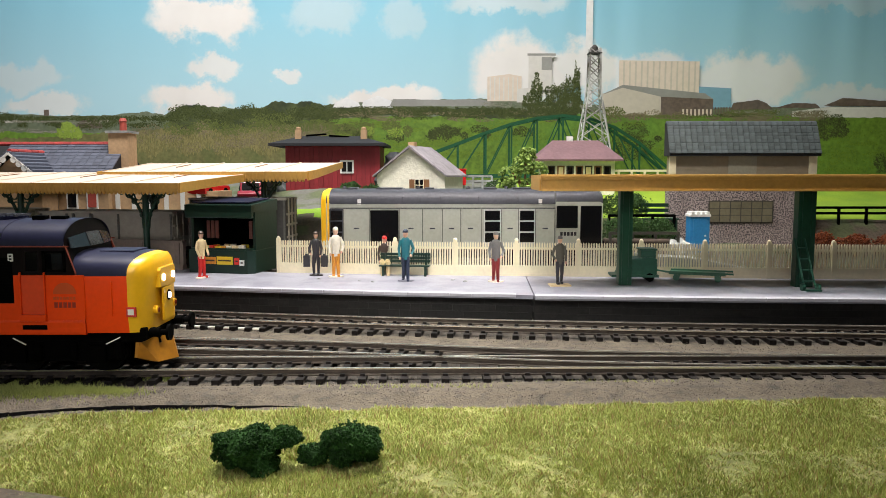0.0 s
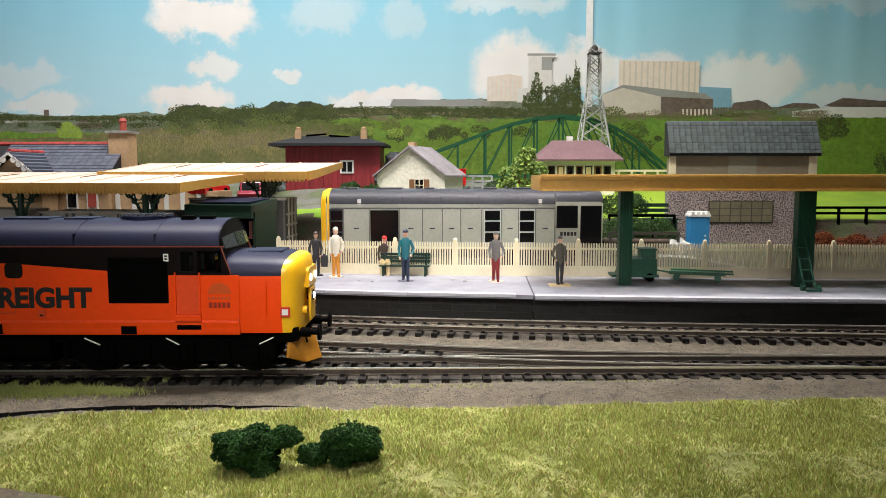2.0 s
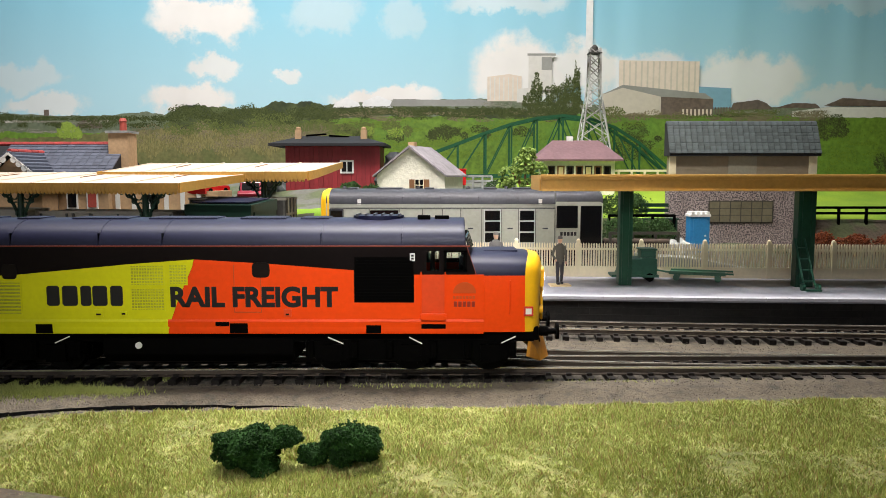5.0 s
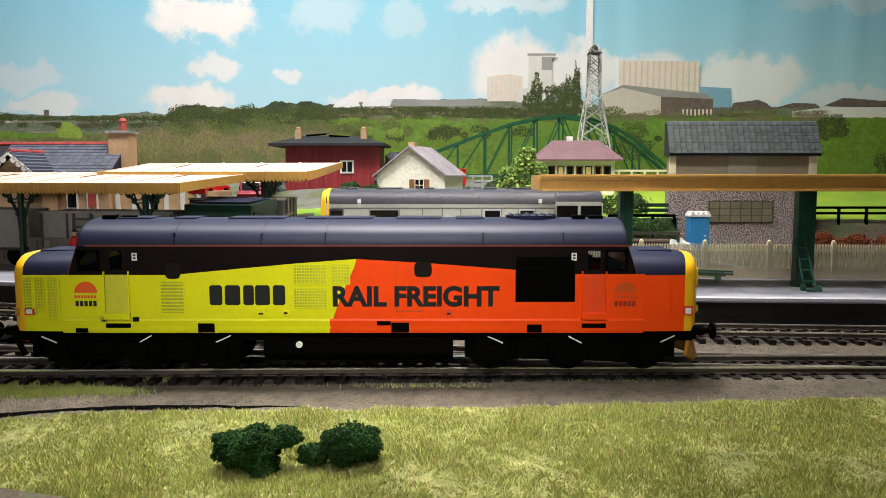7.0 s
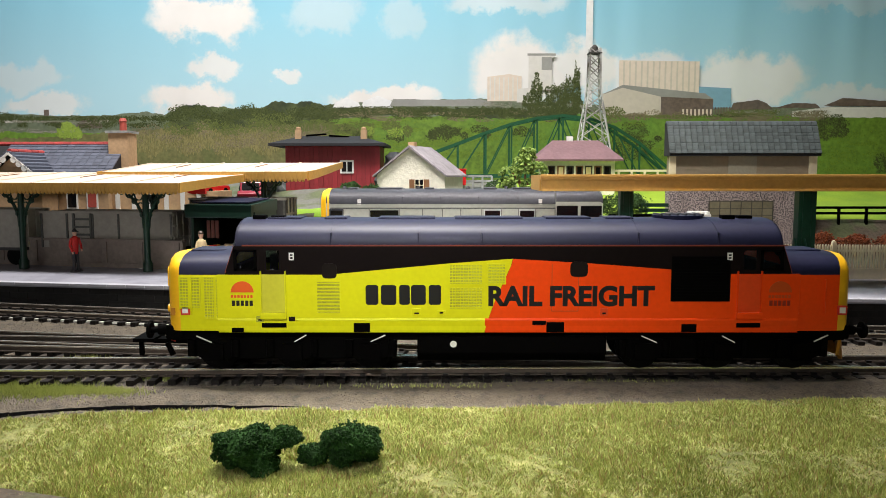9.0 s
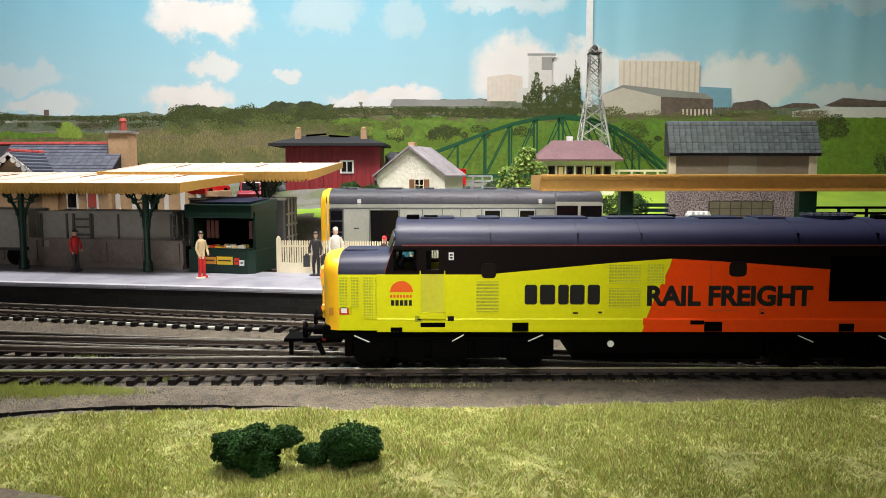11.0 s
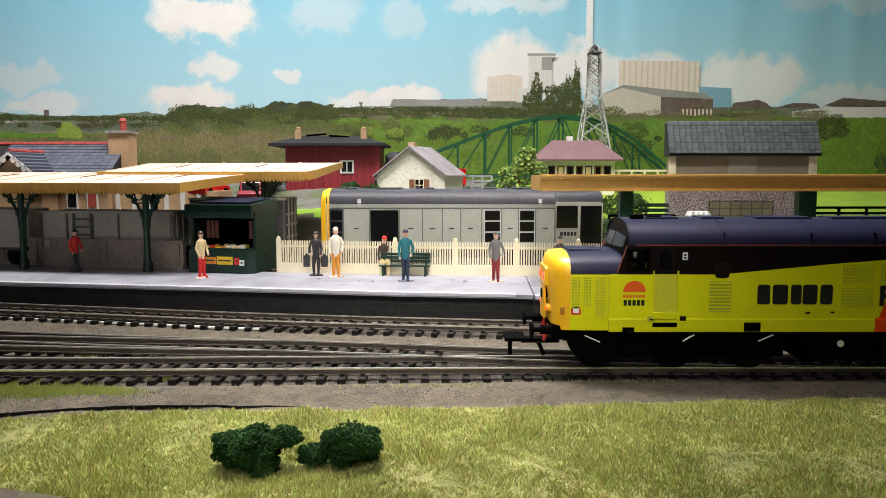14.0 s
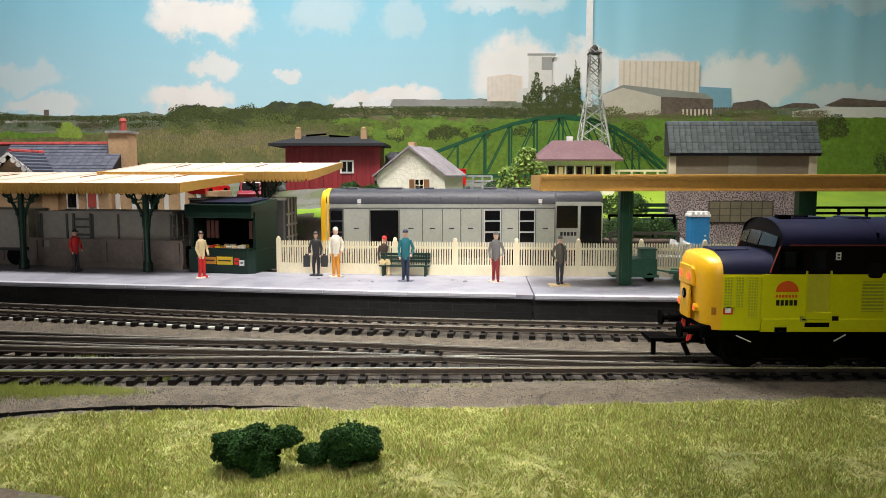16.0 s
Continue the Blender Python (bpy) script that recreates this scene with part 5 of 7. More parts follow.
def platform_things():
    kiosk()
    bench()
    figure(-225.7, 453, 26, "fig_red", "suit", "suit", "toy figure in red jacket and black trousers on the platform", 60, "suit")
    figure(-139.0, 424.5, 27, "fig_cream", "fig_red", "fig_brown", "toy figure in cream shirt and red trousers by the kiosk", 60, "fig_white")
    figure(-74.8, 434.5, 26, "suit", "suit", "fig_brown", "toy figure in dark suit carrying two black cases", 0, "suit")
    figure(-62.4, 429.5, 29, "fig_white", "fig_orange", "fig_white", "toy figure in white shirt and orange trousers", 10, "fig_white")
    figure(-35.0, 441.5, 28, "fig_brown", "fig_cream", "fig_red", "seated toy figure in brown coat and red cap on bench", 8, None, True)
    figure(-20.9, 411.5, 29, "fig_teal", "fig_navy", "fig_navy", "toy figure in teal shirt and navy trousers", 0, "platform")
    figure(29.3, 409.0, 28, "fig_grey", "fig_maroon", "fig_grey", "toy figure in grey jacket and maroon trousers", -5, "fig_white")
    figure(62.5, 394.5, 26, "fig_olive", "suit", "fig_grey", "toy figure with red scarf on cream base by the platform gap", 5, None, z=PLAT_Z + 0.9)
    bm = B()
    box(bm, -5.6, 5.6, -3.8, 3.8, 0.0, 0.9)
    slab = tagged(part("figure_base", bm, M["fig_cream"], bevel=0.2), "thick cream plastic base under a toy figure", "base")
    slab.matrix_basis = mm(62.5, 394.3, PLAT_Z + 0.05, 4)
    for q in (-5.2, 5.2):
        c = thing("briefcase", -74.8 + q, 432.8, PLAT_Z + 7.0, "black briefcase held by a toy figure", "briefcase", "cases")
        bm = B()
        box(bm, -1.9, 1.9, -1.0, 1.0, -1.5, 5.2)
        part("case", bm, M["suit"], c, bevel=0.3)
        bm = B()
        box(bm, -0.8, 0.8, -0.3, 0.3, 5.2, 6.2)
        part("handle", bm, M["suit"], c)
    # towing tractor and flat trolley
    t = thing("platform_tractor", 108.5, 416, PLAT_Z, "dark green towing tractor toy with boxy cab", "tractor", "", -4)
    bm = B()
    prism(bm, [(-11, 3), (11.0, 3), (11, 12.5), (9.5, 13.4), (3.2, 13.6), (-5, 12.2), (-8.8, 10.5), (-10.0, 5)], "y", -6, 6)
    part("body", bm, M["tractor"], t, bevel=0.6)
    bm = B()
    box(bm, 2.0, 10.4, -5, 5, 13.0, 17.6)
    part("engine_box", bm, M["tractor"], t, bevel=0.5)
    bm = B()
    box(bm, 1.4, 11.0, -5.6, 5.6, 17.4, 18.3)
    part("lid", bm, M["tractor"], t, bevel=0.25)
    bm = B()
    box(bm, -14, 12, -6.8, 6.8, 2.4, 3.8)
    part("running_board", bm, M["tractor"], t, bevel=0.2)
    for x in (-6.5, 7.0):
        for y in (-5.4, 5.4):
            bm = B()
            tube(bm, (x, y - 1.0, 2.4), (x, y + 1.0, 2.4), 2.4, 14)
            part("wheel", bm, M["black"], t)
    r = thing("flat_trolley", 143.5, 415.5, PLAT_Z, "green four-wheeled flat luggage trolley", "trolley", "", -20)
    for k in range(5):
        bm = B()
        box(bm, -15, 15, -6 + k * 2.4, -3.8 + k * 2.4, 3.6, 4.5)
        part("plank", bm, M["trolley"], r)
    for y in (-6.2, 6.2):
        bm = B()
        box(bm, -17, 19, y - 0.4, y + 0.4, 4.4, 5.4)
        part("side_rail", bm, M["trolley"], r)
    for x, y in ((-11, -5), (-11, 5), (11, -5), (11, 5)):
        bm = B()
        tube(bm, (x, y - 0.7, 1.8), (x, y + 0.7, 1.8), 1.8, 12)
        part("wheel", bm, M["trolley"], r)
    bm = B()
    bar(bm, (-15, 0, 4), (-23, 0, 5.0), 0.9, 0.9)
    bar(bm, (-23, -3, 5.0), (-23, 3, 5.0), 0.9, 0.9)
    part("drawbar", bm, M["trolley"], r)
    s = thing("sack_barrow", 188.6, 379.5, PLAT_Z, "dark green two-wheeled sack barrow leaning on a canopy post", "barrow")
    for x in (-3.6, 3.6):
        bm = B()
        tube(bm, (x * 0.8, -2.0, 1.5), (x * 0.7 - 1.0, 9.5, 26), 0.5, 6)
        part("shaft", bm, M["tractor"], s)
        bm = B()
        tube(bm, (x * 1.1 - 0.7, -2.6, 1.9), (x * 1.1 + 0.7, -2.6, 1.9), 1.9, 12)
        part("wheel", bm, M["tractor"], s)
    for k in range(4):
        f = (k + 0.6) / 4.5
        bm = B()
        bar(bm, (-2.9 - f, -2 + 11.5 * f, 1.5 + 24.5 * f), (2.9 - f, -2 + 11.5 * f, 1.5 + 24.5 * f), 0.6, 0.6)
        part("rung", bm, M["tractor"], s)
    bm = B()
    box(bm, -3.5, 4.5, -6.0, -2.2, 0.1, 0.9)
    part("toe_plate", bm, M["tractor"], s, bevel=0.2)
    # crumbs on the deck
    for x, y, r in ((-39, 408, 0.8), (5.5, 415, 0.9), (12.5, 409, 1.1), (-71, 420, 1.0), (-47, 412, 0.6)):
        bm = B()
        blob(bm, (0, 0, 0), (r * 1.4, r, r * 0.6), x, 0.4, 1)
        o = tagged(part("crumb", bm, M["rock"]), "small grey crumb of scenery lying on the platform", "debris", "crumbs on the platform")
        o.matrix_basis = mm(x, y, PLAT_Z + r * 0.3)


def left_wall():
    path = [(-420, 523), (-297, 493), (-163, 463)]
    w = thing("wall_platform", 0, 0, PLAT_Z, "low brown rendered wall behind the platform", "wall", kind="structure")
    bm = B()
    sweep(bm, path, 3.0, 0, 17.0, 1.5)
    part("panel", bm, M["wall_brown"], w)
    bm = B()
    sweep(bm, path, 4.6, 16.6, 18.2, 1.5)
    part("capping", bm, M["wall_brown"], w, "paler capping")
    bm = B()
    sweep(bm, path, 4.2, 0, 3.0, 1.2)
    part("plinth", bm, M["wall_brown"], w)
    for x, y, a in resample(path, 26.0):
        bm = B()
        box(bm, -1.6, 1.6, -1.0, 1.0, 0, 16.6)
        part("pier", bm, M["wall_brown"], w, at=mm(x, y, 0, math.degrees(a)))


def wagon(x0, x1, y, ztop, label, mat, turn=0.0, ladder=None):
    w = thing("open_wagon", (x0 + x1) / 2, y, 9.5, label, "wagon", "wagons behind the station", turn)
    h = (x1 - x0) / 2
    top = ztop - 9.5
    for y0, y1 in ((-13.5, -12.5), (12.5, 13.5)):
        bm = B()
        box(bm, -h, h, y0, y1, 12, top)
        part("side", bm, M[mat], w)
    for a, b in ((-h, -h + 1), (h - 1, h)):
        bm = B()
        box(bm, a, b, -12.5, 12.5, 12, top)
        e = part("end", bm, M[mat], w)
        bm = B()
        for q in (-8, 0, 8):
            box(bm, a - 0.8 if a < 0 else b, a if a < 0 else b + 0.8, q - 0.8, q + 0.8, 12, top)
        for zz in (18, 26, 33):
            box(bm, a - 0.6 if a < 0 else b, a if a < 0 else b + 0.6, -12.5, 12.5, zz, zz + 1.4)
        part("end_ribs", bm, M["wagon"], e)
    bm = B()
    box(bm, -h, h, -13, 13, 10, 12.2)
    part("floor", bm, M["wagon_dark"], w)
    bm = B()
    for y0, y1 in ((-14.3, -12.2), (12.2, 14.3)):
        box(bm, -h - 0.4, h + 0.4, y0, y1, top - 1.2, top + 0.4)
    part("top_rail", bm, M["wagon"], w)
    n = max(2, int(h / 9))
    for k in range(n + 1):
        x = -h + 1 + k * (2 * h - 2) / n
        bm = B()
        box(bm, x - 0.6, x + 0.6, -14.2, -13.4, 12, top)
        part("stanchion", bm, M["wagon_frame"], w)
    if ladder is not None:
        bm = B()
        for x in (ladder - 6, ladder + 6):
            box(bm, x - 0.6, x + 0.6, -15.0, -13.6, 12, top - 1)
        for zz in (15, 20, 25, 30):
            box(bm, ladder - 6, ladder + 6, -14.9, -14.0, zz, zz + 1.3)
        part("door_frame", bm, M["wagon_frame"], w)
    for x in (-h + 9, h - 9):
        bm = B()
        for s in (-1, 1):
            tube(bm, (x, s * 7.2, 6), (x, s * 9.9, 6), 6, 16)
        part("wheelset", bm, M["wheel"], w)


def background_things():
    wagon(-318, -272, 499, 46.0, "grey open mineral wagon behind the station wall", "wagon", -8)
    wagon(-262, -170, 492, 45.0, "long grey open wagon with door frame behind wall", "wagon", -8, -16)
    wagon(-165, -101, 497, 53.5, "dark slatted wagon behind the kiosk", "wagon_dark", -4)


# ---------------- buildings ----------------
def slates(parent, x0, x1, za, ya, zb, yb, rows, cols, mat):
    """Courses of slates up a slope from (ya, za) to (yb, zb)."""
    run = math.hypot(yb - ya, zb - za)
    ang = math.degrees(math.atan2(zb - za, yb - ya))
    w, hgt = (x1 - x0) / cols, run / rows
    bm = B()
    prism(bm, [(-w / 2 + 0.12, 0.0), (w / 2 - 0.12, 0.0), (w / 2 - 0.12, hgt * 1.2), (-w / 2 + 0.12, hgt * 1.2)], "z", 0.0, 0.9)
    data = mesh_of("slate", bm, M[mat])
    for r in range(rows):
        f = r / rows
        for c in range(cols):
            o = new("slate", data)
            o.parent = parent
            o.matrix_basis = pose((x0 + (c + 0.5) * w) * MM, (ya + (yb - ya) * f) * MM, (za + (zb - za) * f + 0.35) * MM, ang - 3.6, 0, random.uniform(-0.8, 0.8))


def rubble_house():
    h = thing("rubble_house", 207, 515, 24, "two-storey rubble and render house with slate roof", "house", "model buildings")
    bm = B()
    box(bm, -50.5, 50.5, 0, 9, -14, 38)
    part("lower_wall", bm, M["rubble"], h, "dark mottled rubble wall")
    bm = B()
    box(bm, -50.0, 50.0, 0.6, 9.0, 38, 59.6)
    part("upper_wall", bm, M["render_tan"], h, "tan rendered upper wall")
    for x0, x1 in ((-51, -46.5), (45.5, 50.8)):
        bm = B()
        box(bm, x0, x1, -0.6, 1.0, 38, 59.2)
        part("corner_post", bm, M["cream"], h)
    bm = B()
    box(bm, -10, 9.5, 0.2, 1, 44, 59)
    part("wall_patch", bm, M["render_pale"], h)
    bm = B()
    prism(bm, [(-3.5, 59), (5.5, 80.5), (9.4, 80.5), (9.4, 57.6), (-3.5, 57.6)], "x", -52, 52)
    roof = part("roof", bm, M["slate_joint"], h, "grey slate roof")
    slates(roof, -52, 52, 59.0, -3.5, 80.4, 5.5, 9, 26, "slate_green")
    bm = B()
    prism(bm, [(4.5, 80), (6.5, 81.8), (9.3, 80)], "x", -52, 52)
    part("ridge", bm, M["slate"], roof)
    bm = B()
    box(bm, -23.0, 22.0, -0.5, 0.5, 11.6, 27.0)
    win = part("window", bm, M["frame_dark"], h, "large metal-framed window with dusty panes")
    for c in range(6):
        for r in range(3):
            bm = B()
            box(bm, -22.2 + c * 7.35, -15.6 + c * 7.35, -0.8, -0.3, 12.3 + r * 4.8, 16.7 + r * 4.8)
            part("pane", bm, M["pane_tan"], win)
    b = thing("portable_toilet", 168.5, 490, 17.6, "blue portable toilet with ribbed white roof", "toilet")
    bm = B()
    box(bm, -6.3, 6.3, -5, 5, 0, 24)
    part("body", bm, M["blue"], b, bevel=0.5)
    bm = B()
    box(bm, -4.6, 4.6, -5.4, -4.9, 1.2, 22)
    door = part("door", bm, M["blue"], b)
    bm = B()
    box(bm, 2.6, 3.8, -5.8, -5.3, 11, 12)
    part("latch", bm, M["white"], door)
    bm = B()
    box(bm, -6.8, 6.8, -5.5, 5.5, 23.8, 25.6)
    part("roof", bm, M["white"], b, "white roof", bevel=0.3)
    for k in range(4):
        bm = B()
        box(bm, -5.8 + k * 3.3, -4.2 + k * 3.3, -5.8, 5.2, 25.5, 27.2)
        part("roof_rib", bm, M["white"], b)


def cottage():
    h = thing("white_cottage", -26, 592, 46, "white roughcast cottage with mauve roof", "cottage", "model buildings", -19)
    bm = B()
    prism(bm, [(-29, -6), (29, -6), (29, 23.5), (0, 44.5), (-29, 23.5)], "y", 0, 47)
    part("shell", bm, M["stucco"], h)
    for s in (-1, 1):
        bm = B()
        prism(bm, [(s * 31.5, 22.4), (s * 31.5, 21.0), (0, 44.2), (0, 46.0)], "y", -3.0, 50)
        part("roof_slope", bm, M["roof_mauve"], h)
    bm = B()
    box(bm, -5, 0.5, 8, 14, 42, 49)
    part("chimney", bm, M["brick_tan"], h)
    bm = B()
    box(bm, 4.2, 11.5, -0.8, 0.4, 10.5, 19)
    w = part("window", bm, M["dark_pane"], h)
    bm = B()
    for x in (4.0, 7.6, 11.2):
        box(bm, x, x + 0.6, -1.0, 0, 10.4, 19)
    box(bm, 4.0, 11.8, -1.0, 0, 14.4, 15)
    part("window_frame", bm, M["cream"], w)
    for x0, x1 in ((-0.4, 3.9), (11.9, 16.2)):
        bm = B()
        box(bm, x0, x1, -1.2, -0.2, 10.2, 19.2)
        part("shutter", bm, M["timber"], h, "brown wooden shutter")


def red_barn():
    h = thing("red_barn", -96, 650, 50, "dark red boarded building with black roof", "barn", "model buildings")
    bm = B()
    box(bm, -41, 41, 0, 50, -4, 44)
    part("shell", bm, M["barn_red"], h)
    for k in range(20):
        bm = B()
        box(bm, -40.8 + k * 4.1, -37.0 + k * 4.1, -0.7, 0.2, 0, 43.8)
        part("board", bm, M["barn_red"], h)
    bm = B()
    v = [(-54, -8, 43.6), (47, -8, 43.6), (47, 56, 43.6), (-54, 56, 43.6)]
    lo = [bm.verts.new(p) for p in v]
    mid = [bm.verts.new((x, y, z + 2.2)) for x, y, z in v]
    up = [bm.verts.new(p) for p in ((-30, 16, 53), (22, 16, 53), (22, 36, 53), (-30, 36, 53))]
    bm.faces.new(lo), bm.faces.new(up)
    for i in range(4):
        j = (i + 1) % 4
        bm.faces.new((lo[i], lo[j], mid[j], mid[i]))
        bm.faces.new((mid[i], mid[j], up[j], up[i]))
    roof = part("roof", bm, M["felt_black"], h, "black felted roof")
    for x in (-31, 26.5):
        bm = B()
        box(bm, x - 2.6, x + 2.6, 6, 12, 45, 58)
        c = part("chimney", bm, M["brick_tan"], roof)
        bm = B()
        lathe(bm, [(2.0, 58), (2.2, 59.6), (1.6, 60.6)], 10, (x, 9, 0))
        part("chimney_pot", bm, M["brick_tan"], c)
    for x in (-16, 4):
        bm = B()
        bar(bm, (x - 9, 12.5, 53.2), (x + 9, 12.5, 54.6 if x < 0 else 52.2), 1.4, 1.6)
        part("roof_beam", bm, M["black"], roof)
    bm = B()
    box(bm, 6.5, 18.5, -1.4, 0, 20, 31.5)
    w = part("window", bm, M["white"], h, "white window frame")
    for x0, x1 in ((8, 12), (13, 17)):
        bm = B()
        box(bm, x0, x1, -1.7, -1.2, 21.6, 30)
        part("pane", bm, M["dark_pane"], w)
    for i in range(26):
        left = i % 2 == 0
        x = random.uniform(-172, -140) if left else random.uniform(-50, -34)
        y = random.uniform(640, 690)
        r = random.uniform(5, 9)
        bm = B()
        blob(bm, (0, 0, 0), (r * 1.3, r, r), i * 3.7, 0.5, 2)
        zz = 54 + (random.uniform(0, 34) * (1 - abs(x + (150 if left else 44)) / 34))
        o = tagged(part("slate_boulder", bm, M["rock_dark"]), "dark grey slate boulder heaped beside the red barn", "boulder", "slate heap")
        o.matrix_basis = mm(x, y, zz)


def signal_house():
    h = thing("signal_house", 112, 612, 48, "cream house with pink hipped roof and tall windows", "house", "model buildings")
    bm = B()
    box(bm, -29, 29, 0, 36, -4, 33.5)
    part("shell", bm, M["stucco"], h)
    bm = B()
    lo = [bm.verts.new(p) for p in ((-37, -5, 32.2), (35, -5, 32.2), (35, 41, 32.2), (-37, 41, 32.2))]
    mid = [bm.verts.new(v.co + Vector((0, 0, 1.4))) for v in lo]
    up = [bm.verts.new(p) for p in ((-20, 17, 49.5), (19, 17, 49.5), (19, 20, 49.5), (-20, 20, 49.5))]
    bm.faces.new(lo), bm.faces.new(up)
    for i in range(4):
        j = (i + 1) % 4
        bm.faces.new((lo[i], lo[j], mid[j], mid[i]))
        bm.faces.new((mid[i], mid[j], up[j], up[i]))
    r = part("roof", bm, M["roof_pink"], h, "pink tiled hipped roof")
    bm = B()
    box(bm, -8, -3, 16, 20, 48, 53)
    part("chimney", bm, M["white"], r)
    for k in range(7):
        x = -26 + k * 7.6
        bm = B()
        box(bm, x, x + 6.0, -0.6, 0.3, 16, 28.2)
        w = part("window", bm, M["timber"] if k % 2 else M["frame_dark"], h)
        bm = B()
        box(bm, x + (1.2 if k % 2 else 0.8), x + 4.8, -0.8, -0.4, 17, 27)
        part("pane", bm, M["fig_cream"] if k % 3 == 1 else M["dark_pane"], w)


def stone_house():
    h = thing("station_house", -345, 585, 40, "tan brick station house with slate roof and red ridge", "house", "model buildings", -2)
    bm = B()
    box(bm, -85, 83, 0, 60, -6, 29)
    part("shell", bm, M["brick_tan"], h)
    bm = B()
    prism(bm, [(-4, 27.5), (30, 53.5), (64, 27.5), (64, 26), (-4, 26)], "x", -88, 86)
    roof = part("roof", bm, M["slate_joint"], h, "dark slate roof")
    slates(roof, -10, 86, 27.5, -4, 53.4, 30, 10, 16, "slate")
    for k in range(26):
        bm = B()
        lathe(bm, [(1.9, -3.2), (1.9, 3.2)], 8)
        o = part("ridge_tile", bm, M["ridge_red"], roof)
        o.matrix_basis = pose((-84 + k * 6.7) * MM, 30 * MM, 53.9 * MM, 0, 90, 0)
    # front gable
    bm = B()
    prism(bm, [(-1, 0), (43, 0), (43, 23), (21, 42), (-1, 23)], "y", -22, 2)
    g = part("gable", bm, M["brick_tan"], h)
    for s in (-1, 1):
        bm = B()
        prism(bm, [(21 + s * 29, 20.5), (21 + s * 29, 22.3), (21, 46.0), (21, 43.8)], "y", -26, 24)
        part("gable_roof", bm, M["slate_joint"], g)
        for k in range(9):
            f = k / 9
            bm = B()
            x0, z0 = 21 + s * 29 * (1 - f), 22.5 + 23.6 * f
            x1, z1 = 21 + s * 29 * (1 - f - 0.105), 22.5 + 23.6 * (f + 0.105)
            prism(bm, [(x0, z0), (x0, z0 + 2.0), (x1, z1 + 0.5), (x1, z1)], "y", -26, 22)
            part("slate_course", bm, M["slate"], g)
        bm = B()
        for k in range(7):
            f = k / 7
            cx, cz = 21 + s * 28 * (1 - f), 21.5 + 23.0 * f
            tube(bm, (cx, -26.6, cz - 1.2), (cx, -25.4, cz - 1.2), 2.3, 10)
        bar(bm, (21 + s * 29, -26, 21.2), (21, -26, 44.8), 1.2, 1.6)
        part("barge_board", bm, M["white"], g, "white scalloped barge board")
    for k in range(5):
        bm = B()
        lathe(bm, [(1.8, -4), (1.8, 4)], 8)
        o = part("ridge_tile", bm, M["ridge_red"], g)
        o.matrix_basis = pose(21 * MM, (-20 + k * 9) * MM, 46.6 * MM, 90, 0, 0)
    bm = B()
    box(bm, 76, 92, 18, 34, 10, 62)
    c = part("chimney", bm, M["brick_tan"], h, "tall tan brick chimney")
    bm = B()
    box(bm, 74.5, 93.5, 16.5, 35.5, 62, 64)
    part("chimney_cap", bm, M["rock"], c)
    bm = B()
    lathe(bm, [(2.8, 64), (2.6, 71), (3.2, 72), (2.0, 74.5)], 12, (85, 26, 0))
    part("chimney_pot", bm, M["pot_red"], c)
    bm = B()
    box(bm, 83, 168, 6, 40, -6, 16)
    ext = part("extension", bm, M["brick_tan"], h, "low tan extension")
    for k in range(6):
        bm = B()
        box(bm, 86 + k * 13, 89.5 + k * 13, 5.2, 6.2, -2, 16)
        part("pilaster", bm, M["white"], ext)
    for k, x in enumerate((-60, -38, 34, 50, 66)):
        bm = B()
        box(bm, x, x + 9, -0.8, 0.4, 2, 18)
        w = part("window", bm, M["white"], h)
        bm = B()
        box(bm, x + 1.2, x + 7.8, -1.1, -0.6, 3.5, 16.5)
        part("pane", bm, M["dark_pane"] if k % 2 else M["pot_red"], w)


def truss_bridge():
    b = thing("truss_bridge", 0, 700, 0, "green steel bowstring truss bridge", "bridge")
    arch = [(-8, 90), (14, 98), (40, 108), (64, 116), (88, 121.5), (112, 123.7), (136, 121), (160, 113), (184, 98), (212, 74)]
    for y in (0, 26):
        bm = B()
        ribbon(bm, [(x, y, z) for x, z in arch], 2.2, 2.6)
        part("top_chord", bm, M["bridge"], b)
        bm = B()
        box(bm, -10, 214, y - 1.2, y + 1.2, 66, 69.5)
        part("bottom_chord", bm, M["bridge"], b)
        for i, (x, z) in enumerate(arch[:-1]):
            bm = B()
            bar(bm, (x, y, 67), (x, y, z), 1.6, 1.6)
            part("upright", bm, M["bridge"], b)
            nx, nz = arch[i + 1]
            bm = B()
            if i < 5:
                bar(bm, (x, y, 67), (nx, y, nz), 1.1, 1.1)
            else:
                bar(bm, (x, y, z), (nx, y, 67), 1.1, 1.1)
            part("diagonal", bm, M["bridge"], b)
    for x, z in arch[2:8]:
        bm = B()
        bar(bm, (x, 0, z), (x, 26, z), 1.2, 1.2)
        part("cross_beam", bm, M["bridge"], b)
    bm = B()
    box(bm, -10, 214, 0, 26, 66.4, 67.6)
    part("deck", bm, M["bridge"], b)
    for x in (-4, 208):
        bm = B()
        box(bm, x - 6, x + 6, -2, 28, 45, 66)
        part("abutment", bm, M["rock_dark"], b)


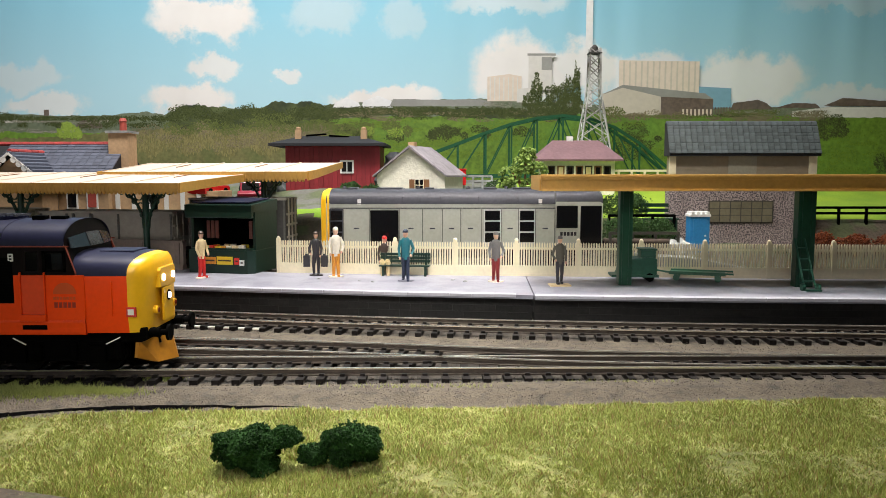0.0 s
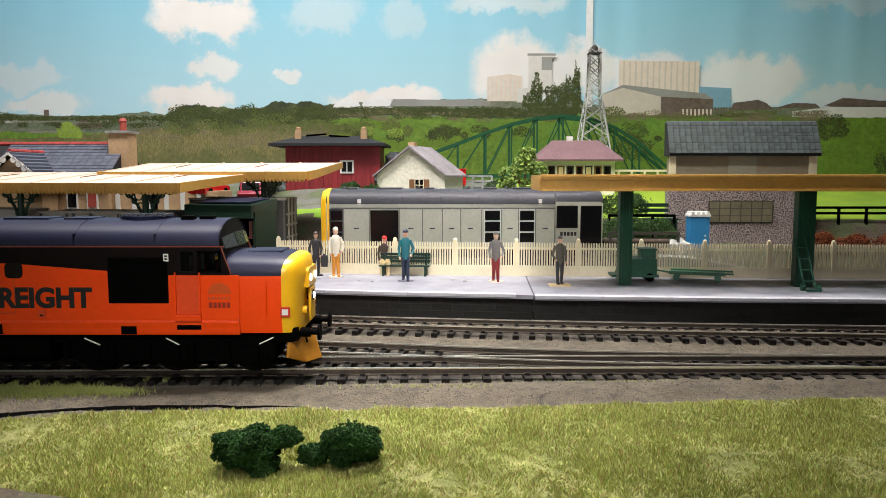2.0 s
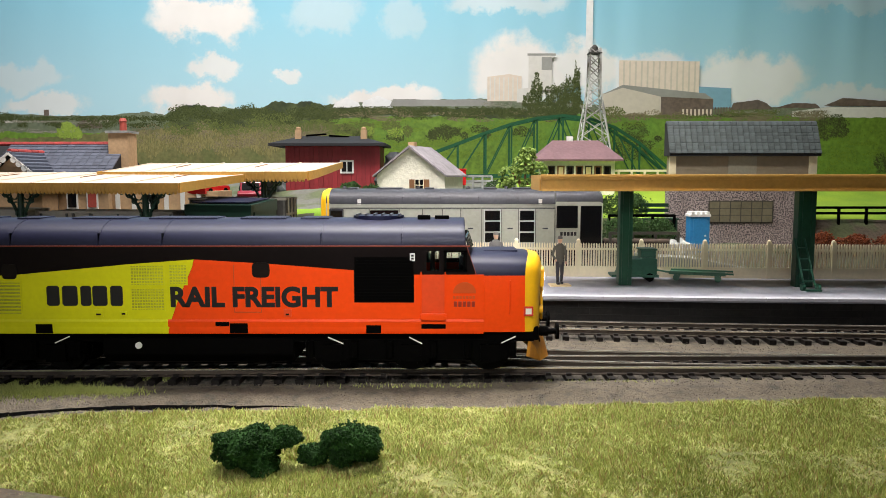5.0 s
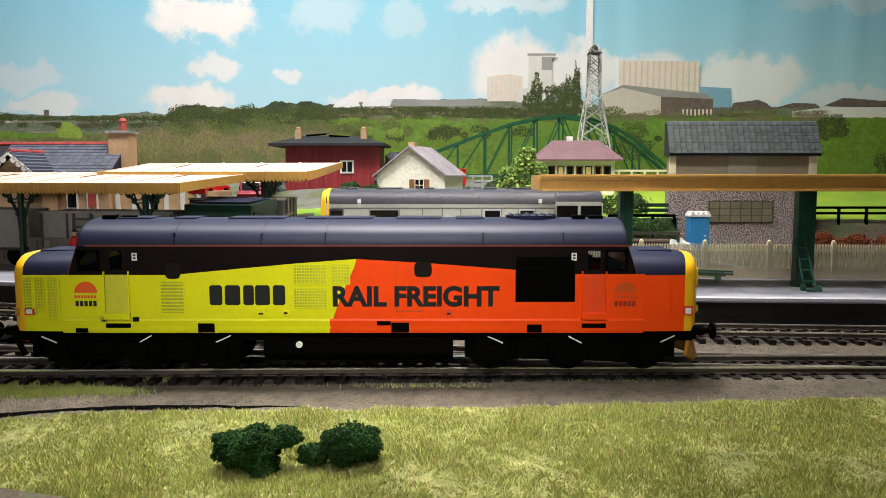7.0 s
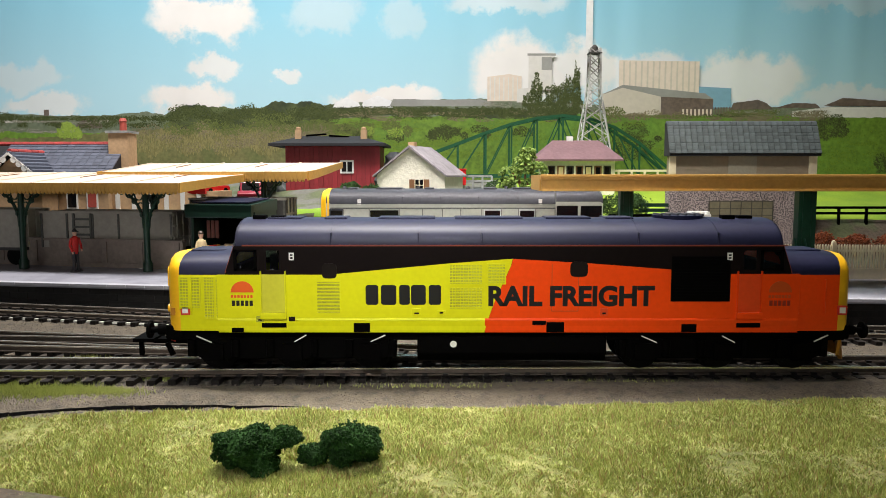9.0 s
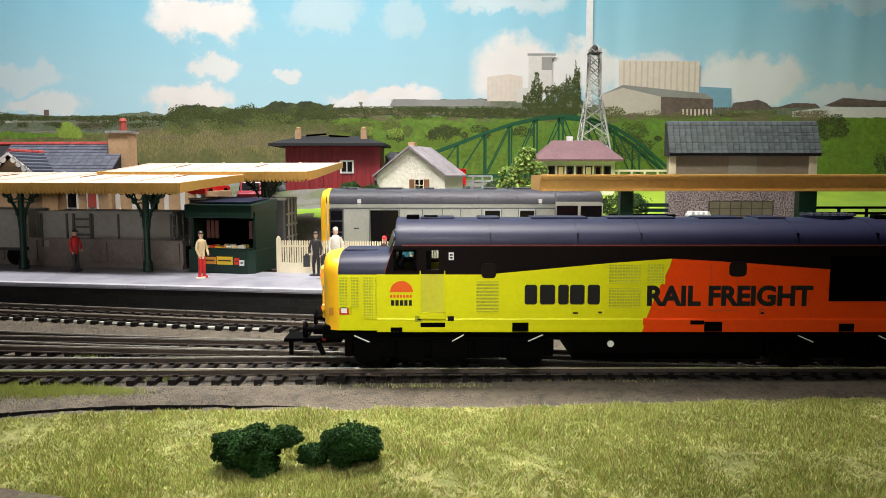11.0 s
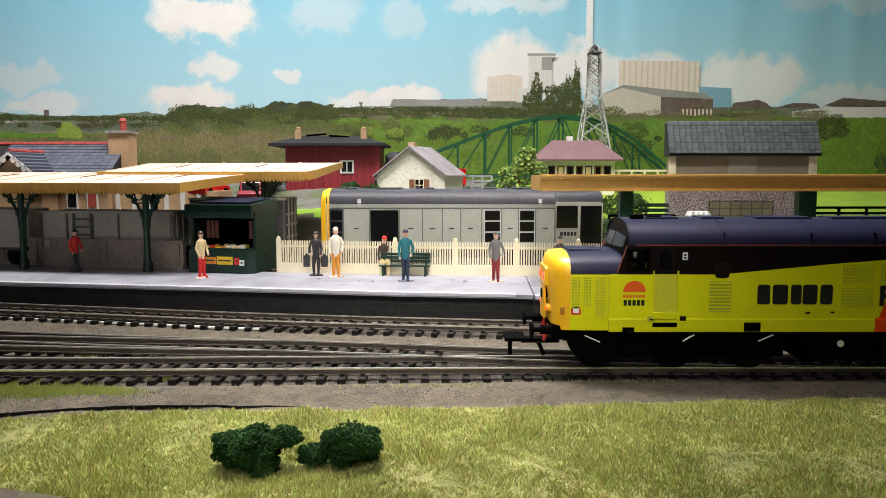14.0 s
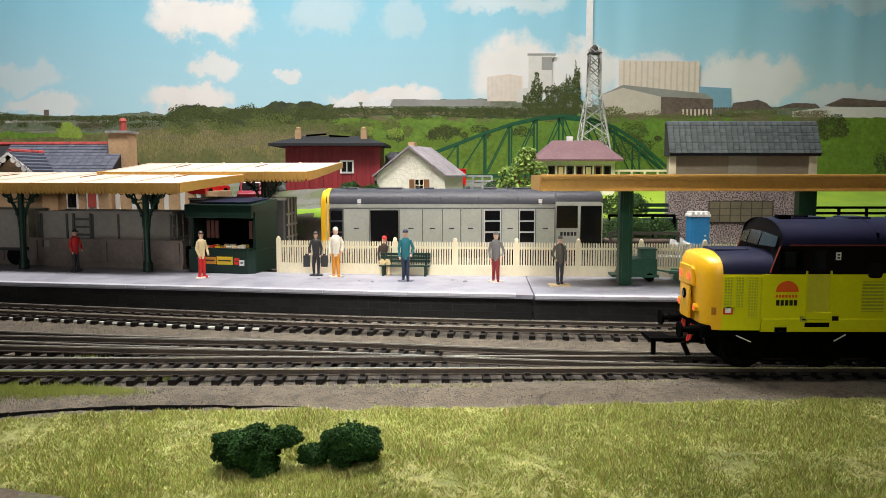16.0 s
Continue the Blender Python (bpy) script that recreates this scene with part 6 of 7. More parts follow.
def lattice_mast():
    m = thing("lattice_mast", 138, 690, 50, "tall pale lattice mast with weathered top", "mast")
    def leg(k, z):
        half = interp(z, [(0, 19), (43, 13.2), (86, 6.8), (96, 5.4), (133, 4.6)])
        sx, sy = ((-1, -1), (1, -1), (1, 1), (-1, 1))[k]
        return Vector((sx * half, sy * half, z))
    levels = [0, 20, 38, 54, 68, 80, 90, 99, 108, 117, 126, 133]
    for k in range(4):
        bm = B()
        ribbon(bm, [leg(k, z) for z in levels], 1.3, 1.3)
        part("leg", bm, M["mast"], m)
        for z0, z1 in zip(levels, levels[1:]):
            j = (k + 1) % 4
            for a, c in ((leg(k, z0), leg(j, z1)), (leg(j, z0), leg(k, z1))):
                bm = B()
                bar(bm, a, c, 0.8, 0.8)
                part("brace", bm, M["mast"], m)
    bm = B()
    box(bm, -5.8, 5.8, -5.8, 5.8, 128, 129.2)
    part("platform", bm, M["wagon_dark"], m)
    bm = B()
    lathe(bm, [(3.2, 129), (3.2, 134), (1.2, 136.5)], 10)
    part("lamp_head", bm, M["wagon_dark"], m)


def car(x, y, z, turn, paint_key, label):
    c = thing("toy_car", x, y, z, label, "car", "cars by the station", turn)
    bm = B()
    prism(bm, [(-21, 3), (21, 3), (22, 7.5), (20, 9.5), (-19, 10), (-22, 8)], "y", -9.5, 9.5)
    part("body", bm, M[paint_key], c, bevel=0.9)
    bm = B()
    prism(bm, [(-15, 9.5), (11, 9.5), (5, 16.5), (-11, 16.8)], "y", -8, 8)
    part("cabin", bm, M[paint_key], c, bevel=0.8)
    for y0, y1 in ((-8.3, -7.9), (7.9, 8.3)):
        bm = B()
        prism(bm, [(-12.5, 10.3), (8.6, 10.3), (4.2, 15.3), (-10, 15.5)], "y", y0, y1)
        part("side_window", bm, M["dark_pane"], c)
    for xx, x2 in ((-15.3, -11.3), (11.2, 5.3)):
        bm = B()
        bar(bm, ((xx * 0.9 + x2 * 0.1), 0, 10.6), ((xx * 0.15 + x2 * 0.85), 0, 15.6), 13, 0.7)
        part("windscreen", bm, M["dark_pane"], c)
    for xx in (-13, 13):
        for yy in (-9, 9):
            bm = B()
            tube(bm, (xx, yy - 1.2, 3.8), (xx, yy + 1.2, 3.8), 3.8, 14)
            part("wheel", bm, M["black"], c)


# ---------------- planting ----------------
def clump_bush(bm, at, size, count, grain, seed):
    rnd = random.Random(seed)
    for i in range(count):
        u, v = rnd.uniform(-1, 1), rnd.uniform(0, math.tau)
        r = (1 - abs(rnd.gauss(0, 0.16)) + 0.22 * (rnd.random() ** 6)) * (1 + 0.18 * noise.noise(Vector((3 * u, 2 * math.cos(v), 2 * math.sin(v) + seed))))
        s = math.sqrt(1 - u * u)
        c = Vector((at[0] + size[0] * r * s * math.cos(v), at[1] + size[1] * r * s * math.sin(v), at[2] + size[2] * r * u))
        g = grain * rnd.uniform(0.55, 1.3)
        axis = Vector((rnd.gauss(0, 1), rnd.gauss(0, 1), rnd.gauss(0, 1))).normalized()
        u1 = axis.orthogonal().normalized()
        u2 = axis.cross(u1)
        if grain < 0.5 and i % 6 == 0:
            axis = (axis * 0.5 + (c - Vector(at)).normalized()).normalized()
            u1 = axis.orthogonal().normalized()
            u2 = axis.cross(u1)
        pts = [c + axis * g * (1.7 if grain < 0.5 and i % 6 == 0 else 1.0), c - axis * g * 0.7] + [c + (u1 * math.cos(k * 2.09) + u2 * math.sin(k * 2.09)) * g * rnd.uniform(0.6, 1.1) for k in range(3)]
        vs = [bm.verts.new(p) for p in pts]
        for k in range(3):
            bm.faces.new((vs[0], vs[2 + k], vs[2 + (k + 1) % 3]))
            bm.faces.new((vs[1], vs[2 + (k + 1) % 3], vs[2 + k]))


def planting():
    for x, y, lumps, label in ((-48.9, 185, ((-1.0, 0, 5.2, 8.0, 7.0, 5.3), (8.2, 1, 8.0, 3.9, 3.4, 2.7), (-7.0, 0, 6.8, 3.2, 3.2, 2.4), (2, -2, 2.6, 5, 5, 3)), "dark green foam bush with a side lobe on the grass"),
                               (-25.6, 188, ((1.6, 0, 5.6, 7.2, 6.6, 5.2), (-7.8, -1.5, 3.2, 4.0, 3.4, 2.8), (4.4, 1, 4.2, 4.8, 5, 4)), "dark green foam bush on the grass")):
        t = thing("foam_bush", x, y, -6.5, label, "bush", "foam bushes")
        bm = B()
        rnd = random.Random(int(x))
        for k, (a, b, c, rx, ry, rz) in enumerate(lumps):
            clump_bush(bm, (a, b, c), (rx * 0.9, ry * 0.9, rz * 0.9), int(40 * rx * rz + 600), 0.42, 11 + k + int(x))
            for j in range(int(5 + rx * 1.6)):
                u, v = rnd.uniform(-0.7, 0.95), rnd.uniform(0, math.tau)
                s = math.sqrt(1 - u * u)
                f = rnd.uniform(0.22, 0.42)
                clump_bush(bm, (a + rx * 0.86 * s * math.cos(v), b + ry * 0.86 * s * math.sin(v), max(1.0, c + rz * 0.86 * u)), (rx * f, ry * f, rz * f * rnd.uniform(0.7, 1.2)), int(380 * f * rx / 3), 0.40, j * 7 + k)
        part("foliage", bm, M["bush"], t)
        bm = B()
        for k, (a, b, c, rx, ry, rz) in enumerate(lumps):
            blob(bm, (a, b, c), (rx * 0.85, ry * 0.85, rz * 0.85), k * 2.0 + x, 0.25, 2)
        part("core", bm, M["bush"], t)
    t = thing("tree", 60, 556, 42, "light green leafy model tree", "tree")
    bm = B()
    tube(bm, (0, 0, 0), (1, 0, 18), 2.2, 8, 1.5)
    for a, b, c in ((-9, 2, 30), (8, -2, 32), (2, 3, 40), (-4, -4, 24), (11, 2, 22)):
        tube(bm, (1, 0, 14), (a, b, c), 1.2, 6, 0.5)
    part("trunk", bm, M["timber"], t)
    bm = B()
    for k, (a, b, c, r) in enumerate(((-10, 0, 26, 8), (-13, 2, 16, 7), (0, -2, 34, 8), (3, 2, 42, 6), (11, 0, 30, 7), (14, -2, 22, 6), (4, -4, 18, 7), (-3, -3, 8, 7), (9, 0, 12, 6))):
        clump_bush(bm, (a, b, c), (r, r, r * 0.85), 150, 1.7, 40 + k)
    part("crown", bm, M["leaf"], t)
    for x, y, z, rx, rz, key, label in ((120, 492, 28, 16, 9, "hedge", "dark green hedge bush behind the fence"), (140, 490, 27, 14, 9, "hedge", "dark green hedge bush behind the fence"), (126, 520, 44, 18, 8, "hedge", "dark green hedge bush before the field"), (-82, 610, 50, 14, 6, "hedge", "low green shrub beside the lane"), (222, 486, 17, 4, 3, "hedge", "small dark shrub behind the fence"), (-78, 626, 57, 8, 4, "hedge", "low green shrub in front of the red barn"),
                                        (238, 470, 19, 13, 9, "heather", "rust red heather clump behind the fence"), (262, 472, 19, 12, 8, "heather", "rust red heather clump behind the fence"), (290, 474, 19, 14, 9, "heather", "rust red heather clump behind the fence"),
                                        (-58, 600, 52, 9, 6, "hedge", "low green shrub beside the cottage"), (44, 590, 52, 12, 9, "hedge", "low green shrub beside the tree"), (-130, 560, 43, 8, 3, "hedge", "small shrub on the verge")):
        t = thing("shrub", x, y, z, label, "shrub", "shrubs of the scenery")
        bm = B()
        clump_bush(bm, (0, 0, rz * 0.4), (rx, rx * 0.5, rz), int(95 * rx), 0.8, int(x) + 900)
        clump_bush(bm, (rx * 0.3, 0, rz * 0.8), (rx * 0.5, rx * 0.3, rz * 0.7), int(40 * rx), 0.8, int(x) + 901)
        part("foliage", bm, M[key], t)
    for x, y, z, r in ((147, 480, 19, 6.5), (155, 482, 19, 6), (160, 479, 17, 4.5), (152, 476, 17, 5), (285, 470, 18, 4)):
        bm = B()
        blob(bm, (0, 0, 0), (r * 1.1, r, r), x, 0.4, 2)
        o = tagged(part("boulder", bm, M["rock"]), "pale grey boulder behind the fence", "boulder", "boulders behind the fence")
        o.matrix_basis = mm(x, y, z + 2)


def rail_fence(x0, x1, y, z, h, n, label, mat="black"):
    f = thing("rail_fence", x0, y, z, label, "fence", "fences of the station")
    w = x1 - x0
    for k in range(n + 1):
        bm = B()
        box(bm, k * w / n - 0.8, k * w / n + 0.8, -0.8, 0.8, -6, h)
        part("post", bm, M[mat], f)
    for zz in (h * 0.45, h * 0.95):
        bm = B()
        box(bm, 0, w, -0.5, 0.5, zz - 0.9, zz + 0.9)
        part("rail", bm, M[mat], f)


def grass():
    rnd = random.Random(5)
    for name, mat, count, lo, hi in (("grass", "blade", 215000, 0.8, 2.0), ("dry_grass", "blade_dry", 24000, 1.0, 2.6)):
        verts, faces = [], []
        for i in range(count):
            y = 160 + 84 * rnd.random() ** 0.9
            x = rnd.uniform(-0.64, 0.64) * (y + 20)
            if y > grass_edge(x) - 1.5 + 2.2 * noise.noise(Vector((x * 0.08, 3, 0))):
                continue
            h = rnd.uniform(lo, hi) * (0.85 + 0.5 * noise.noise(Vector((x * 0.06, y * 0.06, 2))) + 0.45 * noise.noise(Vector((x * 0.31, y * 0.31, 4))))
            a = rnd.uniform(0, math.tau)
            lean = rnd.uniform(0.2, 1.5)
            z = ground_z(x, y) - 0.4
            w = rnd.uniform(0.09, 0.19)
            tx, ty = x + lean * math.cos(a), y + lean * math.sin(a)
            b = rnd.uniform(0, math.pi)
            dx, dy = w * math.cos(b), w * math.sin(b) * 0.5
            n = len(verts)
            verts += [(x - dx, y - dy, z), (x + dx, y + dy, z), ((x + tx) / 2 - dx * 0.8, (y + ty) / 2 - dy, z + h * 0.6), ((x + tx) / 2 + dx * 0.8, (y + ty) / 2 + dy, z + h * 0.6), (tx, ty, z + h)]
            faces += [(n, n + 1, n + 3, n + 2), (n + 2, n + 3, n + 4)]
        data = bpy.data.meshes.new(name)
        data.from_pydata([(x * MM, y * MM, z * MM) for x, y, z in verts], [], faces)
        data.materials.append(M[mat])
        tagged(new(name, data), "yellow-green static grass in the foreground" if mat == "blade" else "dry straw-coloured static grass blades", "grass", kind="stuff")
    verts, faces = [], []
    for i in range(26000):
        x = rnd.uniform(-250, 250)
        y = rnd.uniform(228, 372)
        if y < grass_edge(x) + 1 or abs(x) > 0.66 * y + 8 or y > interp(x, FRONT_L + FRONT_R[1:]) - 3:
            continue
        r = rnd.uniform(0.14, 0.34)
        z = ground_z(x, y) + 0.35
        n = len(verts)
        for k in range(3):
            verts.append((x + r * math.cos(k * 2.09 + i), y + r * math.sin(k * 2.09 + i), z - r * 0.4))
        verts.append((x + rnd.uniform(-0.2, 0.2), y, z + r * 0.9))
        faces += [(n, n + 1, n + 3), (n + 1, n + 2, n + 3), (n + 2, n, n + 3)]
    data = bpy.data.meshes.new("ballast_grains")
    data.from_pydata([(x * MM, y * MM, z * MM) for x, y, z in verts], [], faces)
    data.materials.append(M["grain"])
    tagged(new("ballast_grains", data), "loose brown ballast grains between the tracks", "ballast", kind="stuff")


# ---------------- printed shapes on the backdrop ----------------
def sheet(u, v):
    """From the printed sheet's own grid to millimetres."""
    return (u - 784) * 0.5695, 131 + (200 - v) * 0.56


PRINTS = []


def printed(name, outline, mat, layer, soft=0.0, label=""):
    bm = B()
    pts = [sheet(u, v) for u, v in outline]
    if soft:
        fine = []
        for (x0, z0), (x1, z1) in zip(pts, pts[1:] + pts[:1]):
            n = max(1, int(math.hypot(x1 - x0, z1 - z0) / 1.6))
            for k in range(n):
                x, z = x0 + (x1 - x0) * k / n, z0 + (z1 - z0) * k / n
                d = Vector((x * 0.12, z * 0.12, layer))
                fine.append((x + soft * noise.noise(d), z + soft * (noise.noise(d + Vector((9, 9, 9))) + 0.7 * noise.noise(d * 3.1))))
        pts = fine
    PRINTS.append(name)
    y = 755.3 - layer * 0.010 - len(PRINTS) * 0.0006
    vs = [bm.verts.new((x, y, z)) for x, z in pts]
    f = bm.faces.new(vs)
    bmesh.ops.triangulate(bm, faces=[f])
    geo = bmesh.ops.extrude_face_region(bm, geom=bm.faces[:])
    for e in geo["geom"]:
        if isinstance(e, bmesh.types.BMVert):
            e.co.y += 0.004
    return part(name, bm, mat, BACKDROP, label)


def printed_scene():
    def ink(name, a, b, scale=60.0, fine=260.0, vary=0.35):
        return paint("ink_" + name, a, 0.6, vary=vary, grain=fine, stain=scale, bump=0.0, second=b, mix_scale=scale, mix_edge=(0.38, 0.62))
    far = ink("far", (0.20, 0.24, 0.16), (0.11, 0.14, 0.08), 40)
    wood = ink("wood", (0.030, 0.045, 0.014), (0.085, 0.11, 0.035), 70)
    reed = ink("reed", (0.20, 0.19, 0.07), (0.11, 0.125, 0.04), 45)
    meadow = ink("meadow", (0.17, 0.29, 0.03), (0.11, 0.22, 0.028), 14)
    bright = ink("willow", (0.24, 0.36, 0.04), (0.14, 0.24, 0.03), 90)
    pale = ink("pale", (0.74, 0.72, 0.68), (0.66, 0.64, 0.60), 20, vary=0.07)
    peach = ink("peach", (0.76, 0.66, 0.56), (0.70, 0.60, 0.50), 20, vary=0.07)
    shed = ink("shed", (0.62, 0.56, 0.47), (0.55, 0.50, 0.42), 25, vary=0.07)
    brown = ink("brown", (0.17, 0.125, 0.10), (0.12, 0.095, 0.08), 40)
    blue = ink("blue", (0.22, 0.42, 0.55), (0.20, 0.38, 0.50), 20, vary=0.07)
    tent = ink("tent", (0.82, 0.82, 0.82), (0.74, 0.75, 0.76), 25, vary=0.07)
    grey = ink("grey", (0.34, 0.34, 0.32), (0.26, 0.26, 0.24), 25, vary=0.07)
    ridge = [(-180, 198), (60, 203), (110, 206), (200, 205), (230, 200), (290, 204), (330, 195), (460, 192), (560, 190), (590, 184), (700, 178), (860, 176), (1000, 182), (1100, 190), (1200, 196), (1330, 190), (1440, 192), (1750, 190)]
    printed("printed_far_hill", ridge + [(1750, 330), (-180, 330)], far, 1, 1.0)
    printed("printed_meadow", [(-180, 232), (220, 236), (480, 214), (700, 206), (900, 208), (1120, 196), (1300, 206), (1750, 203), (1750, 380), (-180, 380)], meadow, 2, 1.0)
    printed("printed_reeds", [(-180, 250), (90, 244), (240, 232), (330, 226), (420, 222), (520, 212), (600, 218), (660, 236), (640, 300), (560, 340), (-180, 340)], reed, 3, 2.4)
    printed("printed_wood", [(300, 206), (318, 190), (360, 188), (400, 190), (440, 194), (468, 190), (490, 180), (520, 184), (552, 180), (575, 186), (610, 190), (700, 190), (860, 192), (950, 196), (1020, 200), (1020, 210), (900, 212), (760, 204), (640, 206), (560, 216), (440, 228), (330, 232), (300, 224)], wood, 4, 2.2)
    printed("printed_hedge", [(-180, 205), (40, 206), (90, 209), (200, 206), (230, 201), (262, 199), (300, 206), (300, 226), (220, 222), (100, 222), (-180, 226)], far, 4, 1.6)
    printed("printed_farmhouse", [(136, 222), (150, 210), (172, 210), (182, 222), (182, 228), (136, 228)], brown, 5)
    printed("printed_church", [(80, 206), (80, 195), (89, 195), (89, 206)], brown, 5)
    printed("printed_lane", [(0, 214), (55, 213), (55, 217), (0, 218)], pale, 5, 0.6)
    for a, b, t in ((590, 640, 173), (640, 698, 170)):
        printed("printed_polytunnel", [(a, 191), (a + 4, t + 10), ((a + b) / 2, t), (b - 4, t + 10), (b, 191)], tent, 5, 0.4)
    printed("printed_roofs", [(690, 189), (696, 176), (780, 177), (850, 176), (868, 182), (868, 188)], grey, 5, 0.6)
    printed("printed_silo", [(862, 180), (862, 137), (900, 132), (922, 136), (922, 180)], peach, 5)
    printed("printed_annex", [(914, 182), (914, 158), (945, 156), (945, 182)], pale, 6)
    printed("printed_tower", [(934, 160), (934, 98), (980, 98), (980, 103), (975, 103), (975, 160)], pale, 5)
    printed("printed_tower_cap", [(932, 100), (932, 96), (982, 96), (982, 100)], grey, 6)
    printed("printed_tower_window", [(957, 125), (957, 102), (975, 102), (975, 125)], grey, 6)
    for k in range(7):
        printed("printed_flute", [(866 + k * 8, 178), (866 + k * 8, 138), (868 + k * 8, 138), (868 + k * 8, 178)], pale, 6)
    printed("printed_chimney", [(1033, 190), (1034, -120), (1045, -120), (1046, 190)], tent, 5)
    printed("printed_mill", [(1093, 170), (1093, 108), (1234, 110), (1234, 172)], peach, 5)
    for k in range(13):
        printed("printed_flute", [(1100 + k * 10.4, 165), (1100 + k * 10.4, 110), (1103 + k * 10.4, 110), (1103 + k * 10.4, 165)], shed, 6)
    printed("printed_shed", [(1058, 204), (1062, 168), (1100, 152), (1168, 170), (1168, 205)], shed, 7)
    printed("printed_shed_roof", [(1060, 170), (1100, 151), (1245, 166), (1260, 176), (1168, 172), (1100, 156)], grey, 8)
    printed("printed_shed_side", [(1168, 205), (1168, 172), (1260, 176), (1260, 206)], brown, 8)
    for k in range(8):
        printed("printed_post", [(1206 + k * 7, 206), (1206 + k * 7, 194), (1209 + k * 7, 194), (1209 + k * 7, 206)], peach, 9)
    printed("printed_blue_shed", [(1234, 192), (1234, 154), (1291, 157), (1291, 192)], blue, 7)
    for k in range(11):
        printed("printed_paling", [(1258 + k * 5, 202), (1258 + k * 5, 190), (1260.5 + k * 5, 190), (1260.5 + k * 5, 202)], brown, 9)
    printed("printed_roof_line", [(1290, 196), (1296, 183), (1320, 180), (1338, 177), (1355, 184), (1366, 194)], brown, 8, 0.4)
    printed("printed_roof_line", [(1366, 192), (1400, 183), (1440, 184), (1450, 192)], brown, 8, 0.4)
    printed("printed_roof_line", [(1456, 188), (1488, 174), (1560, 179), (1600, 180), (1600, 190)], brown, 8, 0.4)
    printed("printed_white_wall", [(1398, 208), (1400, 198), (1460, 190), (1750, 190), (1750, 210)], pale, 7, 0.6)
    leaf_dark = foliage("ink_leaf_dark", (0.030, 0.042, 0.014), (0.085, 0.105, 0.036))
    leaf_mid = foliage("ink_leaf_mid", (0.08, 0.105, 0.03), (0.15, 0.18, 0.055))
    leaf_reed = foliage("ink_leaf_reed", (0.13, 0.13, 0.05), (0.28, 0.25, 0.105))

    def crowd(name, mat, spots, layer, size, tall=1.0):
        """Many small ragged flecks of printed foliage: spots of (u, v, half width, half height, count)."""
        bm = B()
        n = 0
        for u, v, w, h, count in spots:
            for _ in range(count * 9):
                a = random.uniform(0, math.tau)
                ragged = 0.95 + 0.5 * noise.noise(Vector((2.2 * math.cos(a) + u * 0.11, 2.2 * math.sin(a), v * 0.13)))
                r = min(1.25, math.sqrt(random.random()) * ragged + abs(random.gauss(0, 0.09)))
                cx, cz = sheet(u + w * r * math.cos(a), v - h * r * math.sin(a))
                s = size * random.uniform(0.16, 0.48)
                n += 1
                y = 755.22 - layer * 0.012 - 0.00004 * (n % 240)
                f = bm.faces.new([bm.verts.new((cx + s * random.uniform(0.5, 1.1) * math.cos(k * math.tau / 6), y, cz + tall * s * random.uniform(0.4, 1.2) * math.sin(k * math.tau / 6))) for k in range(6)])
        ob = part(name, bm, mat, BACKDROP)
        return tagged(ob, kind="stuff")
    hedge = [(310 + 12 * k, 205 - 6 * math.sin(k * 0.7), 14, 12 + 4 * math.sin(k * 1.9), 26) for k in range(24)]
    far_hedge = [(-100 + 16 * k, 210, 12, 4, 9) for k in range(26)]
    crowd("printed_hedge_leaves", leaf_dark, hedge + far_hedge + [(600 + 18 * k, 198, 12, 6, 12) for k in range(25)] + [(700, 191, 100, 2, 30), (860, 196, 60, 6, 40)], 10, 2.0)
    crowd("printed_scrub_leaves", leaf_mid, [(300 + 15 * k, 226 + 5 * math.sin(k), 14, 10, 18) for k in range(24)] + [(650, 226, 12, 9, 40), (692, 224, 15, 12, 60), (722, 232, 8, 10, 30), (480, 212, 40, 10, 60), (1080, 200, 26, 10, 50), (1330, 200, 50, 6, 50), (1200, 207, 60, 3, 40)], 10.5, 1.7)
    crowd("printed_reed_leaves", leaf_reed, [(250 + 14 * k, 252 + 8 * math.sin(k * 1.3), 12, 18, 26) for k in range(22)], 9.5, 1.5, 3.2)
    crowd("printed_bush_leaves", leaf_dark, [(765, 238, 8, 9, 40), (790, 234, 24, 10, 70), (860, 236, 9, 10, 40), (925, 234, 22, 8, 50), (1470, 226, 32, 20, 220), (1562, 290, 14, 16, 60), (1165, 246, 7, 5, 20), (820, 205, 30, 5, 40), (1120, 262, 36, 22, 140), (1125, 232, 26, 14, 60), (1290, 205, 40, 4, 30), (10, 205, 20, 6, 30)], 10.2, 1.5)
    crowd("printed_tree_leaves", leaf_dark, [(948, 165, 12, 28, 110), (985, 176, 20, 26, 150), (1018, 160, 7, 42, 120), (1008, 185, 22, 20, 110), (932, 180, 8, 14, 40), (1004, 160, 6, 24, 40), (962, 190, 24, 12, 80)], 10.8, 1.6, 1.4)
    leaf_brown = foliage("ink_leaf_brown", (0.11, 0.095, 0.055), (0.25, 0.215, 0.13))
    leaf_grey = foliage("ink_leaf_grey", (0.17, 0.165, 0.13), (0.36, 0.34, 0.28))
    leaf_lawn = foliage("ink_leaf_lawn", (0.10, 0.17, 0.022), (0.20, 0.30, 0.045))
    rnd = random.Random(21)
    crowd("printed_lawn_flecks", leaf_lawn, [(rnd.uniform(560, 1200), rnd.uniform(212, 275), rnd.uniform(18, 45), rnd.uniform(3, 7), 20) for _ in range(60)] + [(rnd.uniform(1180, 1600), rnd.uniform(214, 330), rnd.uniform(25, 60), rnd.uniform(3, 8), 18) for _ in range(46)], 5.5, 1.5)
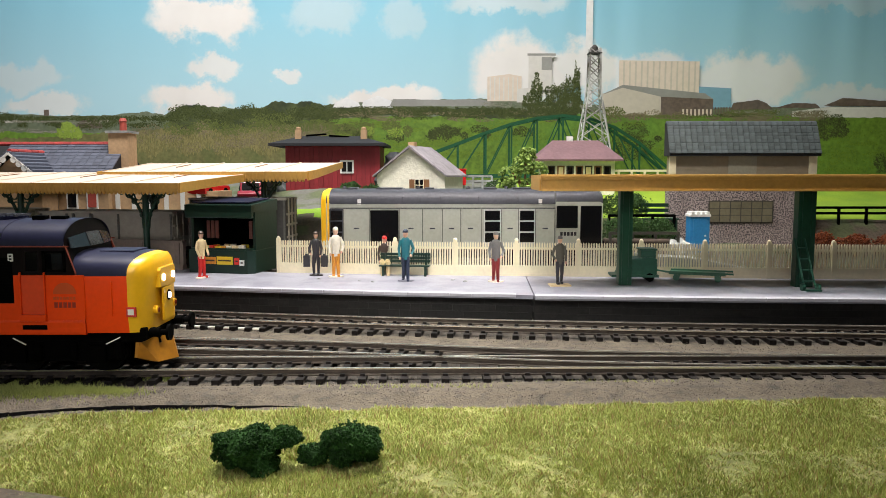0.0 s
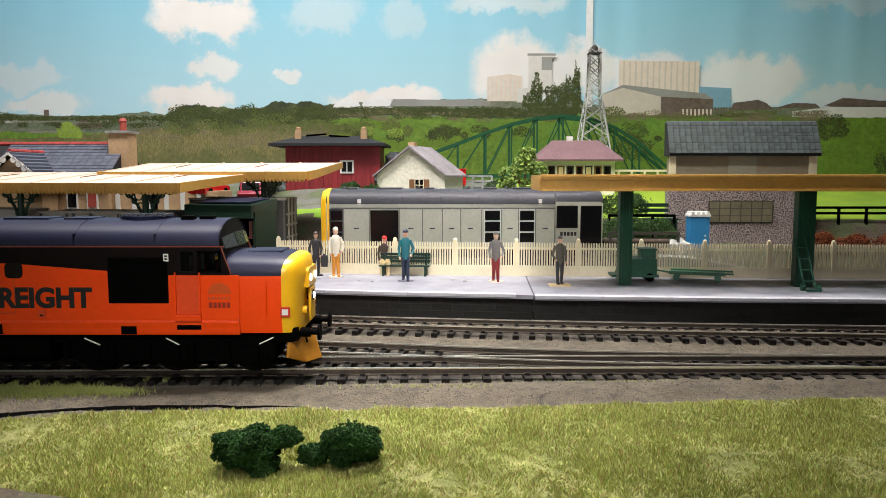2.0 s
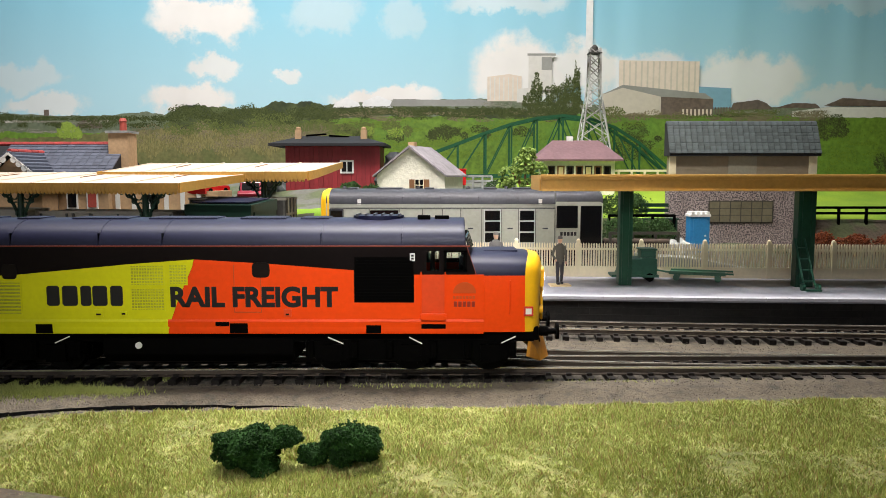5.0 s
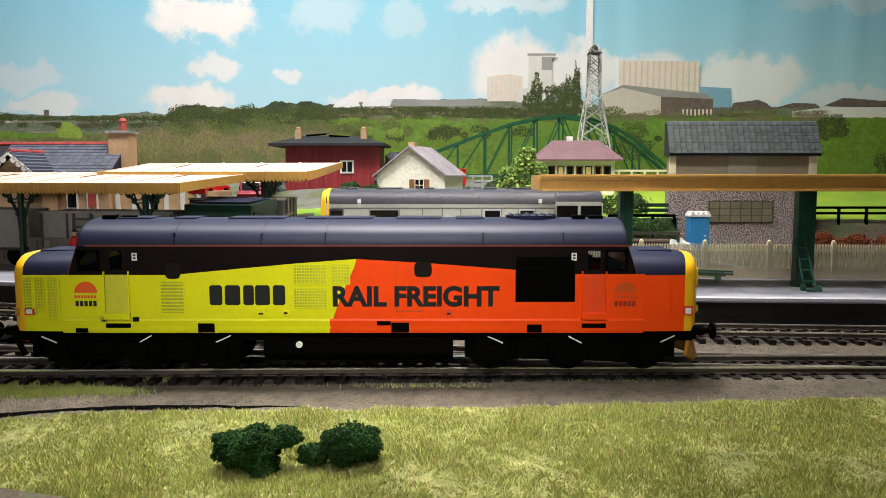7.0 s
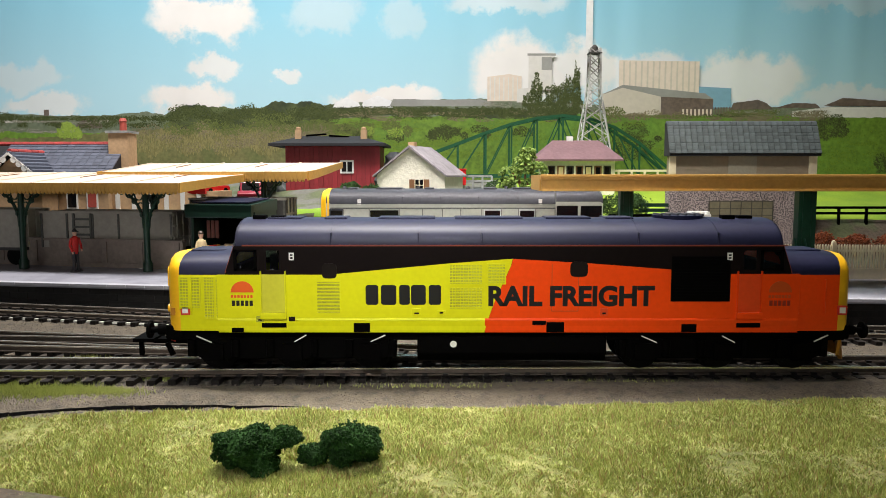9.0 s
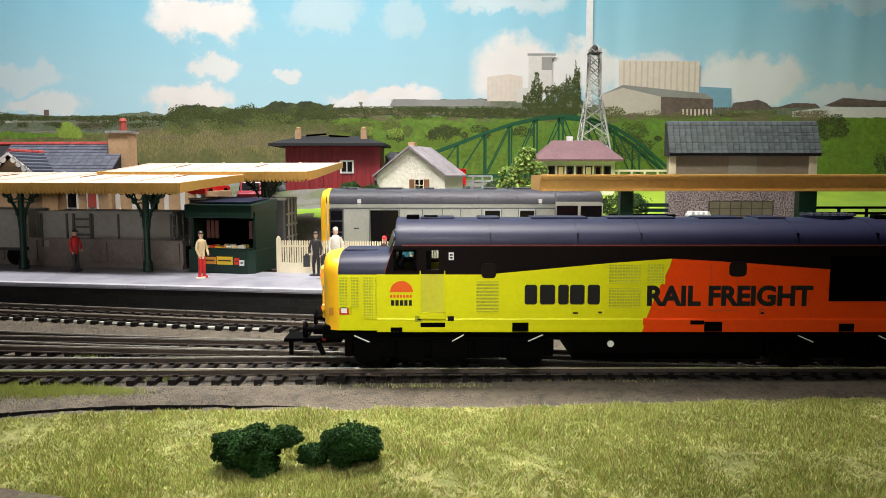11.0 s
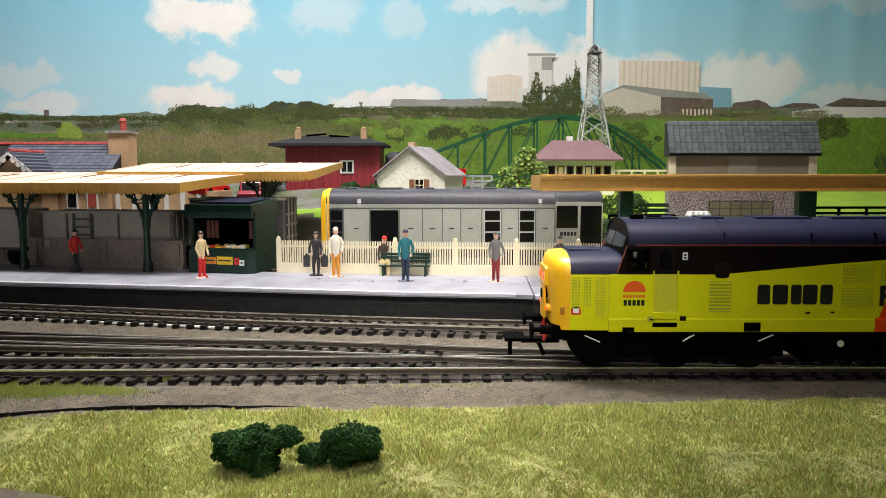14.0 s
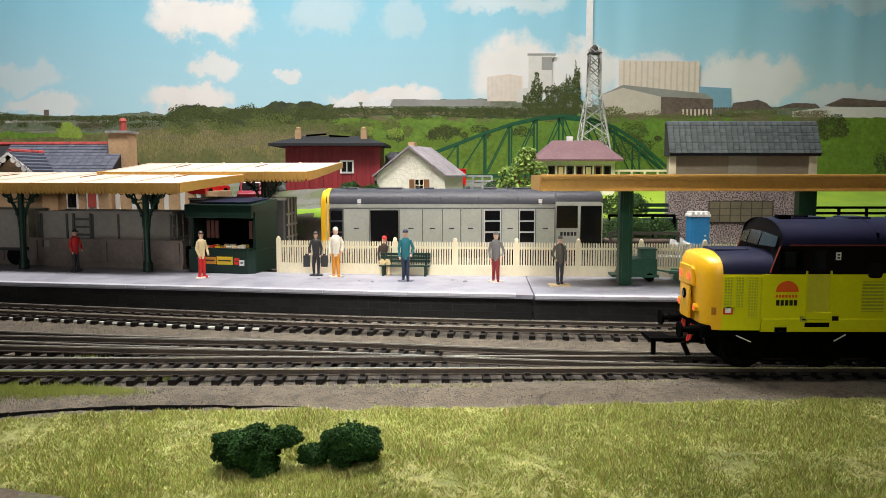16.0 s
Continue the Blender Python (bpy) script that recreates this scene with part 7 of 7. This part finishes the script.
    crowd("printed_hedgerow_flecks", leaf_dark, [(rnd.uniform(585, 1000), 203 + rnd.gauss(0, 3), rnd.uniform(9, 22), rnd.uniform(3, 7), 14) for _ in range(34)] + [(rnd.uniform(600, 880), rnd.uniform(222, 246), rnd.uniform(6, 13), rnd.uniform(5, 10), 16) for _ in range(16)] + [(rnd.uniform(-60, 300), rnd.uniform(208, 226), rnd.uniform(10, 26), rnd.uniform(3, 6), 14) for _ in range(26)], 9.2, 1.6)
    crowd("printed_scrub_flecks", leaf_brown, [(rnd.uniform(1040, 1460), 207 + rnd.gauss(0, 3.5), rnd.uniform(12, 30), rnd.uniform(3, 7), 18) for _ in range(30)] + [(rnd.uniform(240, 600), rnd.uniform(222, 262), rnd.uniform(8, 22), rnd.uniform(5, 12), 13) for _ in range(40)] + [(rnd.uniform(600, 1000), rnd.uniform(196, 214), rnd.uniform(12, 26), rnd.uniform(2, 5), 10) for _ in range(20)], 9.8, 1.6)
    crowd("printed_haze_flecks", leaf_grey, [(rnd.uniform(860, 1060), 188 + rnd.gauss(0, 4), rnd.uniform(10, 24), rnd.uniform(3, 6), 8) for _ in range(12)] + [(rnd.uniform(-60, 230), rnd.choice((216, 229, 234)) + rnd.gauss(0, 1), rnd.uniform(14, 36), rnd.uniform(1, 2.5), 9) for _ in range(18)] + [(rnd.uniform(1260, 1450), 202 + rnd.gauss(0, 3), rnd.uniform(10, 24), rnd.uniform(2, 5), 10) for _ in range(12)], 9.4, 1.3)
    crowd("printed_willow_leaves", foliage("ink_leaf_bright", (0.13, 0.22, 0.03), (0.33, 0.45, 0.08)), [(112, 236, 12, 9, 60), (128, 232, 14, 12, 70), (119, 224, 9, 7, 40), (138, 240, 8, 7, 30), (650, 232, 14, 8, 20), (700, 236, 14, 8, 20)], 10.9, 1.5, 1.4)


def lineside_bits():
    m = thing("point_motor", 25, 287.5, -4.4, "flat black point motor cover beside the turnout", "point motor")
    bm = B()
    box(bm, -11, 12, -3.2, 3.2, 0, 2.0)
    part("cover", bm, M["black"], m, bevel=0.3)
    bm = B()
    box(bm, 6, 9, -16, -3, 0.4, 1.4)
    part("throw_bar", bm, M["black"], m)
    rnd = random.Random(9)
    verts, faces = [], []
    for cx, cy, rx, ry, n, hh in ((-141, 292, 9, 3, 120, 1.6), (-100, 261, 8, 3, 260, 1.6), (-96, 270, 4, 2, 90, 1.4), (-112, 240, 12, 4, 1300, 1.0), (-130, 243, 14, 9, 5200, 1.0), (-155, 246, 18, 12, 5200, 1.0), (-5, 246, 30, 1.5, 120, 1.2), (60, 253, 60, 1.5, 70, 0.8)):
        for _ in range(n):
            x, y = cx + rx * rnd.gauss(0, 0.5), cy + ry * rnd.gauss(0, 0.5)
            h, a = hh * rnd.uniform(0.5, 1.2), rnd.uniform(0, math.tau)
            k = len(verts)
            z = min(ground_z(x, y), -3.0) - 0.6
            verts += [(x - 0.16, y, z), (x + 0.16, y, z), (x + 0.9 * math.cos(a), y + 0.5 * math.sin(a), z + h + 1.0)]
            faces.append((k, k + 1, k + 2))
    data = bpy.data.meshes.new("lineside_weeds")
    data.from_pydata([(x * MM, y * MM, z * MM) for x, y, z in verts], [], faces)
    data.materials.append(M["blade"])
    tagged(new("lineside_weeds", data), "sparse yellow-green weeds growing in the ballast", "weeds", kind="stuff")
    b = thing("red_kiosk_box", 16.5, 640, 60, "small bright red box by the cottage", "box")
    bm = B()
    box(bm, -3.2, 3.2, -3, 3, 0, 13)
    part("body", bm, M["car_red"], b, bevel=0.4)
    bm = B()
    box(bm, -3.6, 3.6, -3.4, 3.4, 12.8, 14)
    part("cap", bm, M["car_red"], b, bevel=0.3)
    rail_fence(18, 42, 642, 60, 8, 3, "grey low rail fence beside the red box", "rock")
    rail_fence(140, 196, 642, 60, 13, 5, "pale boarded fence beside the pink-roofed house", "cream")
    g = thing("grass_bank", 152, 446, 5, "pale gravel bank behind the fence", "bank", kind="structure")
    bm = B()
    prism(bm, [(-34, 0), (40, 0), (40, 6), (0, 14), (-34, 16)], "y", -8, 10)
    part("bank", bm, M["rock"], g)


def log_stack():
    p = thing("log_stack", 131, 472, 17, "stack of brown logs lying behind the picket fence", "logs")
    rnd = random.Random(3)
    for row, n in ((0, 4), (1, 3), (2, 2)):
        for k in range(n):
            bm = B()
            z = 2.0 + row * 3.5
            a = rnd.uniform(-1.2, 1.2)
            tube(bm, (-24 + rnd.uniform(-3, 3), k * 3.9 + row * 1.9, z), (14 + rnd.uniform(-4, 3), k * 3.9 + row * 1.9 + a, z), 1.9, 10, 1.6)
            part("log", bm, M["log"], p, smooth=True)


def green_seat():
    b = thing("garden_seat", 150, 512, 31, "dark green slatted garden seat before the hedge", "bench")
    for k in range(3):
        bm = B()
        box(bm, -14, 12, 3.2, 4.2, 8.5 + k * 3.6, 10.9 + k * 3.6)
        part("back_slat", bm, M["green"], b)
    bm = B()
    box(bm, -14, 12, -4, 3, 7.0, 8.2)
    part("seat", bm, M["green"], b, bevel=0.2)
    for x in (-12, 10):
        bm = B()
        box(bm, x - 0.9, x + 0.9, -3.6, 4.2, -3, 7.2)
        part("leg", bm, M["green"], b)


M["log"] = paint("brown_log", (0.060, 0.040, 0.027), 0.8, vary=0.35, grain=300, stain=60, bump=0.6)


# ---------------- build ----------------
BACKDROP = backdrop()
printed_scene()
platform_things()
left_wall()
background_things()
rubble_house()
cottage()
red_barn()
signal_house()
stone_house()
truss_bridge()
lattice_mast()
car(-192, 606, 50.5, 80, "car_red", "bright red toy car parked on the lane")
car(-154, 650, 60.5, 96, "teal", "pale teal toy car parked on the lane")
car(-153, 596, 46.5, 100, "maroon", "maroon toy car parked on the lane")
planting()
log_stack()
green_seat()
lineside_bits()
rail_fence(262, 380, 528, 38, 8, 6, "black two-rail fence by the field")
rail_fence(112, 156, 500, 30, 12, 3, "black wooden rail fence before the field")
rail_fence(108, 152, 478, 18, 14, 3, "brown log rail fence behind the platform", "frame_dark")
grass()
lattice_canopy("ochre station canopy with toothed valance on green posts", -180, 19.5, -16, 64, 53.6, (-98, -12), -10, (-170, 452), 0.24)
lattice_canopy("higher ochre station canopy behind the kiosk", -132, 22.6, -16, 46, 60.5, (-16, -100), -13, (-105, 498))
plain_canopy()
grey_locomotive()
LOCO = locomotive()
platform()
fence([(-100, 449.5), (5, 436.8), (72, 431.6), (169, 424), (248, 419.6), (330, 415)], PLAT_Z, "cream picket fence along the back of the platform")
track("model railway track with dark sleepers and worn metal rails", NEAR)
track("diverging model railway track of the turnout", SECOND, hi=-2)
track("bright crossing rails of the second turnout", [(-330, 312), (-195, 306.5), (-120, 300), (-60, 295.5)], sleepers=False)
white_chips(track("model railway track beside the platform", THIRD), THIRD, -86)
track("siding track behind the platform", [(-330, 500), (-80, 470.5), (20, 469), (128, 468.5)], z=9.5)


# seconds and the locomotive's place along the track, in millimetres
TRAVEL = [(0.0, -221.17), (0.5, -208.24), (1.0, -195.25), (1.5, -181.5), (2.0, -168.85), (2.5, -154.73), (3.0, -141.65), (3.5, -126.94), (4.0, -113.97), (4.5, -99.72), (5.0, -85.92), (5.5, -72.15), (6.0, -58.42), (6.5, -43.63), (7.0, -30.9), (7.5, -17.37), (8.0, -4.49), (8.5, 9.35), (9.0, 22.43), (9.5, 36.64), (10.0, 50.12), (10.5, 63.58), (11.0, 77.04), (11.5, 91.31), (12.0, 104.11), (12.5, 117.77), (13.0, 130.13), (13.5, 144.43), (14.0, 157.13), (14.5, 170.83), (15.0, 183.66), (15.5, 197.5), (16.0, 209.7)]


def motions():
    rows = [(t, pose(x * MM, interp(x, NEAR) * MM, 0)) for t, x in TRAVEL]
    walk(LOCO, rows)
    # each wheelset rolls without slipping: less than a quarter turn between rows
    for w, x in WHEELS:
        turns = []
        t = 0.0
        while t <= 16.0:
            travel = interp(t, TRAVEL)
            turns.append((t, pose(x * MM, 0, 7.5 * MM, 0, math.degrees((travel - TRAVEL[0][1]) / 7.5), 0)))
            t += 0.4
        walk(w, turns)


motions()
